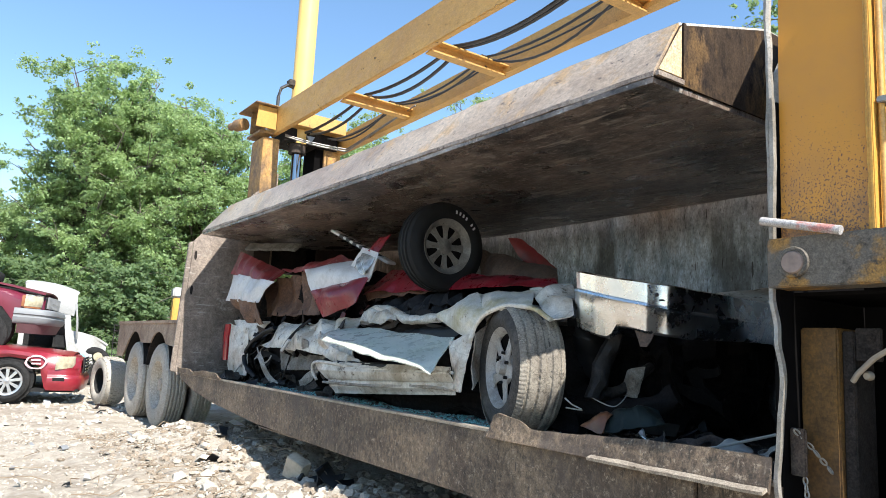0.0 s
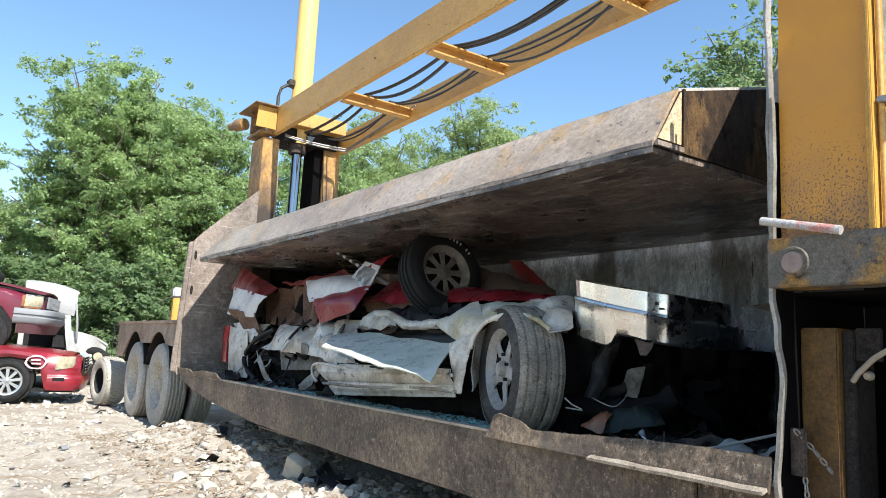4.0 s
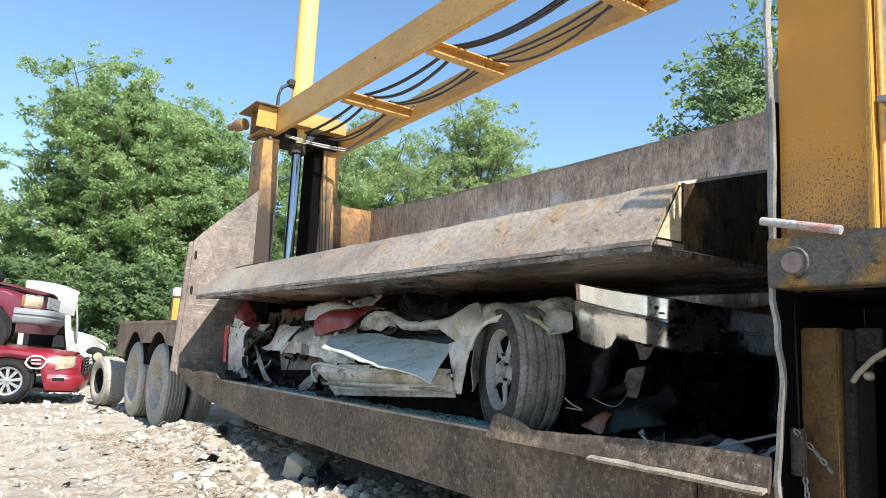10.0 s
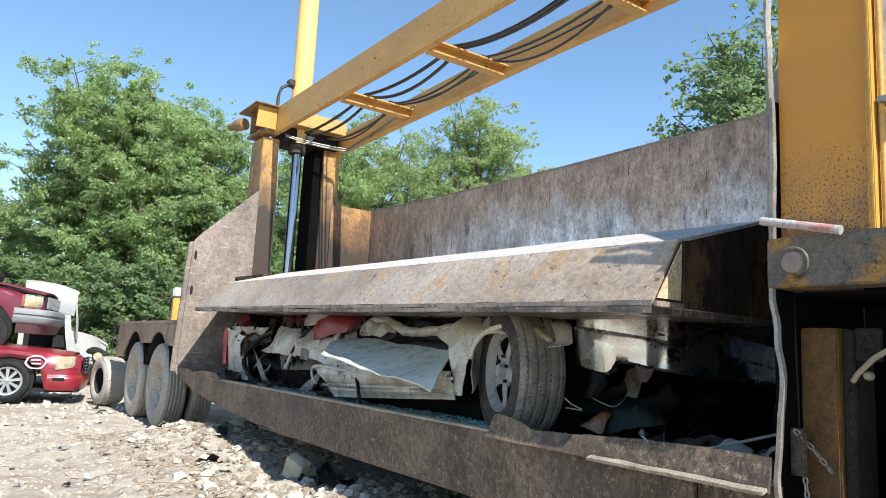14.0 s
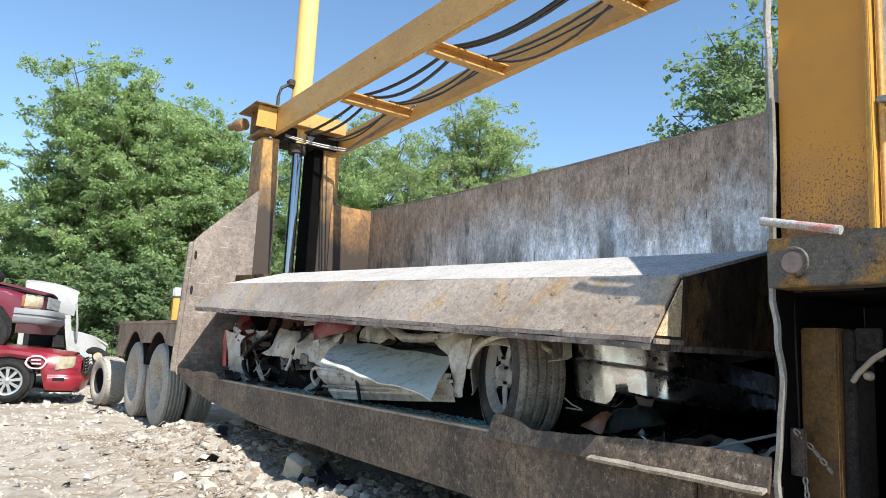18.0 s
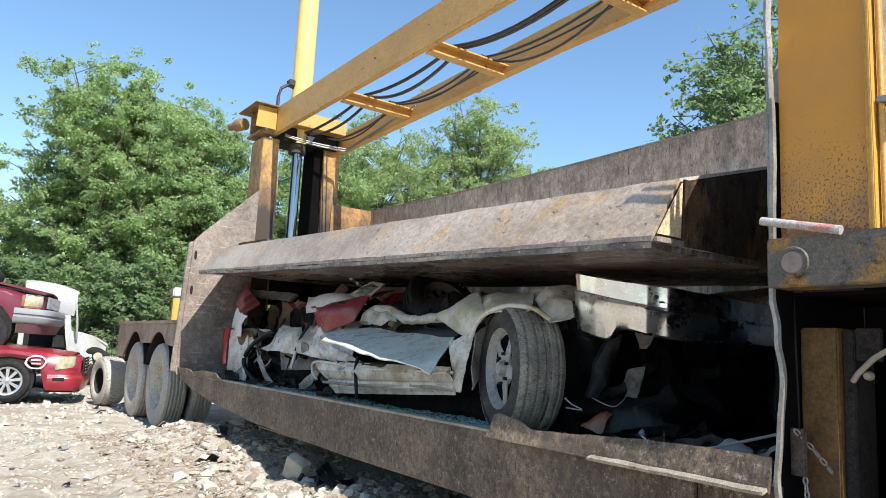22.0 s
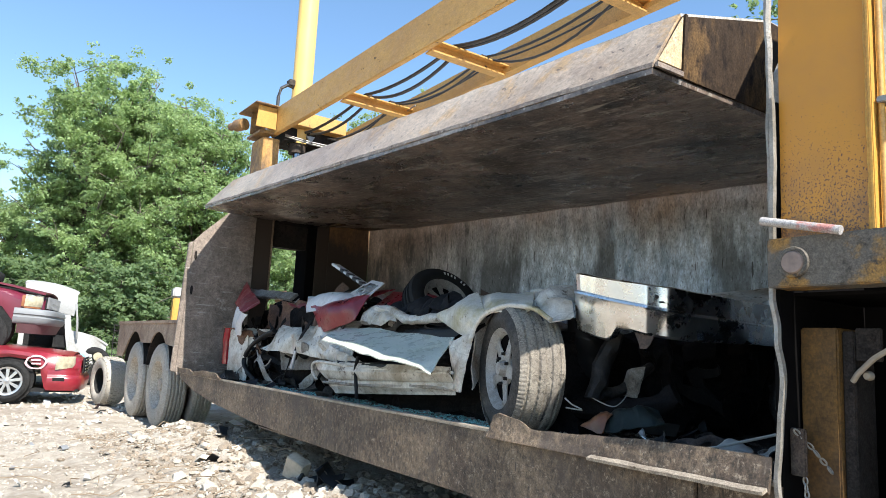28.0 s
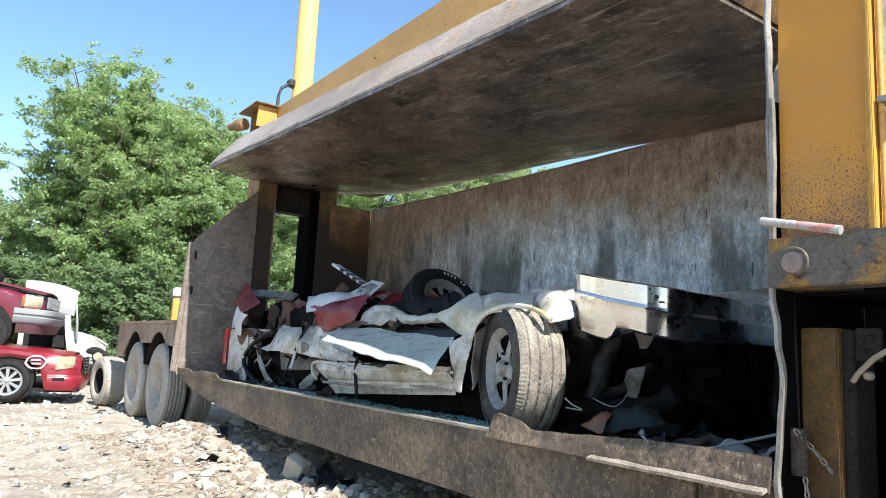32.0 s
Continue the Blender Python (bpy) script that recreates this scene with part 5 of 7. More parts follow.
def knobby_tyre(at):
    t = thing("loose_tyre", "worn grey off-road tyre standing on the dirt", "tyre", at)
    part("carcass", lathe(tyre_profile(0.375, 0.36, 0.205), 44, True), TYRE_GREY, t, "", True)
    # black liner and closing disc stand in for the shade inside the tyre
    part("inner_liner", lathe([(0.203, -0.150), (0.203, 0.150), (0.196, 0.150), (0.196, -0.150)], 36, True), BLACK_RUBBER, t, "black liner for the tyre's shaded inside", True)
    part("hole_shade_disc", lathe([(0.0, 0.10), (0.195, 0.10), (0.195, 0.13), (0.0, 0.13)], 28), SHADE_BLACK, t)
    lug = mesh_of("tread_lug", box(-0.024, 0.024, -0.03, 0.03, -0.004, 0.016), TYRE_GREY, False, 0.004)
    for k in range(34):
        for j in range(5):
            a = 2 * math.pi * (k + 0.5 * (j % 2)) / 34
            o = new("tread_lug", lug)
            o.parent = t
            y = -0.13 + 0.065 * j
            rr = 0.372 - 0.02 * (abs(j - 2) == 2)
            o.matrix_basis = pose(0, 0, 0, 0, math.degrees(a), 0) @ pose(0, y, rr)
    return t


knobby_tyre(pose(-12.7, 0.10, 0.375, 0, 0, 10))


def white_van(at):
    """The gutted white cab: roof shell, pillars, an open doorway, a wing and a mirror."""
    v = thing("white_cab", "gutted white lorry cab without doors or glass", "lorry cab", at)
    part("roof", rough_up(grid(lambda a, b: (-0.35 + 1.05 * a, -1.0 + 2.0 * b, 2.14 + 0.10 * math.sin(math.pi * b) - 0.16 * a ** 3), 14, 10, 0.05), 0.04, 2, 1), WHITE_PAINT, v, "dented white roof shell", True)
    part("roof_side", rough_up(grid(lambda a, b: (-0.35 + 1.02 * a, -1.02 - 0.03 * math.sin(math.pi * b), 1.60 + 0.54 * b - 0.14 * a ** 3), 14, 6, 0.04), 0.04, 2.5, 4), WHITE_PAINT, v, "torn white roof side", True)
    part("rear_pillar", box(-0.36, -0.26, -1.03, -0.97, 0.5, 1.60), WHITE_PAINT, v, bevel=0.02)
    part("front_pillar", rough_up(grid(lambda a, b: (0.42 + 0.13 * a + 0.20 * (1 - b), -1.01, 0.55 + 1.10 * b), 4, 12, 0.05), 0.015, 3, 5), WHITE_PAINT, v, "bent white door pillar", True)
    part("wing", rough_up(grid(lambda a, b: (0.62 + 0.75 * a, -1.02 + 0.1 * a, 0.45 + 0.72 * b * (1 - 0.36 * a ** 1.5)), 10, 8, 0.04), 0.03, 2, 7), WHITE_PAINT, v, "white front wing", True)
    part("bonnet", rough_up(grid(lambda a, b: (0.66 + 0.75 * a, -0.95 + 1.9 * b, 1.16 - 0.26 * a ** 2), 8, 8, 0.04), 0.03, 2, 9), WHITE_PAINT, v, "", True)
    part("lamp", rough_up(moved(lathe([(0.0, -0.02), (0.09, -0.01), (0.10, 0.03), (0.0, 0.04)], 14), pose(1.22, -1.0, 0.62)), 0.006, 6, 2), LAMP, v, "round headlamp", True)
    part("floor", box(-0.30, 0.7, -0.98, 0.98, 0.40, 0.52), DARK_STEEL, v)
    part("back_panel", box(-0.34, -0.30, -0.97, 0.97, 0.52, 2.05), DARK_STEEL, v)
    part("far_side", box(-0.29, 0.6, 0.94, 0.98, 0.52, 1.7), DARK_STEEL, v)
    part("dashboard", box(0.3, 0.6, -0.9, 0.9, 0.75, 1.05), BLACK_RUBBER, v, bevel=0.04)
    part("seat", join(box(-0.22, 0.12, -0.8, -0.2, 0.53, 0.78), box(-0.28, -0.16, -0.8, -0.2, 0.7, 1.3)), BLACK_RUBBER, v, bevel=0.03)
    part("mirror_arm", tube([(0.75, -1.08, 1.0), (0.72, -1.25, 1.35), (0.66, -1.28, 1.75)], 0.025, 6), WHITE_PAINT, v, "", True)
    part("front_wheel", moved(lathe(tyre_profile(0.42, 0.26, 0.25), 28), pose(1.1, -0.86, 0.42)), BLACK_RUBBER, v, "", True)
    part("rear_wheel", moved(lathe(tyre_profile(0.42, 0.26, 0.25), 28), pose(-0.9, -0.82, 0.42)), BLACK_RUBBER, v, "", True)
    part("blue_bag", rough_up(moved(lathe([(0.0, -0.12), (0.14, -0.08), (0.17, 0.0), (0.13, 0.08), (0.0, 0.12)], 14), pose(0.82, -1.25, 0.52)), 0.04, 5, 3), plain("pale_blue_plastic", (0.22, 0.50, 0.58), 0.4), v, "", True)
    return v


white_van(pose(-18.6, -0.40, 0.0, 0, 0, 84))


# wire crates, planks and a yellow box behind the wheels
def wire_crate(at):
    c = thing("wire_crate", "stack of dark rusty wire crates with boards", "crate", at)
    wm = plain("dark_wire", (0.06, 0.055, 0.05), 0.6, 0.4)
    for k in range(11):
        part("wire", tube([(-0.5 + 0.1 * k, -0.5, 0), (-0.5 + 0.1 * k, -0.5, 1.35)], 0.008, 4), wm, c)
        part("wire", tube([(0.5, -0.4 + 0.1 * k, 0), (0.5, -0.4 + 0.1 * k, 1.35)], 0.008, 4), wm, c)
    for k in range(12):
        part("wire", tube([(-0.5, -0.5, 0.12 * k), (0.5, -0.5, 0.12 * k), (0.5, 0.6, 0.12 * k)], 0.008, 4), wm, c)
    wood = plain("weathered_board", (0.27, 0.22, 0.17), 0.85, 0, 0.3, 6)
    for k in range(4):
        part("board", moved(box(-0.06, 0.06, -0.015, 0.015, 0, 1.3 - 0.1 * k), pose(0.62 + 0.16 * k, -0.3, 0.0, -4, 4 * (k - 1), 0)), wood, c, bevel=0.004)
    return c


wire_crate(pose(-16.4, 1.25, 0.0, 0, 0, 84))
ybox = thing("yellow_cabinet", "yellow metal cabinet with a white lid", "cabinet", pose(-15.1, 1.74, 0.0, 0, 0, 80))
part("cabinet_body", box(-0.16, 0.16, -0.22, 0.22, 0.0, 1.93), YELLOW, ybox, bevel=0.02)
part("lid", box(-0.18, 0.18, -0.24, 0.24, 1.935, 2.14), WHITE_PAINT, ybox, "white lid", bevel=0.03)
single("brown_shed", join(box(-21.0, -20.2, 5.6, 7.2, 0, 2.4), prism([(5.5, 2.4), (7.3, 2.4), (6.4, 2.75)], "x", -21.1, -20.1)), plain("weathered_brown_boards", (0.20, 0.11, 0.06), 0.85, 0, 0.35, 4), "weathered brown wooden shed among trees", "shed")
# a red rag and a white rag on the rear deck
single("red_strap_bundle", rough_up(tube([(-9.6, 0.25, 1.305), (-9.3, 0.3, 1.32), (-9.0, 0.22, 1.305), (-8.75, 0.3, 1.31)], 0.035, 8), 0.02, 8, 2), RED_PAINT, "red strap bundle lying on the rear deck", "strap", smooth=True)
single("white_rag", rough_up(grid(lambda u, v: (-9.15 + 0.35 * u, 0.35 + 0.25 * v, 1.34 + 0.08 * math.sin(math.pi * u) * math.sin(math.pi * v)), 10, 8, 0.012), 0.03, 7, 3), WHITE_PAINT, "crumpled white rag on the rear deck", "rag", smooth=True)


# ---- the crushed vehicles on the bed ----

TRUCK_PALE = worn("pale_green_white_paint", (0.60, 0.62, 0.54), (0.47, 0.51, 0.42), (0.30, 0.31, 0.28), 0.30, 0, (0.45, 0.66), (0.68, 0.74), 3, 9, None, 0.05, gritty=0.05)
TRUCK_STAIN = worn("mossy_white_paint", (0.64, 0.60, 0.52), (0.38, 0.32, 0.16), (0.16, 0.12, 0.075), 0.42, 0, (0.48, 0.66), (0.63, 0.69), 3.5, 10, None, 0.1, gritty=0.09)
TRUCK_DIRT = worn("dirty_white_edge", (0.34, 0.31, 0.27), (0.20, 0.16, 0.12), (0.09, 0.07, 0.055), 0.6, 0, (0.45, 0.6), (0.55, 0.68), 6, 18, None, 0.3, gritty=0.25)
PRIMER_GREY = worn("grey_primer", (0.22, 0.21, 0.19), (0.14, 0.12, 0.10), (0.07, 0.055, 0.045), 0.7, 0, (0.45, 0.6), (0.55, 0.7), 6, 18, None, 0.3)
BLACK_PLASTIC = plain("black_plastic", (0.012, 0.012, 0.0125), 0.5, 0, 0.3, 9, 0.1, 0.22)
BLACK_CLOTH = plain("black_cloth", (0.022, 0.022, 0.024), 0.9, 0, 0.4, 14, 0.4, 0.15)
# scrap colour kept near black so gaps in the wreck read as shade
DARK_JUNK = worn("shade_dark_junk", (0.010, 0.009, 0.009), (0.018, 0.014, 0.012), (0.035, 0.024, 0.018), 0.7, 0.0, (0.5, 0.66), (0.66, 0.74), 5, 14, None, 0.6, 0.06)
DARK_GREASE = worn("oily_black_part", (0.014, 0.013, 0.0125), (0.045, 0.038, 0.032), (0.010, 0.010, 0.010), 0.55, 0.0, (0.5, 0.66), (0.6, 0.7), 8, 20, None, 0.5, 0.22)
PALE_WIRE = plain("pale_wire", (0.30, 0.28, 0.25), 0.5)
AMBER_DULL = plain("dusty_amber", (0.16, 0.06, 0.025), 0.4, 0, 0.3, 14)
LAMP_GREY = plain("green_grey_lamp", (0.014, 0.020, 0.018), 0.5, 0, 0.5, 14, 0.3, 0.2)
RED_DULL = worn("dull_red_paint", (0.20, 0.022, 0.022), (0.12, 0.024, 0.022), (0.26, 0.16, 0.12), 0.45, 0, (0.48, 0.64), (0.64, 0.70), 5, 14, None, 0.2, gritty=0.12)
RED_BRIGHT = worn("chipped_red_paint", (0.205, 0.011, 0.020), (0.15, 0.014, 0.020), (0.36, 0.26, 0.20), 0.32, 0, (0.48, 0.66), (0.67, 0.72), 5, 13, None, 0.15, gritty=0.1)
STRIPE_WHITE = worn("chipped_white_stripe", (0.60, 0.60, 0.60), (0.48, 0.47, 0.46), (0.28, 0.20, 0.16), 0.4, 0, (0.48, 0.66), (0.66, 0.71), 5, 16, None, 0.15, gritty=0.08)
RUST_INNER = worn("rusty_inside", (0.16, 0.085, 0.05), (0.10, 0.055, 0.038), (0.30, 0.20, 0.13), 0.75, 0, (0.46, 0.62), (0.62, 0.70), 5, 15, None, 0.4)
RUST_DARK = worn("dark_rusty_shell", (0.075, 0.05, 0.038), (0.11, 0.07, 0.05), (0.04, 0.03, 0.025), 0.7, 0, (0.46, 0.62), (0.6, 0.7), 4, 14, None, 0.3)
LAMP_CLEAR = plain("clear_lamp", (0.42, 0.45, 0.46), 0.08, 0.4, 0.5, 22, 0.5)
TAIL_RED = plain("tail_lamp_red", (0.28, 0.012, 0.016), 0.2, 0, 0.2, 9, 0.05)
BUMPER_CHROME = worn("scuffed_chrome", (0.78, 0.76, 0.73), (0.66, 0.63, 0.58), (0.50, 0.45, 0.38), 0.26, 1.0, (0.46, 0.66), (0.80, 0.90), 3, 7, None, 0.03, gritty=0.02)


def cracked(name, base, wear, spots, line_colour, scale, stretch, width, amount, rough, bumps, wear_at, spot_at, gritty, tone=5):
    """A worn surface run through with fine dark cracks or creases that hold dirt."""
    m = worn(name, base, wear, spots, rough, 0, wear_at, spot_at, tone, 12, None, bumps, 0.4, gritty)
    nt = m.node_tree
    b = next(n for n in nt.nodes if n.type == "BSDF_PRINCIPLED")
    colour = b.inputs["Base Color"].links[0].from_socket
    tc, mp, vo, warp = (nt.nodes.new(k) for k in ("ShaderNodeTexCoord", "ShaderNodeMapping", "ShaderNodeTexVoronoi", "ShaderNodeVectorMath"))
    ns = nt.nodes.new("ShaderNodeTexNoise")
    ns.inputs["Scale"].default_value, ns.inputs["Detail"].default_value = scale * 0.6, 4
    link(nt, tc.outputs["Object"], ns.inputs["Vector"])
    warp.operation = "MULTIPLY_ADD"
    link(nt, ns.outputs["Color"], warp.inputs[0])
    warp.inputs[1].default_value = (0.9 / scale,) * 3
    link(nt, tc.outputs["Object"], warp.inputs[2])
    mp.inputs["Scale"].default_value = stretch
    link(nt, warp.outputs[0], mp.inputs["Vector"])
    vo.feature = "DISTANCE_TO_EDGE"
    vo.inputs["Scale"].default_value = scale
    link(nt, mp.outputs[0], vo.inputs["Vector"])
    lines = times(nt, ramp(nt, vo.outputs["Distance"], width, width * 0.2), ramp(nt, noise_tex(nt, scale * 0.3, 5, 0.6, None, 2.2), 0.42, 0.60))
    link(nt, mix(nt, times(nt, lines, amount), colour, line_colour), b.inputs["Base Color"])
    return m


TREAD_DUST = cracked("dried_mud_tread", (0.30, 0.265, 0.215), (0.19, 0.165, 0.135), (0.06, 0.05, 0.043), (0.05, 0.043, 0.036), 75, (1, 0.6, 1), 0.10, 0.7, 0.9, 0.3, (0.44, 0.62), (0.60, 0.70), 0.2)
TRUCK_WHITE = cracked("scuffed_white_truck_paint", (0.62, 0.585, 0.52), (0.36, 0.305, 0.23), (0.115, 0.085, 0.055), (0.14, 0.11, 0.075), 5.5, (1, 1, 1), 0.022, 0.5, 0.34, 0.10, (0.45, 0.63), (0.585, 0.655), 0.10)
TREAD = worn("dirty_tread_rubber", (0.04, 0.037, 0.034), (0.085, 0.074, 0.062), (0.04, 0.038, 0.036), 0.85, 0, (0.42, 0.62), (0.56, 0.68), 6, 20, None, 0.5)
DULL_RIM = worn("tarnished_rim", (0.19, 0.175, 0.155), (0.11, 0.10, 0.085), (0.06, 0.05, 0.04), 0.5, 0.1, (0.46, 0.62), (0.58, 0.66), 8, 20, gritty=0.2)
STEEL_WHEEL = worn("dusty_steel_wheel", (0.42, 0.40, 0.37), (0.29, 0.26, 0.225), (0.14, 0.11, 0.09), 0.5, 0.1, (0.46, 0.64), (0.62, 0.72), 8, 20, gritty=0.15)


def panel(name, a, b, c, d, mat, parent, n, dent, bulge, thick, seed, label="", curl=0.0):
    """A torn sheet between four corners: buckled, creased and thin-edged. Its origin lies in its middle."""
    A, B, C, D = (Vector(p) for p in (a, b, c, d))
    mid = (A + B + C + D) / 4
    nrm = ((B - A).cross(D - A)).normalized()
    if nrm.y > 0:
        nrm = -nrm
    amp, freq = dent
    off = Vector((seed * 2.3, seed * 0.7, seed * 4.1))
    prng = random.Random(seed * 7 + 1)
    folds = []
    for k in range(4):
        turn = prng.uniform(0, math.pi)
        folds.append((Vector((math.cos(turn), 0.6 * math.sin(3 * turn), math.sin(turn))), freq * prng.uniform(0.35, 1.0), prng.random(), (1.3, 0.95, 0.65, 0.40)[k]))
    def fn(u, v):
        p = A.lerp(B, u).lerp(D.lerp(C, u), v)
        edge = min(u, 1 - u, v, 1 - v)
        soft = noise.noise(p * freq * 0.8 + off)
        # creases: straight buckles that wander a little, flat between their edges
        h = bulge * math.sin(math.pi * u) * math.sin(math.pi * v) + 0.4 * amp * soft
        for way, f, ph, k in folds:
            s = (p.dot(way) * f + ph + 0.30 * soft + 0.07 * noise.noise(p * freq * 1.9 + off)) % 1.0
            h -= amp * k * (abs(2 * s - 1) - 0.5)
        ragged = 0.30 * amp * noise.noise_vector(p * freq * 4 + off)
        if name == "rocker":
            h += 0.020 * (1 - abs(v - 0.30) / 0.30 if v < 0.60 else 0.0) + 0.012 * max(0.0, 1 - abs(v - 0.80) / 0.12) - 0.012 * max(0.0, 1 - abs(v - 0.62) / 0.05)
        return p - mid + nrm * h + ragged * (0.7 if edge < 0.02 else 0.06) + Vector((0, 0, -curl * v * v))
    ob = part(name, grid(fn, n[0] * 2, n[1] * 2, thick), mat, parent, label, True, 0.0, 11)
    ob.matrix_basis = pose(*mid)
    return ob


def pipe(name, pts, r, mat, parent, label=""):
    P = [Vector(p) for p in pts]
    mid = P[0].copy()
    # smooth the run of the points
    Q = []
    for i in range(len(P) - 1):
        p0, p1, p2, p3 = P[max(i - 1, 0)], P[i], P[i + 1], P[min(i + 2, len(P) - 1)]
        for k in range(6):
            t = k / 6
            Q.append(0.5 * ((2 * p1) + (p2 - p0) * t + (2 * p0 - 5 * p1 + 4 * p2 - p3) * t * t + (3 * p1 - p0 - 3 * p2 + p3) * t ** 3))
    Q.append(P[-1])
    ob = part(name, rough_up(tube([q - mid for q in Q], r, 9), r * 0.35, 14, 1), mat, parent, label, True)
    base = parent.matrix_basis.translation if parent.parent else Vector((0, 0, 0))
    ob.matrix_basis = pose(*(mid - base))
    return ob


def lump(name, lo, hi, mat, parent, amount, seed, label=""):
    """A crushed mass: a box of many faces pushed into folds."""
    (x0, y0, z0), (x1, y1, z1) = lo, hi
    bm = bmesh.new()
    bmesh.ops.create_cube(bm, size=1)
    bmesh.ops.subdivide_edges(bm, edges=bm.edges[:], cuts=22, use_grid_fill=True)
    c = Vector(((x0 + x1) / 2, (y0 + y1) / 2, (z0 + z1) / 2))
    off = Vector((seed * 1.9, seed * 3.3, 0))
    for v in bm.verts:
        p = Vector((v.co.x * (x1 - x0), v.co.y * (y1 - y0), v.co.z * (z1 - z0)))
        w = p + c
        v.co = p + amount * (noise.noise_vector(w * 2.2 + off) + 0.55 * noise.noise_vector(w * 6 + off) + 0.3 * noise.noise_vector(w * 15 + off))
    me = bpy.data.meshes.new(name)
    bm.to_mesh(me)
    bm.free()
    me.materials.append(mat)
    ob = new(name, me)
    ob.parent = parent
    ob.matrix_basis = pose(*c)
    return tagged(ob, label)


# the white pickup at the bottom of the pile
pickup = thing("crushed_pickup", "crushed white pickup truck lying on the crusher bed", "crushed truck", pose(0, 0, 0))
bedside = panel("bedside", (-7.62, 0.34, 1.335), (-6.75, 0.40, 1.32), (-6.90, 0.37, 1.16), (-7.20, 0.35, 1.02), TRUCK_WHITE, pickup, (16, 16), (0.03, 4), 0.03, 0.006, 2, "crumpled white bedside", 0.0)
bedside_b = panel("bedside", (-7.62, 0.31, 1.30), (-7.08, 0.33, 1.22), (-6.98, 0.31, 0.775), (-7.50, 0.30, 0.765), TRUCK_WHITE, pickup, (14, 18), (0.012, 4), 0.02, 0.006, 3, "", 0.0)
bed_side_fold = panel("bedside", (-6.6, 0.28, 1.078), (-6.463, 0.42, 1.313), (-5.52, 0.36, 1.265), (-5.0, 0.3, 1.026), TRUCK_WHITE, pickup, (22, 18), (0.035, 4.5), 0.05, 0.006, 4, "folded white bedside panel", 0.0)
bed_side_low = panel("bedside", (-5.84, 0.4, 1.298), (-5.011, 0.48, 1.344), (-4.729, 0.28, 1.002), (-5.385, 0.28, 1.15), TRUCK_WHITE, pickup, (20, 18), (0.03, 5), 0.04, 0.006, 5, "", 0.0)
arch_lip = pipe("arch_lip", [(-6.424, 0.33, 1.253), (-6.775, 0.3, 1.152), (-7.039, 0.29, 0.996), (-6.971, 0.29, 0.859), (-6.702, 0.29, 0.774)], 0.022, BLACK_PLASTIC, pickup, "bent black wheel-arch lip")
inner_panel = panel("inner_panel", (-6.521, 0.44, 1.034), (-5.522, 0.46, 1.015), (-5.423, 0.42, 0.91), (-6.368, 0.42, 0.864), PRIMER_GREY, pickup, (16, 8), (0.02, 6), 0.02, 0.006, 6, "grey inner bed panel", 0.0)
rocker = panel("rocker", (-5.29, 0.23, 0.978), (-3.399, 0.22, 1.019), (-3.373, 0.24, 0.911), (-4.934, 0.26, 0.806), TRUCK_WHITE, pickup, (44, 20), (0.007, 4.0), 0.03, 0.006, 7, "dented white rocker panel", 0.05)
rocker_edge = pipe("rocker_edge", [(-5.1, 0.23, 0.829), (-4.468, 0.22, 0.845), (-3.747, 0.22, 0.885), (-3.402, 0.23, 0.889), (-3.333, 0.24, 0.888)], 0.011, TRUCK_DIRT, pickup, "")
rocker_top = pipe("rocker_edge", [(-5.245, 0.24, 0.838), (-5.289, 0.22, 0.911), (-5.186, 0.21, 0.981), (-4.457, 0.205, 0.963), (-3.798, 0.205, 0.976), (-3.383, 0.21, 0.987)], 0.011, TRUCK_WHITE, pickup, "")
sill_strip = panel("door_trim", (-4.878, 0.24, 0.994), (-3.664, 0.24, 1.014), (-3.631, 0.22, 0.981), (-4.832, 0.22, 0.954), BLACK_PLASTIC, pickup, (20, 3), (0.01, 6), 0.01, 0.006, 8, "", 0.0)
door = panel("door_panel", (-5.154, 0.36, 1.256), (-3.55, 0.34, 1.201), (-3.295, 0.0, 0.983), (-4.454, -0.12, 1.147), TRUCK_PALE, pickup, (40, 24), (0.020, 2.6), 0.02, 0.008, 9, "pale green-white door skin peeled outward", 0.0)
door_inner = panel("door_frame", (-5.429, 0.3, 1.159), (-4.545, 0.25, 1.008), (-4.796, 0.25, 0.936), (-5.371, 0.28, 1.068), TRUCK_WHITE, pickup, (14, 8), (0.02, 6), 0.01, 0.006, 10, "", 0.0)
# black sheet stands in for the unlit cab seen through the opening
window_dark = panel("opening_shade", (-4.328, 0.48, 1.244), (-3.456, 0.46, 1.291), (-3.688, 0.42, 1.182), (-4.426, 0.45, 1.181), BLACK_PLASTIC, pickup, (10, 6), (0.015, 6), 0.02, 0.006, 11, "black sheet for the dark window opening", 0.0)
pillar = pipe("pillar", [(-4.813, 0.4, 1.293), (-4.808, 0.44, 1.383), (-4.548, 0.46, 1.396), (-4.289, 0.45, 1.322), (-3.873, 0.43, 1.325), (-3.524, 0.42, 1.359)], 0.034, TRUCK_WHITE, pickup, "buckled white door pillar")
pillar_b = panel("pillar", (-4.934, 0.46, 1.386), (-4.534, 0.5, 1.412), (-4.376, 0.42, 1.309), (-4.688, 0.38, 1.279), TRUCK_WHITE, pickup, (12, 10), (0.02, 7), 0.05, 0.006, 12, "", 0.0)
fender_a = panel("front_wing", (-3.821, 0.38, 1.332), (-3.468, 0.46, 1.466), (-3.178, 0.28, 1.33), (-3.289, 0.26, 1.173), TRUCK_STAIN, pickup, (24, 20), (0.03, 4), 0.06, 0.006, 13, "stained white front wing folded over the wheel", 0.0)
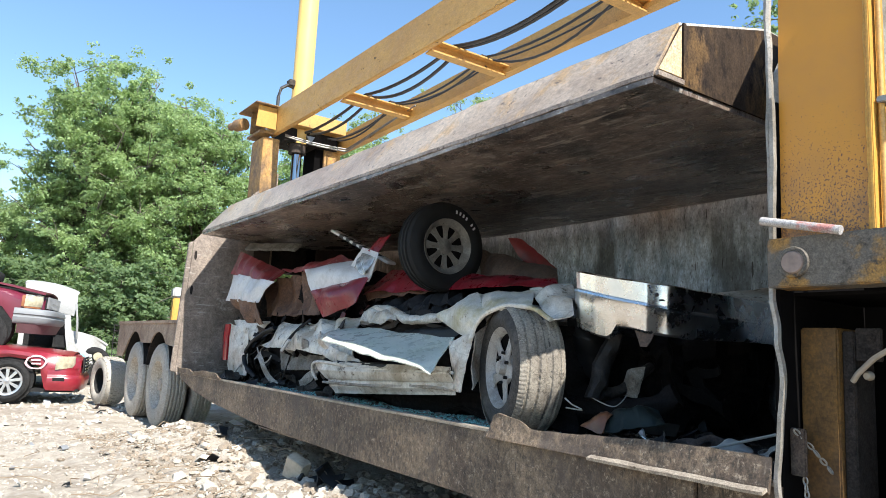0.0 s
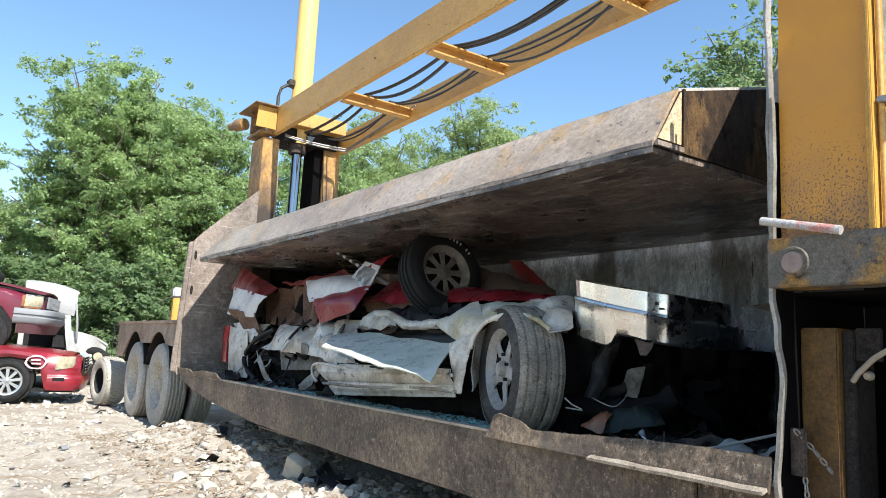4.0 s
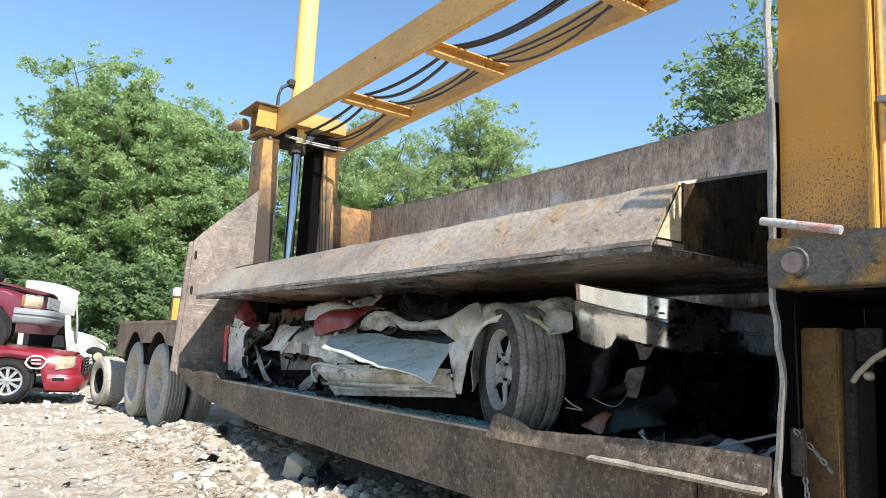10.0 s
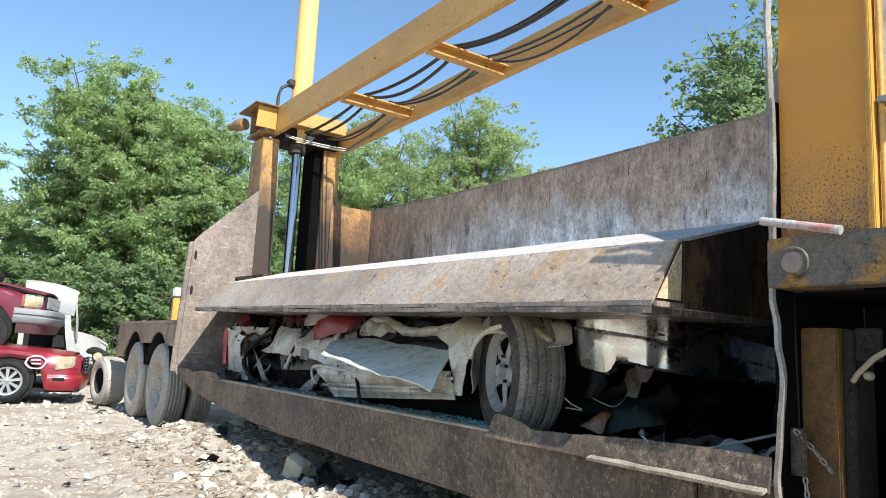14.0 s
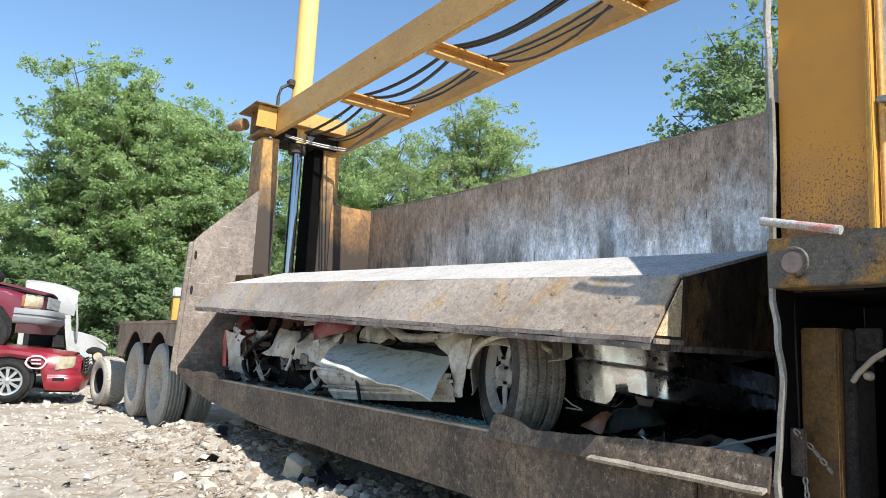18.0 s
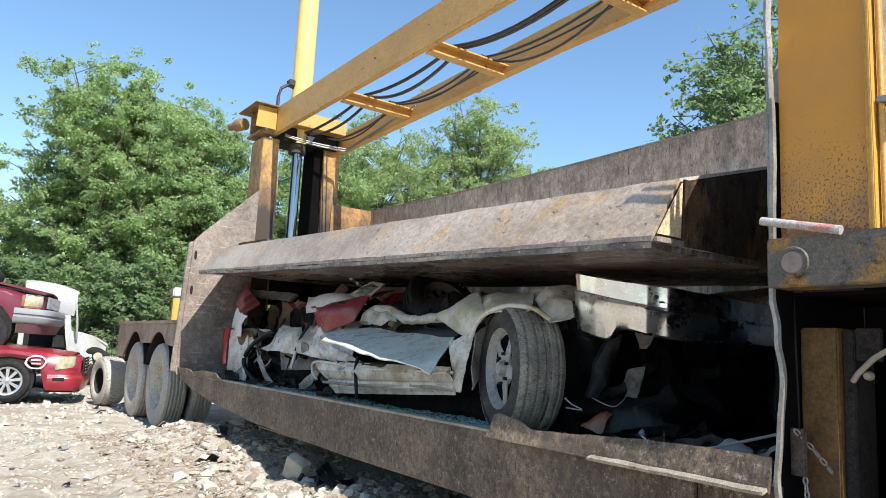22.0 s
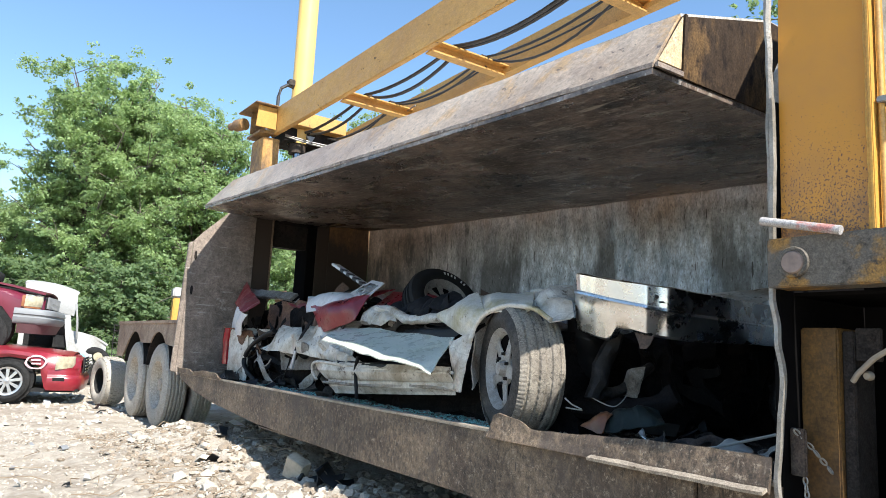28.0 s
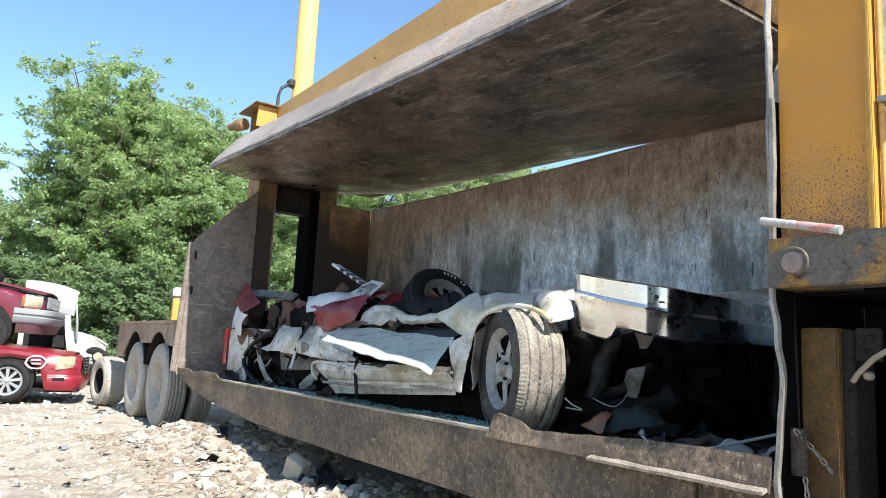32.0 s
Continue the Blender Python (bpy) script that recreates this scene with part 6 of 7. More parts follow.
fender_b = panel("front_wing", (-3.516, 0.48, 1.462), (-3.09, 0.56, 1.494), (-2.821, 0.3, 1.359), (-3.174, 0.26, 1.328), TRUCK_STAIN, pickup, (24, 16), (0.022, 5), 0.04, 0.006, 14, "", 0.0)
fender_c = panel("front_wing", (-3.146, 0.58, 1.491), (-2.826, 0.62, 1.501), (-2.633, 0.42, 1.343), (-2.681, 0.3, 1.295), TRUCK_WHITE, pickup, (20, 14), (0.022, 5), 0.05, 0.006, 15, "white front wing edge", 0.0)
fender_d = panel("front_wing", (-3.462, 0.24, 1.163), (-3.26, 0.26, 1.219), (-3.295, 0.24, 0.884), (-3.388, 0.22, 0.884), TRUCK_WHITE, pickup, (12, 22), (0.018, 6), 0.03, 0.006, 16, "", 0.0)
fender_e = panel("wing_flange", (-3.26, 0.26, 1.213), (-3.264, 0.36, 1.274), (-3.359, 0.4, 0.993), (-3.258, 0.26, 0.9), TRUCK_DIRT, pickup, (8, 16), (0.015, 7), 0.02, 0.006, 17, "", 0.0)
arch_edge = pipe("arch_edge", [(-3.263, 0.24, 1.179), (-3.23, 0.25, 1.267), (-3.129, 0.26, 1.34), (-2.971, 0.27, 1.369), (-2.81, 0.29, 1.358), (-2.669, 0.3, 1.295)], 0.014, TRUCK_STAIN, pickup, "")
seat_cloth = panel("seat_cover", (-5.279, 0.62, 1.437), (-4.071, 0.75, 1.554), (-3.709, 0.52, 1.432), (-4.955, 0.5, 1.345), BLACK_CLOTH, pickup, (40, 12), (0.03, 9), 0.03, 0.006, 18, "black seat fabric spilling out", 0.0)
seat_cloth2 = panel("seat_cover", (-4.784, 0.6, 1.425), (-3.99, 0.62, 1.499), (-3.877, 0.5, 1.356), (-4.49, 0.48, 1.314), BLACK_CLOTH, pickup, (30, 10), (0.025, 10), 0.03, 0.006, 19, "", 0.0)
# added filler masses, their dark colour standing in for shade between the sheets
cab_mass = lump("crushed_interior", (-7.2, 0.50, 0.72), (-2.75, 2.05, 1.27), DARK_JUNK, pickup, 0.10, 7, "dark filler mass for the crushed cab interior")
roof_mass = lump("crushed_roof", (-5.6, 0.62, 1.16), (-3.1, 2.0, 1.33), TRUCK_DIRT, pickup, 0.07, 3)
engine_mass = lump("crushed_engine", (-3.1, 1.0, 0.72), (-2.5, 2.1, 1.18), DARK_JUNK, pickup, 0.12, 5, "dark filler mass for the crushed engine bay")
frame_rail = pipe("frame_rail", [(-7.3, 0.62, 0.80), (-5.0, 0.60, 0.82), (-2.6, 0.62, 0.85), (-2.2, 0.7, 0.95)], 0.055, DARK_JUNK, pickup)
strut = pipe("strut", [(-2.511, 0.62, 1.245), (-2.556, 0.58, 1.097), (-2.581, 0.52, 0.908)], 0.045, DARK_GREASE, pickup, "oily black suspension strut")
strut2 = pipe("control_arm", [(-2.563, 0.55, 0.924), (-2.544, 0.7, 0.955), (-2.524, 0.9, 1.079)], 0.03, DARK_GREASE, pickup, "")
bracket = panel("bracket", (-2.544, 0.75, 1.059), (-2.473, 0.8, 1.078), (-2.49, 0.76, 0.916), (-2.561, 0.72, 0.925), TRUCK_DIRT, pickup, (10, 12), (0.02, 7), 0.03, 0.006, 20, "pale bent bracket", 0.0)
liner = panel("wheel_liner", (-2.798, 0.55, 1.331), (-2.648, 0.7, 1.279), (-2.702, 0.7, 0.974), (-2.827, 0.6, 1.087), BLACK_PLASTIC, pickup, (12, 14), (0.03, 5), 0.06, 0.006, 21, "", 0.0)
white_back = panel("bonnet_edge", (-2.724, 1.3, 1.519), (-2.305, 1.7, 1.555), (-2.19, 1.5, 1.453), (-2.279, 1.2, 1.416), TRUCK_WHITE, pickup, (16, 8), (0.03, 4), 0.04, 0.006, 22, "crumpled white bonnet edge", 0.0)
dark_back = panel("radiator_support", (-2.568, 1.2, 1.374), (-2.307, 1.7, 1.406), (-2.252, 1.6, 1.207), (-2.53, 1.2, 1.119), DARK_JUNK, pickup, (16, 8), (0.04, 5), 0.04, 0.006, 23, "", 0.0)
wire1 = pipe("wire", [(-2.554, 0.3, 0.909), (-2.487, 0.28, 0.885), (-2.401, 0.26, 0.866), (-2.545, 0.3, 0.864)], 0.0035, PALE_WIRE, pickup, "")
wire2 = pipe("wire", [(-2.594, 0.5, 0.921), (-2.424, 0.5, 0.879), (-2.422, 0.6, 0.935)], 0.003, PALE_WIRE, pickup, "")

# a broken lamp and plastic scraps on the bed floor
lamp_piece = thing("broken_lamp", "broken amber and grey headlamp lying on the bed floor", "broken lamp", pose(0, 0, 0))
lamp_a = panel("amber_lens", (-2.444, 0.3, 0.786), (-2.398, 0.38, 0.861), (-2.303, 0.36, 0.852), (-2.291, 0.28, 0.77), AMBER_DULL, lamp_piece, (10, 8), (0.01, 9), 0.03, 0.006, 24, "dull amber lens", 0.0)
lamp_b = panel("housing", (-2.434, 0.42, 0.846), (-2.169, 0.52, 0.882), (-2.051, 0.42, 0.835), (-2.295, 0.3, 0.774), LAMP_GREY, lamp_piece, (18, 10), (0.015, 8), 0.05, 0.006, 25, "grey lamp housing", 0.0)
lamp_c = panel("housing", (-2.37, 0.5, 0.844), (-2.242, 0.55, 0.875), (-2.201, 0.5, 0.835), (-2.309, 0.45, 0.806), BLACK_PLASTIC, lamp_piece, (10, 6), (0.01, 8), 0.02, 0.006, 26, "", 0.0)

# the red and white car pressed on top of it
redcar = thing("crushed_red_car", "crushed red and white car on top of the pile", "crushed car", pose(0, 0, 0))
red_left = panel("rear_quarter", (-7.855, 0.42, 2.118), (-6.689, 0.5, 1.814), (-6.632, 0.34, 1.694), (-7.83, 0.34, 1.844), RED_DULL, redcar, (16, 10), (0.03, 5), 0.03, 0.006, 31, "torn red rear quarter", 0.0)
white_left = panel("rear_quarter", (-7.78, 0.335, 1.853), (-6.564, 0.335, 1.701), (-6.859, 0.3, 1.498), (-7.856, 0.3, 1.551), STRIPE_WHITE, redcar, (16, 12), (0.025, 5), 0.03, 0.006, 32, "white stripe of the rear quarter", 0.0)
rust_left = panel("rear_quarter", (-7.825, 0.3, 1.575), (-6.846, 0.3, 1.509), (-6.74, 0.36, 1.299), (-7.148, 0.4, 1.269), RUST_INNER, redcar, (12, 10), (0.03, 5), 0.03, 0.006, 33, "", 0.0)
rust_hollow = panel("trunk_inner", (-7.201, 0.5, 1.738), (-6.224, 0.62, 1.809), (-5.749, 0.46, 1.371), (-6.963, 0.44, 1.374), RUST_INNER, redcar, (20, 16), (0.04, 4), -0.1, 0.006, 34, "rusty inside of the crushed boot", 0.0)
red_top = panel("rear_wing", (-6.811, 0.52, 1.824), (-5.634, 0.58, 1.907), (-5.143, 0.52, 1.775), (-5.832, 0.44, 1.754), RED_DULL, redcar, (18, 10), (0.02, 5), 0.03, 0.006, 35, "dull red wing top", 0.0)
white_mid = panel("rear_wing", (-6.08, 0.44, 1.79), (-5.16, 0.5, 1.812), (-4.735, 0.38, 1.635), (-5.675, 0.34, 1.556), STRIPE_WHITE, redcar, (18, 12), (0.010, 3.5), 0.07, 0.006, 36, "white stripe across the wing", 0.0)
red_mid = panel("rear_wing", (-5.677, 0.34, 1.566), (-4.763, 0.38, 1.645), (-4.804, 0.32, 1.442), (-5.374, 0.32, 1.337), RED_BRIGHT, redcar, (18, 12), (0.010, 3.5), 0.08, 0.006, 37, "bright red wing with chipped edge", 0.0)
lamp_frame = panel("lamp_frame", (-5.033, 0.46, 1.908), (-4.718, 0.44, 1.832), (-4.757, 0.38, 1.601), (-5.165, 0.42, 1.728), STRIPE_WHITE, redcar, (8, 8), (0.008, 6), 0.0, 0.006, 38, "white lamp frame", 0.0)
lamp_clear = panel("lamp_glass", (-4.99, 0.44, 1.856), (-4.748, 0.42, 1.797), (-4.799, 0.37, 1.655), (-5.051, 0.4, 1.737), LAMP_CLEAR, redcar, (10, 10), (0.008, 12), 0.02, 0.006, 39, "clear broken tail lamp", 0.0)
red_pillar = panel("pillar", (-4.874, 0.52, 1.983), (-4.734, 0.54, 1.989), (-4.787, 0.46, 1.832), (-4.899, 0.44, 1.861), RED_BRIGHT, redcar, (6, 8), (0.012, 6), 0.02, 0.006, 40, "red pillar stump", 0.0)
red_long = panel("side_panel", (-4.877, 0.66, 1.735), (-3.256, 0.9, 1.59), (-3.048, 0.7, 1.532), (-5.074, 0.5, 1.538), RED_BRIGHT, redcar, (36, 8), (0.02, 5), 0.03, 0.006, 41, "long torn red side panel", 0.0)
rust_long = panel("side_panel", (-5.268, 0.6, 1.625), (-4.179, 0.75, 1.608), (-4.035, 0.65, 1.543), (-4.974, 0.5, 1.489), RUST_INNER, redcar, (24, 6), (0.02, 5), 0.02, 0.006, 42, "", 0.0)
brown_back = panel("door_inner", (-4.212, 1.0, 1.892), (-3.465, 1.1, 1.69), (-3.358, 1.0, 1.583), (-4.038, 0.9, 1.624), RUST_DARK, redcar, (18, 8), (0.03, 4), 0.03, 0.006, 43, "dark rusty door shell", 0.0)
red_back = panel("fin", (-4.216, 1.3, 2.011), (-4.049, 1.3, 1.985), (-3.672, 1.3, 1.733), (-3.917, 1.25, 1.736), RED_DULL, redcar, (10, 8), (0.02, 4), 0.02, 0.006, 44, "red door corner", 0.0)
grey_beam = panel("roof_bar", (-8.05, 0.62, 2.235), (-7.02, 0.80, 2.155), (-7.02, 0.72, 2.085), (-8.05, 0.56, 2.155), PRIMER_GREY, redcar, (20, 4), (0.010, 5), 0.0, 0.03, 47, "grey bent roof rail")
slat = part("trim_slat", box(-0.46, 0.46, -0.045, 0.045, -0.012, 0.012), STRIPE_WHITE, redcar, "white trim slat with black scuffs", False, 0.005)
slat_marks = part("slat_scuff", join(*[box(-0.30 + 0.11 * k, -0.24 + 0.11 * k, -0.047, 0.02, -0.014, 0.013) for k in range(6)]), BLACK_PLASTIC, slat)
# dark fillers again, for the shaded gaps of the upper car
red_mass = lump("crushed_body", (-7.75, 0.66, 1.30), (-4.5, 2.0, 1.72), DARK_JUNK, redcar, 0.12, 6, "dark filler mass inside the crushed red car")
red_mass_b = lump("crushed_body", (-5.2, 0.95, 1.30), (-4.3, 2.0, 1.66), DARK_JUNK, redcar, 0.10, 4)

# black straps
strap_a = pipe("strap", [(-5.655, 0.34, 1.322), (-5.763, 0.28, 1.241), (-5.87, 0.25, 1.151), (-5.977, 0.24, 1.06)], 0.012, BLACK_CLOTH, pickup, "black rubber strap")
strap_tip = pipe("strap_tip", [(-5.856, 0.245, 1.141), (-5.975, 0.235, 1.05)], 0.015, STRIPE_WHITE, strap_a, "")

# tail lamp, bumper and wheels
tail = part("tail_lamp", rough_up(grid(lambda u, v: (0.25 * u - 0.03 * math.sin(3 * v), -0.02 * math.sin(math.pi * u), 0.38 * v), 8, 14, 0.05), 0.008, 8), TAIL_RED, pickup, "red tail lamp lens", True)
tail.matrix_basis = pose(-7.80, 0.31, 0.905, 0, 0, -8)


BUMPER_AT = Vector((-2.41, 0.47, 1.377))
# plan of the bumper: the wrapped end along the bed, then across the nose: (x, y, top, crease, bottom)
BUMPER_LINE = ((-2.673, 0.471, 1.569, 1.461, 1.269), (-2.625, 0.454, 1.561, 1.452, 1.252), (-2.518, 0.447, 1.54, 1.429, 1.224), (-2.449, 0.45, 1.527, 1.414, 1.211), (-2.414, 0.452, 1.52, 1.407, 1.226), (-2.385, 0.455, 1.515, 1.401, 1.269), (-2.315, 0.466, 1.503, 1.387, 1.262), (-2.23, 0.498, 1.491, 1.371, 1.241), (-2.155, 0.578, 1.479, 1.356, 1.23), (-2.107, 0.716, 1.469, 1.34, 1.222), (-2.086, 0.951, 1.461, 1.333, 1.228), (-2.086, 1.271, 1.452, 1.328, 1.233), (-2.091, 1.645, 1.446, 1.322, 1.233), (-2.123, 2.018, 1.441, 1.318, 1.233))


def bumper_row(u):
    t = u * (len(BUMPER_LINE) - 1)
    i = min(int(t), len(BUMPER_LINE) - 2)
    f = t - i
    return [a * (1 - f) + b * f for a, b in zip(BUMPER_LINE[i], BUMPER_LINE[i + 1])]


def bumper_shape(n=130):
    """A stepped chrome bumper: leaning upper band, a rib, a deep lower face with a cut-out, the end wrapped round."""
    rings = []
    for i in range(n + 1):
        u = i / n
        x, y, top, crease, low = bumper_row(u)
        xa, ya = bumper_row(max(u - 0.03, 0))[:2]
        xb, yb = bumper_row(min(u + 0.03, 1))[:2]
        d = Vector((xb - xa, yb - ya, 0)).normalized()
        inn = Vector((-d.y, d.x, 0))
        lip = 0.012 * max(0.0, 1 - u / 0.012)
        pts = []
        for inset, z in ((0.060, top - 0.014), (0.018, top - 0.002), (0.001, top - 0.010), (0.009, crease + 0.016), (-0.004, crease + 0.010), (-0.007, crease), (0.000, crease - 0.010), (0.002, crease - 0.05),
                         (0.010, low + 0.05 if low + 0.05 < crease - 0.06 else crease - 0.07), (0.018, low + 0.010), (0.030, low), (0.055, low + 0.004)):
            q = Vector((x, y, z)) + inn * (inset + lip)
            q += inn * (0.011 * noise.noise(Vector((x * 5, y * 3, z * 4))) + 0.004 * noise.noise(Vector((x * 14, y * 11, z * 16))))
            q += inn * 0.020 * min(1.0, max(0.0, (u - 0.42) * 5)) * noise.noise(Vector((x * 9 + 2, y * 6, z * 7)))
            pts.append(q - BUMPER_AT)
        back = [q + inn * 0.010 + Vector((0, 0, -0.001)) for q in pts[::-1]]
        rings.append([tuple(q) for q in pts + back])
    return rings_mesh(rings)


bumper = part("bumper", bumper_shape(), BUMPER_CHROME, pickup, "scuffed stepped chrome bumper", True)
bumper.matrix_basis = pose(*BUMPER_AT)
for u in (0.055, 0.15, 0.26, 0.43, 0.60, 0.66, 0.73):
    x, y, top, crease, low = bumper_row(u)
    xb, yb = bumper_row(u + 0.02)[:2]
    d = Vector((xb - x, yb - y, 0)).normalized()
    q = Vector((x, y, crease + 0.042)) + Vector((-d.y, d.x, 0)) * 0.012 - BUMPER_AT
    o = part("slot", box(-0.022, 0.022, -0.0015, 0.006, -0.005, 0.005), BLACK_PLASTIC, bumper)
    o.matrix_basis = pose(*q, -7, 0, math.degrees(math.atan2(d.y, d.x)))
o = part("bolt", moved(lathe([(0.0, 0.0), (0.009, 0.0), (0.009, 0.006), (0.0, 0.008)], 10), pose(0, 0, 0, 0, 0, 180)), DARK_GREASE, bumper, "", True)
o.matrix_basis = pose(*(Vector((-2.193, 0.535, 1.425)) - BUMPER_AT), 0, 0, 35)
part("bumper_bracket", rough_up(moved(prism([(-0.06, 0.05), (0.06, 0.04), (0.03, -0.03), (0.01, -0.055), (-0.02, -0.055), (-0.03, -0.02)], "y", -0.008, 0.008), pose(*(Vector((-2.262, 0.535, 1.233)) - BUMPER_AT), 0, 0, 25)), 0.004, 9, 2), RUST_DARK, bumper)
part("bumper_bracket", rough_up(moved(box(-0.30, -0.06, -0.2, 0.2, -0.12, 0.06), pose(*(Vector((-2.12, 1.43, 1.377)) - BUMPER_AT))), 0.03, 6, 2), DARK_JUNK, bumper)


def treaded_wheel(parent, at, r, w, spokes, rim_r, label):
    """A road wheel with a ribbed tread; its outer face looks along -y."""
    wh = part("wheel", lathe(grooved_profile(r - 0.006, w, rim_r, 4), 64, True), TREAD, parent, label, True)
    wh.matrix_basis = at
    # worn tread: plain ribs between narrow grooves, one of them wide, with shallow sipes at the shoulders
    def tread(u, v):
        a = 2 * math.pi * u
        y = (v - 0.5) * w * 0.90
        wav = 0.0015 * math.sin(2 * math.pi * 66 * u)
        h = 0.0
        for g, half in ((-0.30, 0.005), (-0.10, 0.005), (0.11, 0.016), (0.31, 0.005)):
            h = min(h, -0.010 * max(0.0, min(1.0, (half + 0.004 - abs(y - g * w + wav)) / 0.004)))
        sipe = abs(((u * 99 + 0.9 * v) % 1) - 0.5)
        h -= (0.0030 if abs(v - 0.5) > 0.37 else 0.0004) * max(0.0, 1 - sipe / 0.26)
        h += 0.004 * noise.noise(Vector((math.cos(a) * 3, v * 3, math.sin(a) * 3)))
        q = (r + 0.004 + h) - 0.020 * max(0.0, abs(v - 0.5) * 2 - 0.72) ** 1.3 / 0.28 ** 1.3
        return (q * math.sin(a), y, q * math.cos(a))
    part("tread", grid(tread, 396, 60, 0.004), TREAD_DUST, wh, "worn muddy tread", True)
    h = w / 2
    part("rim", lathe([(rim_r * 0.91, -h * 0.60), (rim_r * 0.97, -h * 0.78), (rim_r * 1.03, -h * 0.86), (rim_r * 1.04, -h * 0.80), (rim_r * 0.98, -h * 0.55), (rim_r * 0.9, h * 0.6), (rim_r * 0.86, h * 0.6), (rim_r * 0.88, -h * 0.5)], 44, True), STEEL_WHEEL, wh, "", True)
    # black disc close behind the spokes paints the wheel's openings as shaded
    part("wheel_shade_disc", lathe([(0.0, -h * 0.50), (rim_r * 0.90, -h * 0.50), (rim_r * 0.90, -h * 0.44), (0.0, -h * 0.44)], 32), SHADE_BLACK, wh)
    for k in range(spokes):
        a = 360 * (k + 0.4) / spokes
        sp = rim_r * 0.98
        part("spoke", moved(prism([(0.045, sp * 0.3), (0.034, sp * 0.50), (0.028, sp * 0.68), (0.030, sp * 0.80), (0.052, sp * 0.93), (-0.052, sp * 0.93), (-0.030, sp * 0.80), (-0.028, sp * 0.68), (-0.034, sp * 0.50), (-0.045, sp * 0.3)], "y", -h * 0.62, -h * 0.56), pose(0, 0, 0, 0, a, 0)), STEEL_WHEEL, wh, "", False, 0.003)
    part("hub", lathe([(0.0, -h * 0.92), (0.035, -h * 0.90), (0.042, -h * 0.55), (rim_r * 0.24, -h * 0.66), (rim_r * 0.42, -h * 0.63), (rim_r * 0.44, -h * 0.40), (0.0, -h * 0.40)], 30), STEEL_WHEEL, wh, "", True)
    part("hub_cap", lathe([(0.0, -h * 0.84), (0.026, -h * 0.82), (0.030, -h * 0.67), (0.0, -h * 0.66)], 18), DARK_GREASE, wh, "", True)
    for k in range(6):
        a = radians(60 * k + 20)
        part("lug_nut", moved(lathe([(0.0, -0.018), (0.009, -0.018), (0.011, 0.0), (0.0, 0.0)], 6), pose(rim_r * 0.33 * math.cos(a), -h * 0.66, rim_r * 0.38 * math.sin(a))), DARK_GREASE, wh)
    return wh


front_wheel = treaded_wheel(pickup, pose(-3.015, 0.40, 1.035, 0, 0, -20), 0.352, 0.28, 5, 0.215, "dirty pickup wheel with chunky tread")


SOOTY_RUBBER = plain("sooty_rubber", (0.011, 0.011, 0.011), 0.75, 0, 0.3, 8, 0.1, 0.25)


def spare_wheel(parent, at, r, w, label):
    wh = part("wheel", lathe(grooved_profile(r, w, r * 0.60, 3), 48, True), SOOTY_RUBBER, parent, label, True)
    wh.matrix_basis = at
    R, h = r * 0.60, w / 2
    part("rim", lathe([(R * 0.80, -h * 0.45), (R * 0.95, -h * 0.70), (R * 1.03, -h * 0.88), (R * 1.05, -h * 0.80), (R * 0.98, -h * 0.5), (R * 0.9, h * 0.6), (R * 0.78, h * 0.6)], 40, True), DULL_RIM, wh, "", True)
    # same black disc, so the slots look deep and unlit
    part("wheel_shade_disc", lathe([(0.0, -h * 0.38), (R * 0.84, -h * 0.38), (R * 0.84, -h * 0.30), (0.0, -h * 0.30)], 32), SHADE_BLACK, wh)
    for k in range(8):
        part("spoke", moved(prism([(0.018, R * 0.25), (0.022, R * 0.6), (0.034, R * 0.88), (-0.034, R * 0.88), (-0.022, R * 0.6), (-0.018, R * 0.25)], "y", -h * 0.50, -h * 0.43), pose(0, 0, 0, 0, 45 * k, 0)), DULL_RIM, wh, "", False, 0.003)
    part("hub", lathe([(0.0, -h * 0.62), (R * 0.20, -h * 0.60), (R * 0.34, -h * 0.44), (R * 0.34, -h * 0.2), (0.0, -h * 0.2)], 20), DULL_RIM, wh, "", True)
    for k in range(7):
        if k == 2:
            continue
        a = radians(36 + 7.0 * k)
        o = part("sidewall_mark", box(-0.007, 0.007, -0.002, 0.002, -0.012, 0.012), STRIPE_WHITE, wh)
        o.matrix_basis = pose(r * 0.80 * math.cos(a), -h * 0.985, r * 0.80 * math.sin(a), 0, 90 - math.degrees(a), 0)
    return wh


upper_wheel = spare_wheel(redcar, pose(-4.09, 0.575, 1.835, 0, 0, 88), 0.315, 0.21, "black tyre on a pale slotted wheel")
back_wheel = spare_wheel(redcar, pose(-6.9, 1.25, 1.66, -70, 0, 10), 0.315, 0.21, "black tyre lying on its side")
slat.matrix_basis = pose(-5.35, 0.62, 1.965, 0, 22, 8)
strap_b = part("strap", rough_up(tube([(0.0, 0.0, 0.0), (0.02, -0.02, -0.09), (0.07, -0.035, -0.18), (0.13, -0.05, -0.275)], 0.013, 8), 0.004, 20, 1), BLACK_CLOTH, pickup, "black rubber strap", True)
strap_b.matrix_basis = pose(-4.55, 0.22, 1.04)

# torn strips and crumpled bits hanging out of the crushed bodies
trng = random.Random(41)


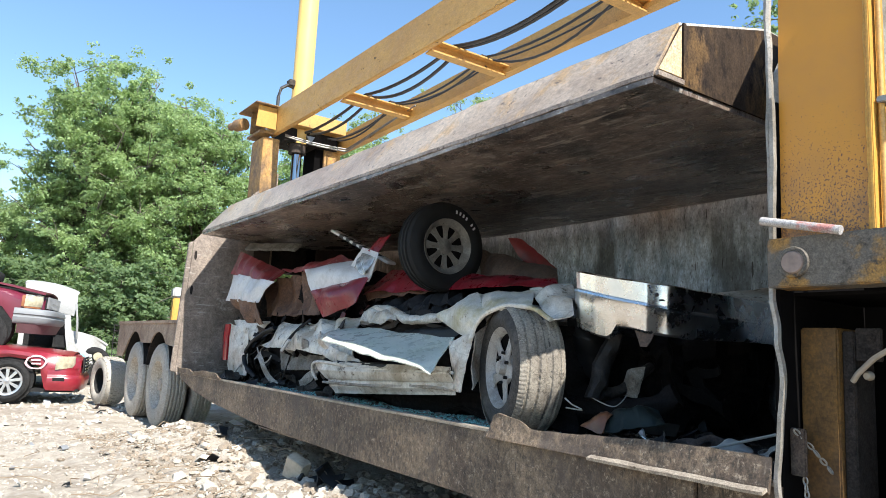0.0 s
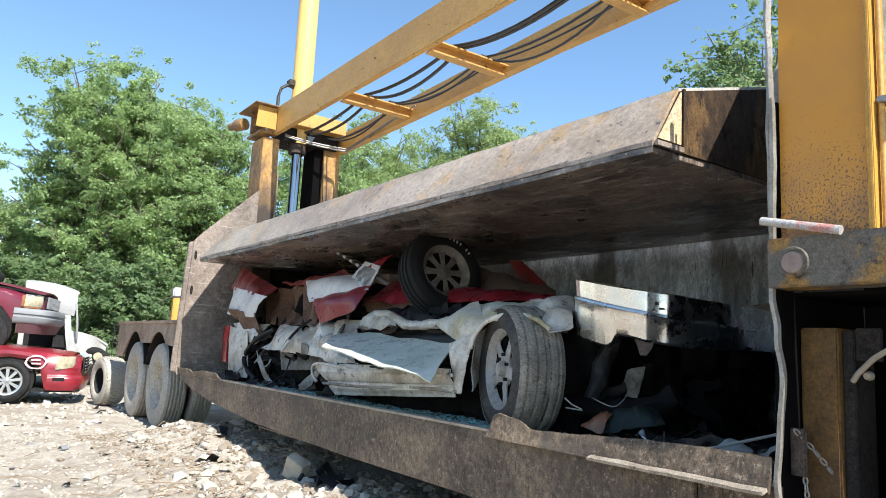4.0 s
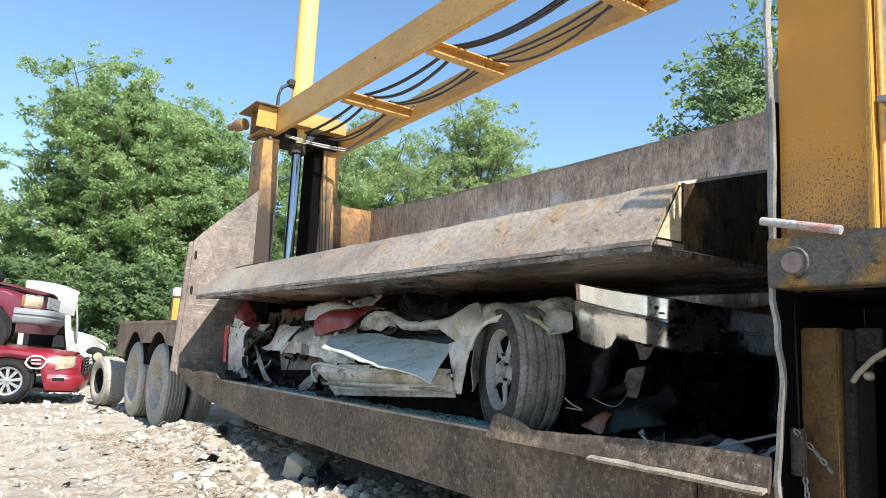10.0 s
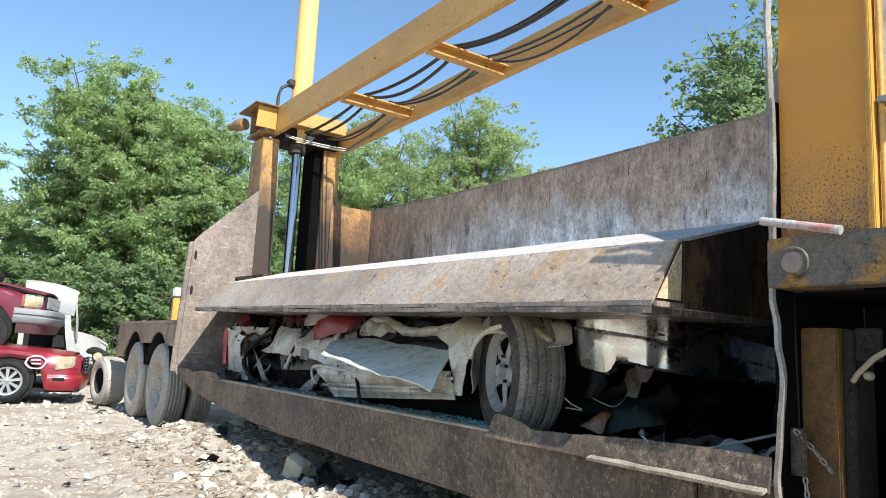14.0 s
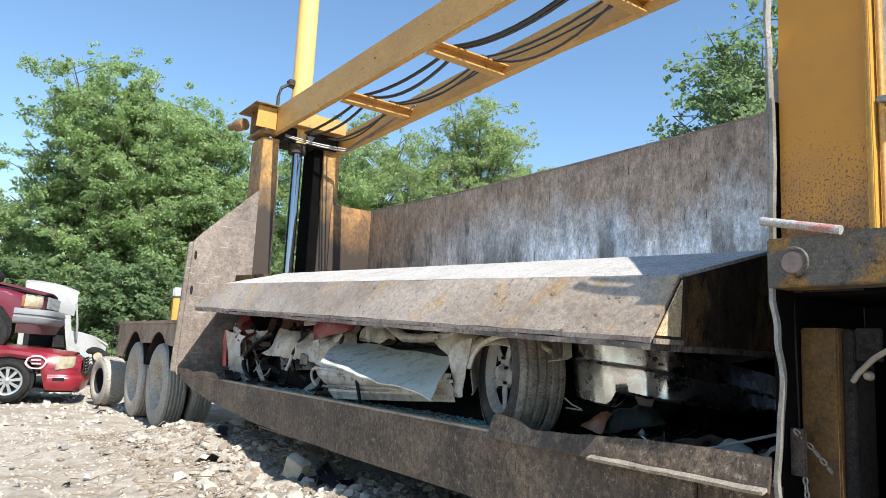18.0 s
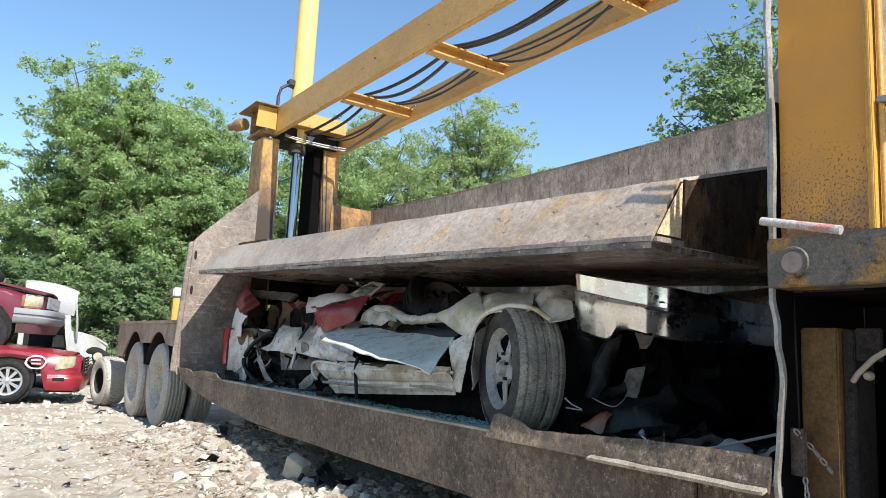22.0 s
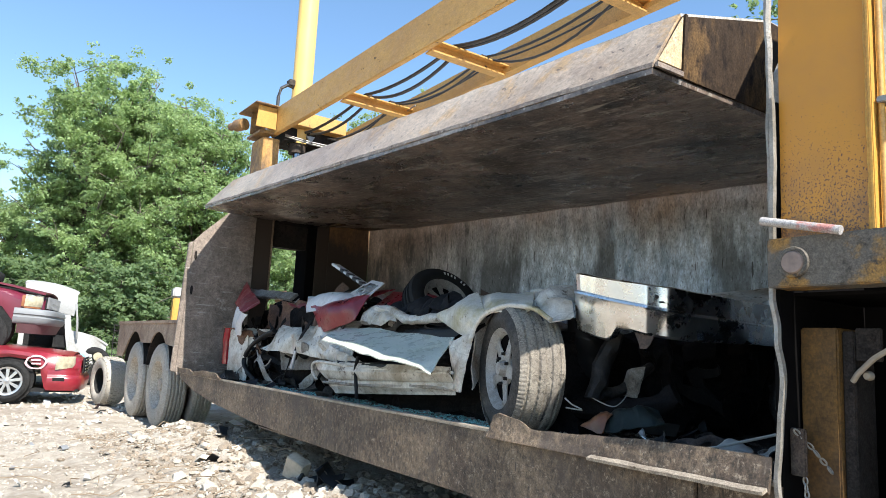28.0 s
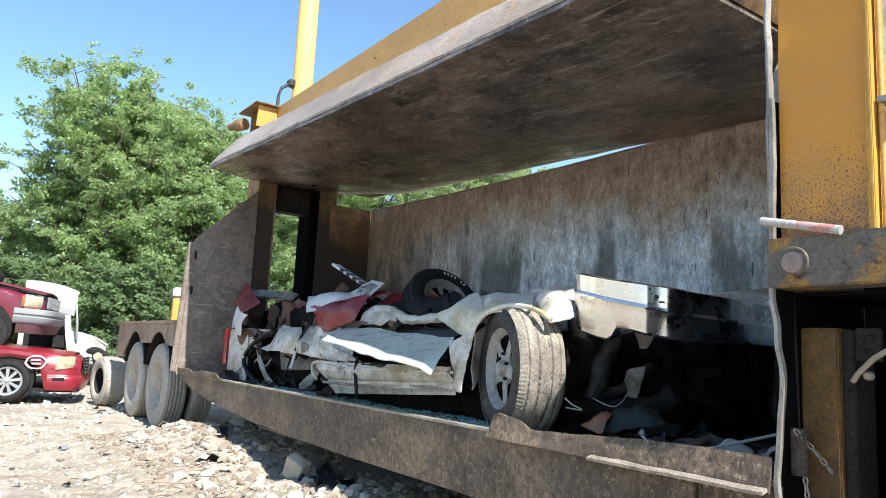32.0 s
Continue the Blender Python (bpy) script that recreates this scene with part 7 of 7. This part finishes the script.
def torn_bits(n, area, mats, parent, base, sizes, upright):
    for k in range(n):
        c = Vector([trng.uniform(area[2 * i], area[2 * i + 1]) for i in range(3)])
        l, w = trng.uniform(*sizes), trng.uniform(0.03, 0.09)
        ph, seed = trng.uniform(0, 6), trng.randrange(99)
        sh = rough_up(grid(lambda u, v: ((u - 0.5) * l, 0.04 * math.sin(4 * u + ph), (v - 0.5) * w + 0.03 * math.sin(3 * u + 2 * ph)), 14, 5, 0.004), 0.035, 7, seed)
        o = part("torn_strip", sh, mats[k % len(mats)], parent, "", True)
        o.matrix_basis = Matrix.Translation(c - base) @ pose(0, 0, 0, trng.uniform(-40, 40), trng.uniform(-upright, upright), trng.uniform(-25, 25))


torn_bits(40, (-7.5, -5.0, 0.30, 0.52, 0.76, 1.28), (TRUCK_DIRT, DARK_GREASE, PRIMER_GREY, DARK_JUNK, BLACK_PLASTIC, DARK_JUNK, BLACK_CLOTH, DARK_STEEL), cab_mass, cab_mass.matrix_basis.translation, (0.12, 0.45), 50)
torn_bits(20, (-5.0, -3.2, 0.46, 0.62, 1.15, 1.36), (BLACK_CLOTH, DARK_GREASE, BLACK_PLASTIC, TRUCK_DIRT), cab_mass, cab_mass.matrix_basis.translation, (0.15, 0.5), 20)
torn_bits(34, (-7.75, -6.2, 0.36, 0.60, 0.80, 1.35), (DARK_JUNK, RUST_DARK, BLACK_PLASTIC, DARK_GREASE, RUST_DARK, DARK_JUNK), cab_mass, cab_mass.matrix_basis.translation, (0.10, 0.40), 70)
torn_bits(20, (-7.2, -4.6, 0.58, 0.85, 1.40, 1.80), (RED_DULL, RUST_DARK, BLACK_PLASTIC, RUST_INNER, DARK_STEEL, TRUCK_DIRT), red_mass, red_mass.matrix_basis.translation, (0.15, 0.55), 35)
torn_bits(4, (-2.6, -2.3, 0.6, 1.2, 0.80, 1.10), (BLACK_PLASTIC, DARK_JUNK), engine_mass, engine_mass.matrix_basis.translation, (0.12, 0.5), 60)
for k in range(9):
    a = Vector((trng.uniform(-7.2, -5.2), trng.uniform(0.28, 0.4), trng.uniform(0.85, 1.25)))
    b = a + Vector((trng.uniform(-0.5, 0.5), trng.uniform(-0.06, 0.06), trng.uniform(-0.3, 0.1)))
    o = part("cable", tube(sag(a - cab_mass.matrix_basis.translation, b - cab_mass.matrix_basis.translation, trng.uniform(-0.08, 0.12), 8), 0.007, 6), (BLACK_PLASTIC, PALE_WIRE, BLACK_PLASTIC)[k % 3], cab_mass, "", True)

# crushed glass, chips and litter on the bed
GLASS_BITS = plain("teal_crushed_glass", (0.20, 0.42, 0.39), 0.12, 0, 0.9, 60, 0.0, 0.9)
LITTER = worn("mixed_litter", (0.12, 0.11, 0.10), (0.32, 0.29, 0.25), (0.06, 0.055, 0.05), 0.6, 0, (0.45, 0.55), (0.5, 0.6), 12, 30)


def chips(name, mat, n, area, z, size, seed, label, flat=0.4, dense=1.0):
    """Many small angular pieces strewn over a strip (x0, x1, y0, y1)."""
    rng = random.Random(seed)
    vs, fs = [], []
    for _ in range(n):
        x = rng.uniform(area[0], area[1])
        y = area[2] + (area[3] - area[2]) * rng.random() ** dense
        s = size * rng.uniform(0.4, 1.6)
        m = pose(x, y, z + s * flat * 0.4, rng.uniform(-30, 30), rng.uniform(-30, 30), rng.uniform(0, 360))
        k = len(vs)
        q = [(-s, -s * rng.uniform(0.4, 1), -s * flat), (s * rng.uniform(0.5, 1), -s * 0.6, -s * flat), (s * rng.uniform(0.4, 1), s * 0.7, -s * flat), (-s * 0.6, s * rng.uniform(0.4, 1), -s * flat), (0, 0, s * flat)]
        vs += [tuple(m @ Vector(p)) for p in q]
        fs += [(k, k + 1, k + 4), (k + 1, k + 2, k + 4), (k + 2, k + 3, k + 4), (k + 3, k, k + 4), (k + 3, k + 2, k + 1, k)]
    return single(name, (vs, fs), mat, label, "debris", kind="stuff")


chips("crushed_glass", GLASS_BITS, 6500, (-7.0, -3.0, 0.06, 0.62), FLOOR + 0.007, 0.0075, 4, "teal crumbs of broken car glass on the bed", 0.5, 1.3)
chips("bed_litter", LITTER, 1500, (-8.1, -1.4, 0.06, 1.2), FLOOR + 0.004, 0.022, 5, "dark litter and scraps on the bed floor", 0.35)
chips("dark_crumbs", DARK_STEEL, 3000, (-8.1, -1.4, 0.05, 1.4), FLOOR + 0.002, 0.016, 6, "dark crumbs of dirt on the bed", 0.4)
srng = random.Random(12)
SCRAPS = (DARK_JUNK, DARK_STEEL, BLACK_PLASTIC, DARK_STEEL, DARK_GREASE, DARK_GREASE)
for k in range(46):
    x, y = srng.uniform(-2.6, -1.42), srng.uniform(0.12, 1.3)
    if k >= 26:
        x, y = srng.uniform(-7.9, -5.0), srng.uniform(0.12, 0.5)
    s = srng.uniform(0.03, 0.10)
    o = single("scrap_piece", rough_up(grid(lambda u, v: ((u - 0.5) * s * 2, (v - 0.5) * s * 1.2, 0.03 * math.sin(5 * u + k)), 8, 6, 0.005), 0.03, 9, k), SCRAPS[k % 6], "bent scrap of metal or plastic on the bed floor", "scrap", "scraps on the bed", smooth=True)
    o.matrix_basis = pose(x, y, FLOOR + 0.02 + 0.05 * srng.random(), srng.uniform(-35, 35), srng.uniform(-35, 35), srng.uniform(0, 360))
rag = single("crumpled_paper", rough_up(grid(lambda u, v: (0.13 * u, 0.10 * v, 0.04 * math.sin(3 * u) * math.sin(3 * v)), 14, 12, 0.004), 0.03, 9, 4), plain("dirty_white_paper", (0.45, 0.40, 0.34), 0.7), "crumpled dirty white paper on the bed floor", "paper", smooth=True)
rag.matrix_basis = pose(-1.80, 0.42, FLOOR + 0.05, 10, -8, 30)
# sheet, cardboard and cup take darker colours for the shade they lie in
for k, (x, y, sx, sy, mat, label) in enumerate(((-1.62, 0.36, 0.20, 0.13, TRUCK_DIRT, "crumpled white plastic sheet on the bed floor, darkened for shade"), (-1.95, 0.55, 0.26, 0.10, RUST_DARK, "torn brown cardboard on the bed floor"), (-1.50, 0.50, 0.15, 0.12, TRUCK_DIRT, "crushed white cup on the bed floor"), (-2.12, 0.40, 0.16, 0.08, LAMP_CLEAR, "broken clear lens on the bed floor"))):
    o = single("litter_sheet", rough_up(grid(lambda u, v: (sx * (u - 0.5), sy * (v - 0.5), 0.03 * math.sin(5 * u + k) * math.sin(4 * v)), 16, 12, 0.004), 0.035, 11, k + 3), mat, label, "litter", "litter on the bed", smooth=True)
    o.matrix_basis = pose(x, y, FLOOR + 0.06, 18, -10 + 7 * k, 40 * k)
single("thin_rod", tube([(-2.0, 0.30, FLOOR + 0.02), (-1.75, 0.34, 0.78), (-1.42, 0.36, 0.885)], 0.006, 6), PALE_WIRE, "thin pale rod leaning on the bed", "rod", smooth=True)


# ---- rubble on the ground ----
STONE = worn("pale_limestone", (0.39, 0.345, 0.28), (0.48, 0.435, 0.365), (0.26, 0.215, 0.165), 0.9, 0, (0.42, 0.6), (0.58, 0.7), 9, 30, None, 0.5)
EARTH = worn("brown_clods", (0.21, 0.165, 0.12), (0.31, 0.255, 0.195), (0.12, 0.09, 0.068), 0.95, 0, (0.42, 0.6), (0.58, 0.7), 9, 30, None, 0.5)


def stone_mesh(name, seed, mat):
    """A broken stone of flat facets."""
    rng = random.Random(seed)
    bm = bmesh.new()
    bmesh.ops.create_icosphere(bm, subdivisions=1, radius=1.0)
    sx, sy, sz = rng.uniform(0.8, 1.25), rng.uniform(0.7, 1.1), rng.uniform(0.45, 0.75)
    for v in bm.verts:
        k = rng.uniform(0.78, 1.15)
        v.co = Vector((v.co.x * sx * k, v.co.y * sy * k, v.co.z * sz * k))
    me = bpy.data.meshes.new(name)
    bm.to_mesh(me)
    bm.free()
    me.materials.append(mat)
    return me


stones = [stone_mesh("stone", k, STONE if k % 4 else EARTH) for k in range(9)]
rrng = random.Random(77)
count = 0
while count < 300:
    # the heap before the sill and the open yard in front of the wheels
    if count < 190:
        x, y = rrng.uniform(-8.2, -3.2), rrng.uniform(-0.55, 0.6)
        r = 0.025 + 0.055 * rrng.random() ** 2.2
    else:
        x, y = rrng.uniform(-9.5, -4.4), rrng.uniform(-1.9, 0.1)
        r = 0.012 + 0.030 * rrng.random() ** 3
    o = new("rubble_stone", stones[rrng.randrange(9)])
    o.matrix_basis = pose(x, y, ground_height(x, y) + r * 0.22, rrng.uniform(-25, 25), rrng.uniform(-25, 25), rrng.uniform(0, 360)) @ Matrix.Scale(r, 4)
    tagged(o, "broken pale stone lying on the dirt", "stone", "rubble stones")
    count += 1


def gravel(name, n, area, size, seed, mat, label, flat=0.6):
    rng = random.Random(seed)
    vs, fs = [], []
    for _ in range(n):
        x, y = rng.uniform(area[0], area[1]), rng.uniform(area[2], area[3])
        s = size * (0.35 + 1.6 * rng.random() ** 3)
        m = pose(x, y, ground_height(x, y) + s * 0.2, rng.uniform(-35, 35), rng.uniform(-35, 35), rng.uniform(0, 360))
        k = len(vs)
        q = [(-s, -s * rng.uniform(0.5, 1), -s * 0.4), (s * rng.uniform(0.6, 1.1), -s * 0.7, -s * 0.4), (s * rng.uniform(0.5, 1), s * 0.8, -s * 0.4), (-s * 0.7, s * rng.uniform(0.5, 1), -s * 0.4),
             (-s * 0.6, -s * 0.4, s * flat * rng.uniform(0.6, 1)), (s * 0.6, -s * 0.4, s * flat * rng.uniform(0.4, 1)), (s * 0.5, s * 0.5, s * flat * rng.uniform(0.6, 1)), (-s * 0.5, s * 0.5, s * flat * rng.uniform(0.4, 1))]
        vs += [tuple(m @ Vector(p)) for p in q]
        fs += [(k, k + 1, k + 5, k + 4), (k + 1, k + 2, k + 6, k + 5), (k + 2, k + 3, k + 7, k + 6), (k + 3, k, k + 4, k + 7), (k + 4, k + 5, k + 6, k + 7)]
    return single(name, (vs, fs), mat, label, "gravel", kind="stuff")


gravel("pale_gravel", 9000, (-9.5, -3.0, -1.9, 0.4), 0.009, 3, STONE, "pale broken limestone gravel over the yard")
gravel("brown_gravel", 7000, (-9.0, -2.4, -0.9, 1.2), 0.018, 4, EARTH, "brown clods under the bed's front edge")
gravel("far_gravel", 1600, (-17.0, -9.0, -3.4, 1.0), 0.028, 5, STONE, "pale stones scattered over the far yard")
gravel("coarse_rubble", 300, (-8.2, -3.4, -0.6, 0.5), 0.034, 6, STONE, "coarse limestone rubble heaped before the sill")

# litter on the dirt
single("wooden_block", rough_up(moved(box(-0.085, 0.085, -0.05, 0.05, -0.09, 0.09), pose(-5.13, 0.08, ground_height(-5.13, 0.08) + 0.085, 20, 25, 30)), 0.012, 9, 2), plain("pale_split_wood", (0.46, 0.40, 0.31), 0.85, 0, 0.3, 12), "pale split wooden block lying in the rubble", "wood", bevel=0.006)
for k, (x, y, l, a) in enumerate(((-4.85, 0.16, 0.34, 35), (-4.72, 0.20, 0.26, 70), (-4.95, 0.28, 0.30, -15), (-4.62, 0.10, 0.22, 20))):
    o = single("broken_plastic", rough_up(join(grid(lambda u, v: ((u - 0.5) * l, 0.05 * (v - 0.5), 0.01 * math.sin(6 * u + k)), 12, 4, 0.012), box(-l / 2, -l / 2 + 0.02, -0.03, 0.03, -0.02, 0.05)), 0.008, 12, k), BLACK_PLASTIC, "broken strip of black plastic in the rubble", "plastic scrap", "broken plastic", smooth=True)
    o.matrix_basis = pose(x, y, ground_height(x, y) + 0.05, 40, 12 * (k - 1), a)
TWIG = plain("dry_twig", (0.24, 0.18, 0.12), 0.9, 0, 0.3, 14)
for k in range(46):
    x, y = rrng.uniform(-8.0, -3.8), rrng.uniform(-1.7, 0.3)
    z = ground_height(x, y) + 0.03
    a, l = rrng.uniform(0, 6.28), rrng.uniform(0.08, 0.28)
    single("twig", tube([(x, y, z), (x + l * math.cos(a), y + l * math.sin(a), z + rrng.uniform(-0.01, 0.04)), (x + 1.8 * l * math.cos(a + 0.3), y + 1.8 * l * math.sin(a + 0.3), z)], 0.004, 5), TWIG, "thin dry twig on the dirt", "twig", "twigs", smooth=True)
for k in range(30):
    x, y = rrng.uniform(-13.0, -4.0), rrng.uniform(-1.8, 0.3)
    s = rrng.uniform(0.03, 0.11)
    o = single("litter_scrap", rough_up(grid(lambda u, v: ((u - 0.5) * s * 2, (v - 0.5) * s, 0.02 * math.sin(4 * u + k)), 6, 5, 0.004), 0.02, 9, k), (BLACK_PLASTIC, TRUCK_DIRT, WHITE_PAINT, GREY_PLASTIC, STRIPE_WHITE)[k % 5], "bent scrap of plastic or sheet on the dirt", "litter", "litter on the ground", smooth=True)
    o.matrix_basis = pose(x, y, ground_height(x, y) + 0.025, rrng.uniform(-25, 25), rrng.uniform(-25, 25), rrng.uniform(0, 360))


# ---- motion ----
def motions():
    def at(left, right):
        """The platen's pose from the heights of its far and near ends."""
        return pose(PMID, PY, (left + right) / 2, 0, math.degrees(math.atan2(left - right, PX1 - PX0)), 0)
    heights = (
        (0.0, 2.250, 2.228), (3.0, 2.028, 2.012), (5.5, 1.844, 1.841), (6.0, 1.807, 1.807), (8.0, 1.676, 1.674), (9.0, 1.612, 1.610),
        (10.0, 1.554, 1.549), (11.0, 1.498, 1.487), (12.0, 1.449, 1.424), (12.6, 1.430, 1.391), (13.0, 1.426, 1.370), (14.0, 1.425, 1.315),
        (14.5, 1.426, 1.289), (16.5, 1.431, 1.196), (17.0, 1.431, 1.179), (17.4, 1.432, 1.175), (18.5, 1.432, 1.173), (18.7, 1.450, 1.187), (19.0, 1.485, 1.217), (20.0, 1.582, 1.324),
        (21.0, 1.702, 1.445), (22.0, 1.817, 1.563), (23.0, 1.933, 1.681), (24.0, 2.044, 1.797), (25.5, 2.212, 1.971), (27.5, 2.476, 2.206),
        (28.0, 2.534, 2.265), (29.0, 2.646, 2.380), (30.0, 2.759, 2.495), (31.0, 2.872, 2.611), (32.0, 2.985, 2.727))
    walk(platen, [(t, at(a, b)) for t, a, b in heights])
    # the rod stays upright while the platen tips
    walk(piston, [(t, pose(cx, cy, 0.35, 0, -math.degrees(math.atan2(a - b, PX1 - PX0)), 0)) for t, a, b in heights])

    def moves(ob, rows):
        """Rows of (seconds, dx, dy, dz, rx, ry, rz) away from the pose in which the part was built."""
        base = ob.matrix_basis.copy()
        out = []
        for t, dx, dy, dz, rx, ry, rz in rows:
            out.append((t, Matrix.Translation((dx, dy, dz)) @ Matrix.Translation(base.translation) @ pose(0, 0, 0, rx, ry, rz) @ base.to_3x3().to_4x4()))
        walk(ob, out)

    press = ((0.0, 0.0), (2.0, 0.12), (3.5, 0.27), (5.5, 0.33), (11.0, 0.35), (12.5, 0.42), (14.0, 0.66), (14.5, 0.77), (16.5, 0.98), (17.2, 1.0), (18.6, 1.0), (19.0, 0.88), (19.5, 0.70), (20.0, 0.42), (20.5, 0.2), (21.0, 0.06), (21.6, 0.0), (32.0, 0.0))
    # the pickup gives way and springs back: (part, drop, tilt, lasting drop)
    for ob, drop, tilt, rest in ((door, 0.13, 4, 0.0), (door_inner, 0.10, 0, 0.0), (window_dark, 0.13, 0, 0.0), (pillar, 0.13, 2, 0.0), (pillar_b, 0.14, 0, 0.01),
                                 (fender_a, 0.17, -6, 0.0), (fender_b, 0.20, -5, 0.01), (fender_c, 0.22, -4, 0.01), (arch_edge, 0.16, 0, 0.0), (fender_d, 0.03, 3, 0.0), (fender_e, 0.03, 0, 0.0),
                                 (rocker, 0.04, -3, 0.0), (rocker_edge, 0.03, 0, 0.0), (rocker_top, 0.05, 0, 0.0), (sill_strip, 0.05, 0, 0.0), (seat_cloth, 0.20, 0, 0.03), (seat_cloth2, 0.18, 0, 0.02),
                                 (bed_side_fold, 0.07, 6, 0.03), (bed_side_low, 0.06, 4, 0.02), (bedside, 0.10, 10, 0.08), (bedside_b, 0.07, 8, 0.05), (roof_mass, 0.22, 0, 0.04), (cab_mass, 0.12, 0, 0.03),
                                 (engine_mass, 0.22, 0, 0.0), (front_wheel, 0.028, 0, 0.005), (white_back, 0.30, 0, 0.0), (dark_back, 0.25, 0, 0.0), (tail, 0.06, 0, 0.04), (arch_lip, 0.05, 0, 0.03)):
        moves(ob, [(t, 0, 0, -(drop * k if t < 17.3 else rest + (drop - rest) * k), tilt * k, 0, 0) for t, k in press])
    moves(bumper, [(t, 0, 0, dz, rx, ry, 0) for t, dz, rx, ry in (
        (0.0, 0.0, 0, 0), (2.0, -0.008, 0, 0), (3.5, -0.036, 0, 0), (6.0, -0.047, 0, 0), (8.0, -0.053, 0, 0), (10.0, -0.062, 0, 0), (11.0, -0.068, 0, -1), (12.0, -0.085, -1, -3), (13.0, -0.128, -4, -4), (14.0, -0.176, -5, -5),
        (14.5, -0.198, -5, -6), (16.5, -0.310, -6, -8), (17.2, -0.326, -6, -8), (18.6, -0.326, -6, -8), (19.0, -0.266, -5, -7), (19.5, -0.204, -4, -5), (20.0, -0.128, -3, -4), (20.5, -0.060, -1, -2), (21.0, -0.013, 0, 0), (21.6, -0.010, 0, 0), (32.0, -0.010, 0, 0))])
    # the red car is flattened for good: (part, drop, lasting drop, tilt, lasting tilt, backwards)
    down = ((0.0, 0.0), (1.5, 0.07), (3.0, 0.17), (5.5, 0.43), (7.5, 0.62), (9.0, 0.76), (11.0, 0.92), (12.2, 1.0), (18.6, 1.0))
    up = ((19.2, 0.8), (20.0, 0.5), (21.0, 0.2), (22.0, 0.05), (22.6, 0.0), (32.0, 0.0))
    for ob, drop, rest, tilt, left, away in ((red_left, 0.60, 0.31, -10, -2, 0.03), (white_left, 0.54, 0.33, 8, 4, 0.03), (rust_left, 0.40, 0.30, 10, 8, 0.02), (rust_hollow, 0.36, 0.22, -20, -12, 0.08),
                                             (red_top, 0.46, 0.33, -15, -8, 0.16), (white_mid, 0.36, 0.22, -38, -28, 0.04), (red_mid, 0.22, 0.13, -30, -4, 0.02), (lamp_frame, 0.36, 0.20, -40, -34, 0.10),
                                             (lamp_clear, 0.34, 0.19, -40, -34, 0.11), (red_pillar, 0.52, 0.36, -45, -40, 0.12), (red_long, 0.34, 0.17, -8, -4, 0.05), (rust_long, 0.34, 0.17, 0, 0, 0.05),
                                             (brown_back, 0.50, 0.30, -20, -14, 0.05), (red_back, 0.62, 0.46, -30, -30, 0.05), (grey_beam, 0.66, 0.53, 0, 0, 0.0), (red_mass, 0.42, 0.24, 0, 0, 0.0), (red_mass_b, 0.44, 0.24, 0, 0, 0.0),
                                             (slat, 0.62, 0.30, -12, -4, 0.05), (back_wheel, 0.40, 0.10, 0, 0, 0.0)):
        side = -0.30 if ob is red_left else -0.22 if ob is white_left else -1.2 * away
        # the torn quarter also folds inwards
        fold = -15 if ob in (red_left, white_left) else 0
        moves(ob, [(t, side * k, away * k, -drop * k, tilt * k, 0, fold * k) for t, k in down] + [(t, side, away, -(rest + (drop - rest) * k), left + (tilt - left) * k, 0, fold) for t, k in up])
    # the loose wheel is driven down into the wreck and springs part of the way back
    moves(upper_wheel, [(t, dx, dy, dz, 0, ry, 0) for t, dx, dy, dz, ry in (
        (0.0, 0, 0, 0, 0), (1.5, -0.01, 0.01, -0.055, -4), (3.0, -0.05, 0.04, -0.13, -10), (5.5, -0.22, 0.16, -0.24, -26), (6.0, -0.25, 0.18, -0.26, -29), (8.0, -0.36, 0.26, -0.34, -42), (9.0, -0.39, 0.28, -0.39, -48), (11.0, -0.42, 0.31, -0.48, -58),
        (12.5, -0.44, 0.32, -0.54, -66), (18.6, -0.46, 0.32, -0.64, -72), (20.0, -0.45, 0.32, -0.54, -62), (21.5, -0.43, 0.325, -0.43, -44), (22.6, -0.42, 0.325, -0.38, -34), (32.0, -0.42, 0.325, -0.38, -34))])
    moves(strap_a, [(t, dx, dy, dz, rx, ry, 0) for t, dx, dy, dz, rx, ry in ((0.0, 0, 0, 0, 0, 0), (10.5, 0, 0, -0.02, 0, 0), (13.0, 0.01, 0, -0.06, 0, -12), (16.5, 0.02, 0, -0.07, 0, -20), (18.6, 0.02, 0, -0.07, 0, -20), (20.3, 0.03, 0, -0.03, 0, -45), (21.2, 0.02, 0, -0.01, 0, -34), (32.0, 0.02, 0, -0.01, 0, -34))])
    moves(strap_b, [(t, dx, dy, dz, rx, ry, 0) for t, dx, dy, dz, rx, ry in ((0.0, 0, 0.30, 0.05, 0, -60), (11.2, 0, 0.30, 0.05, 0, -60), (12.4, 0.02, 0.03, -0.03, 0, -20), (13.0, 0.02, 0, -0.05, 0, -5), (18.6, 0.02, 0, -0.09, 0, -8), (20.5, 0, 0, 0, 0, 3), (32.0, 0, 0, 0, 0, 3))])


motions()
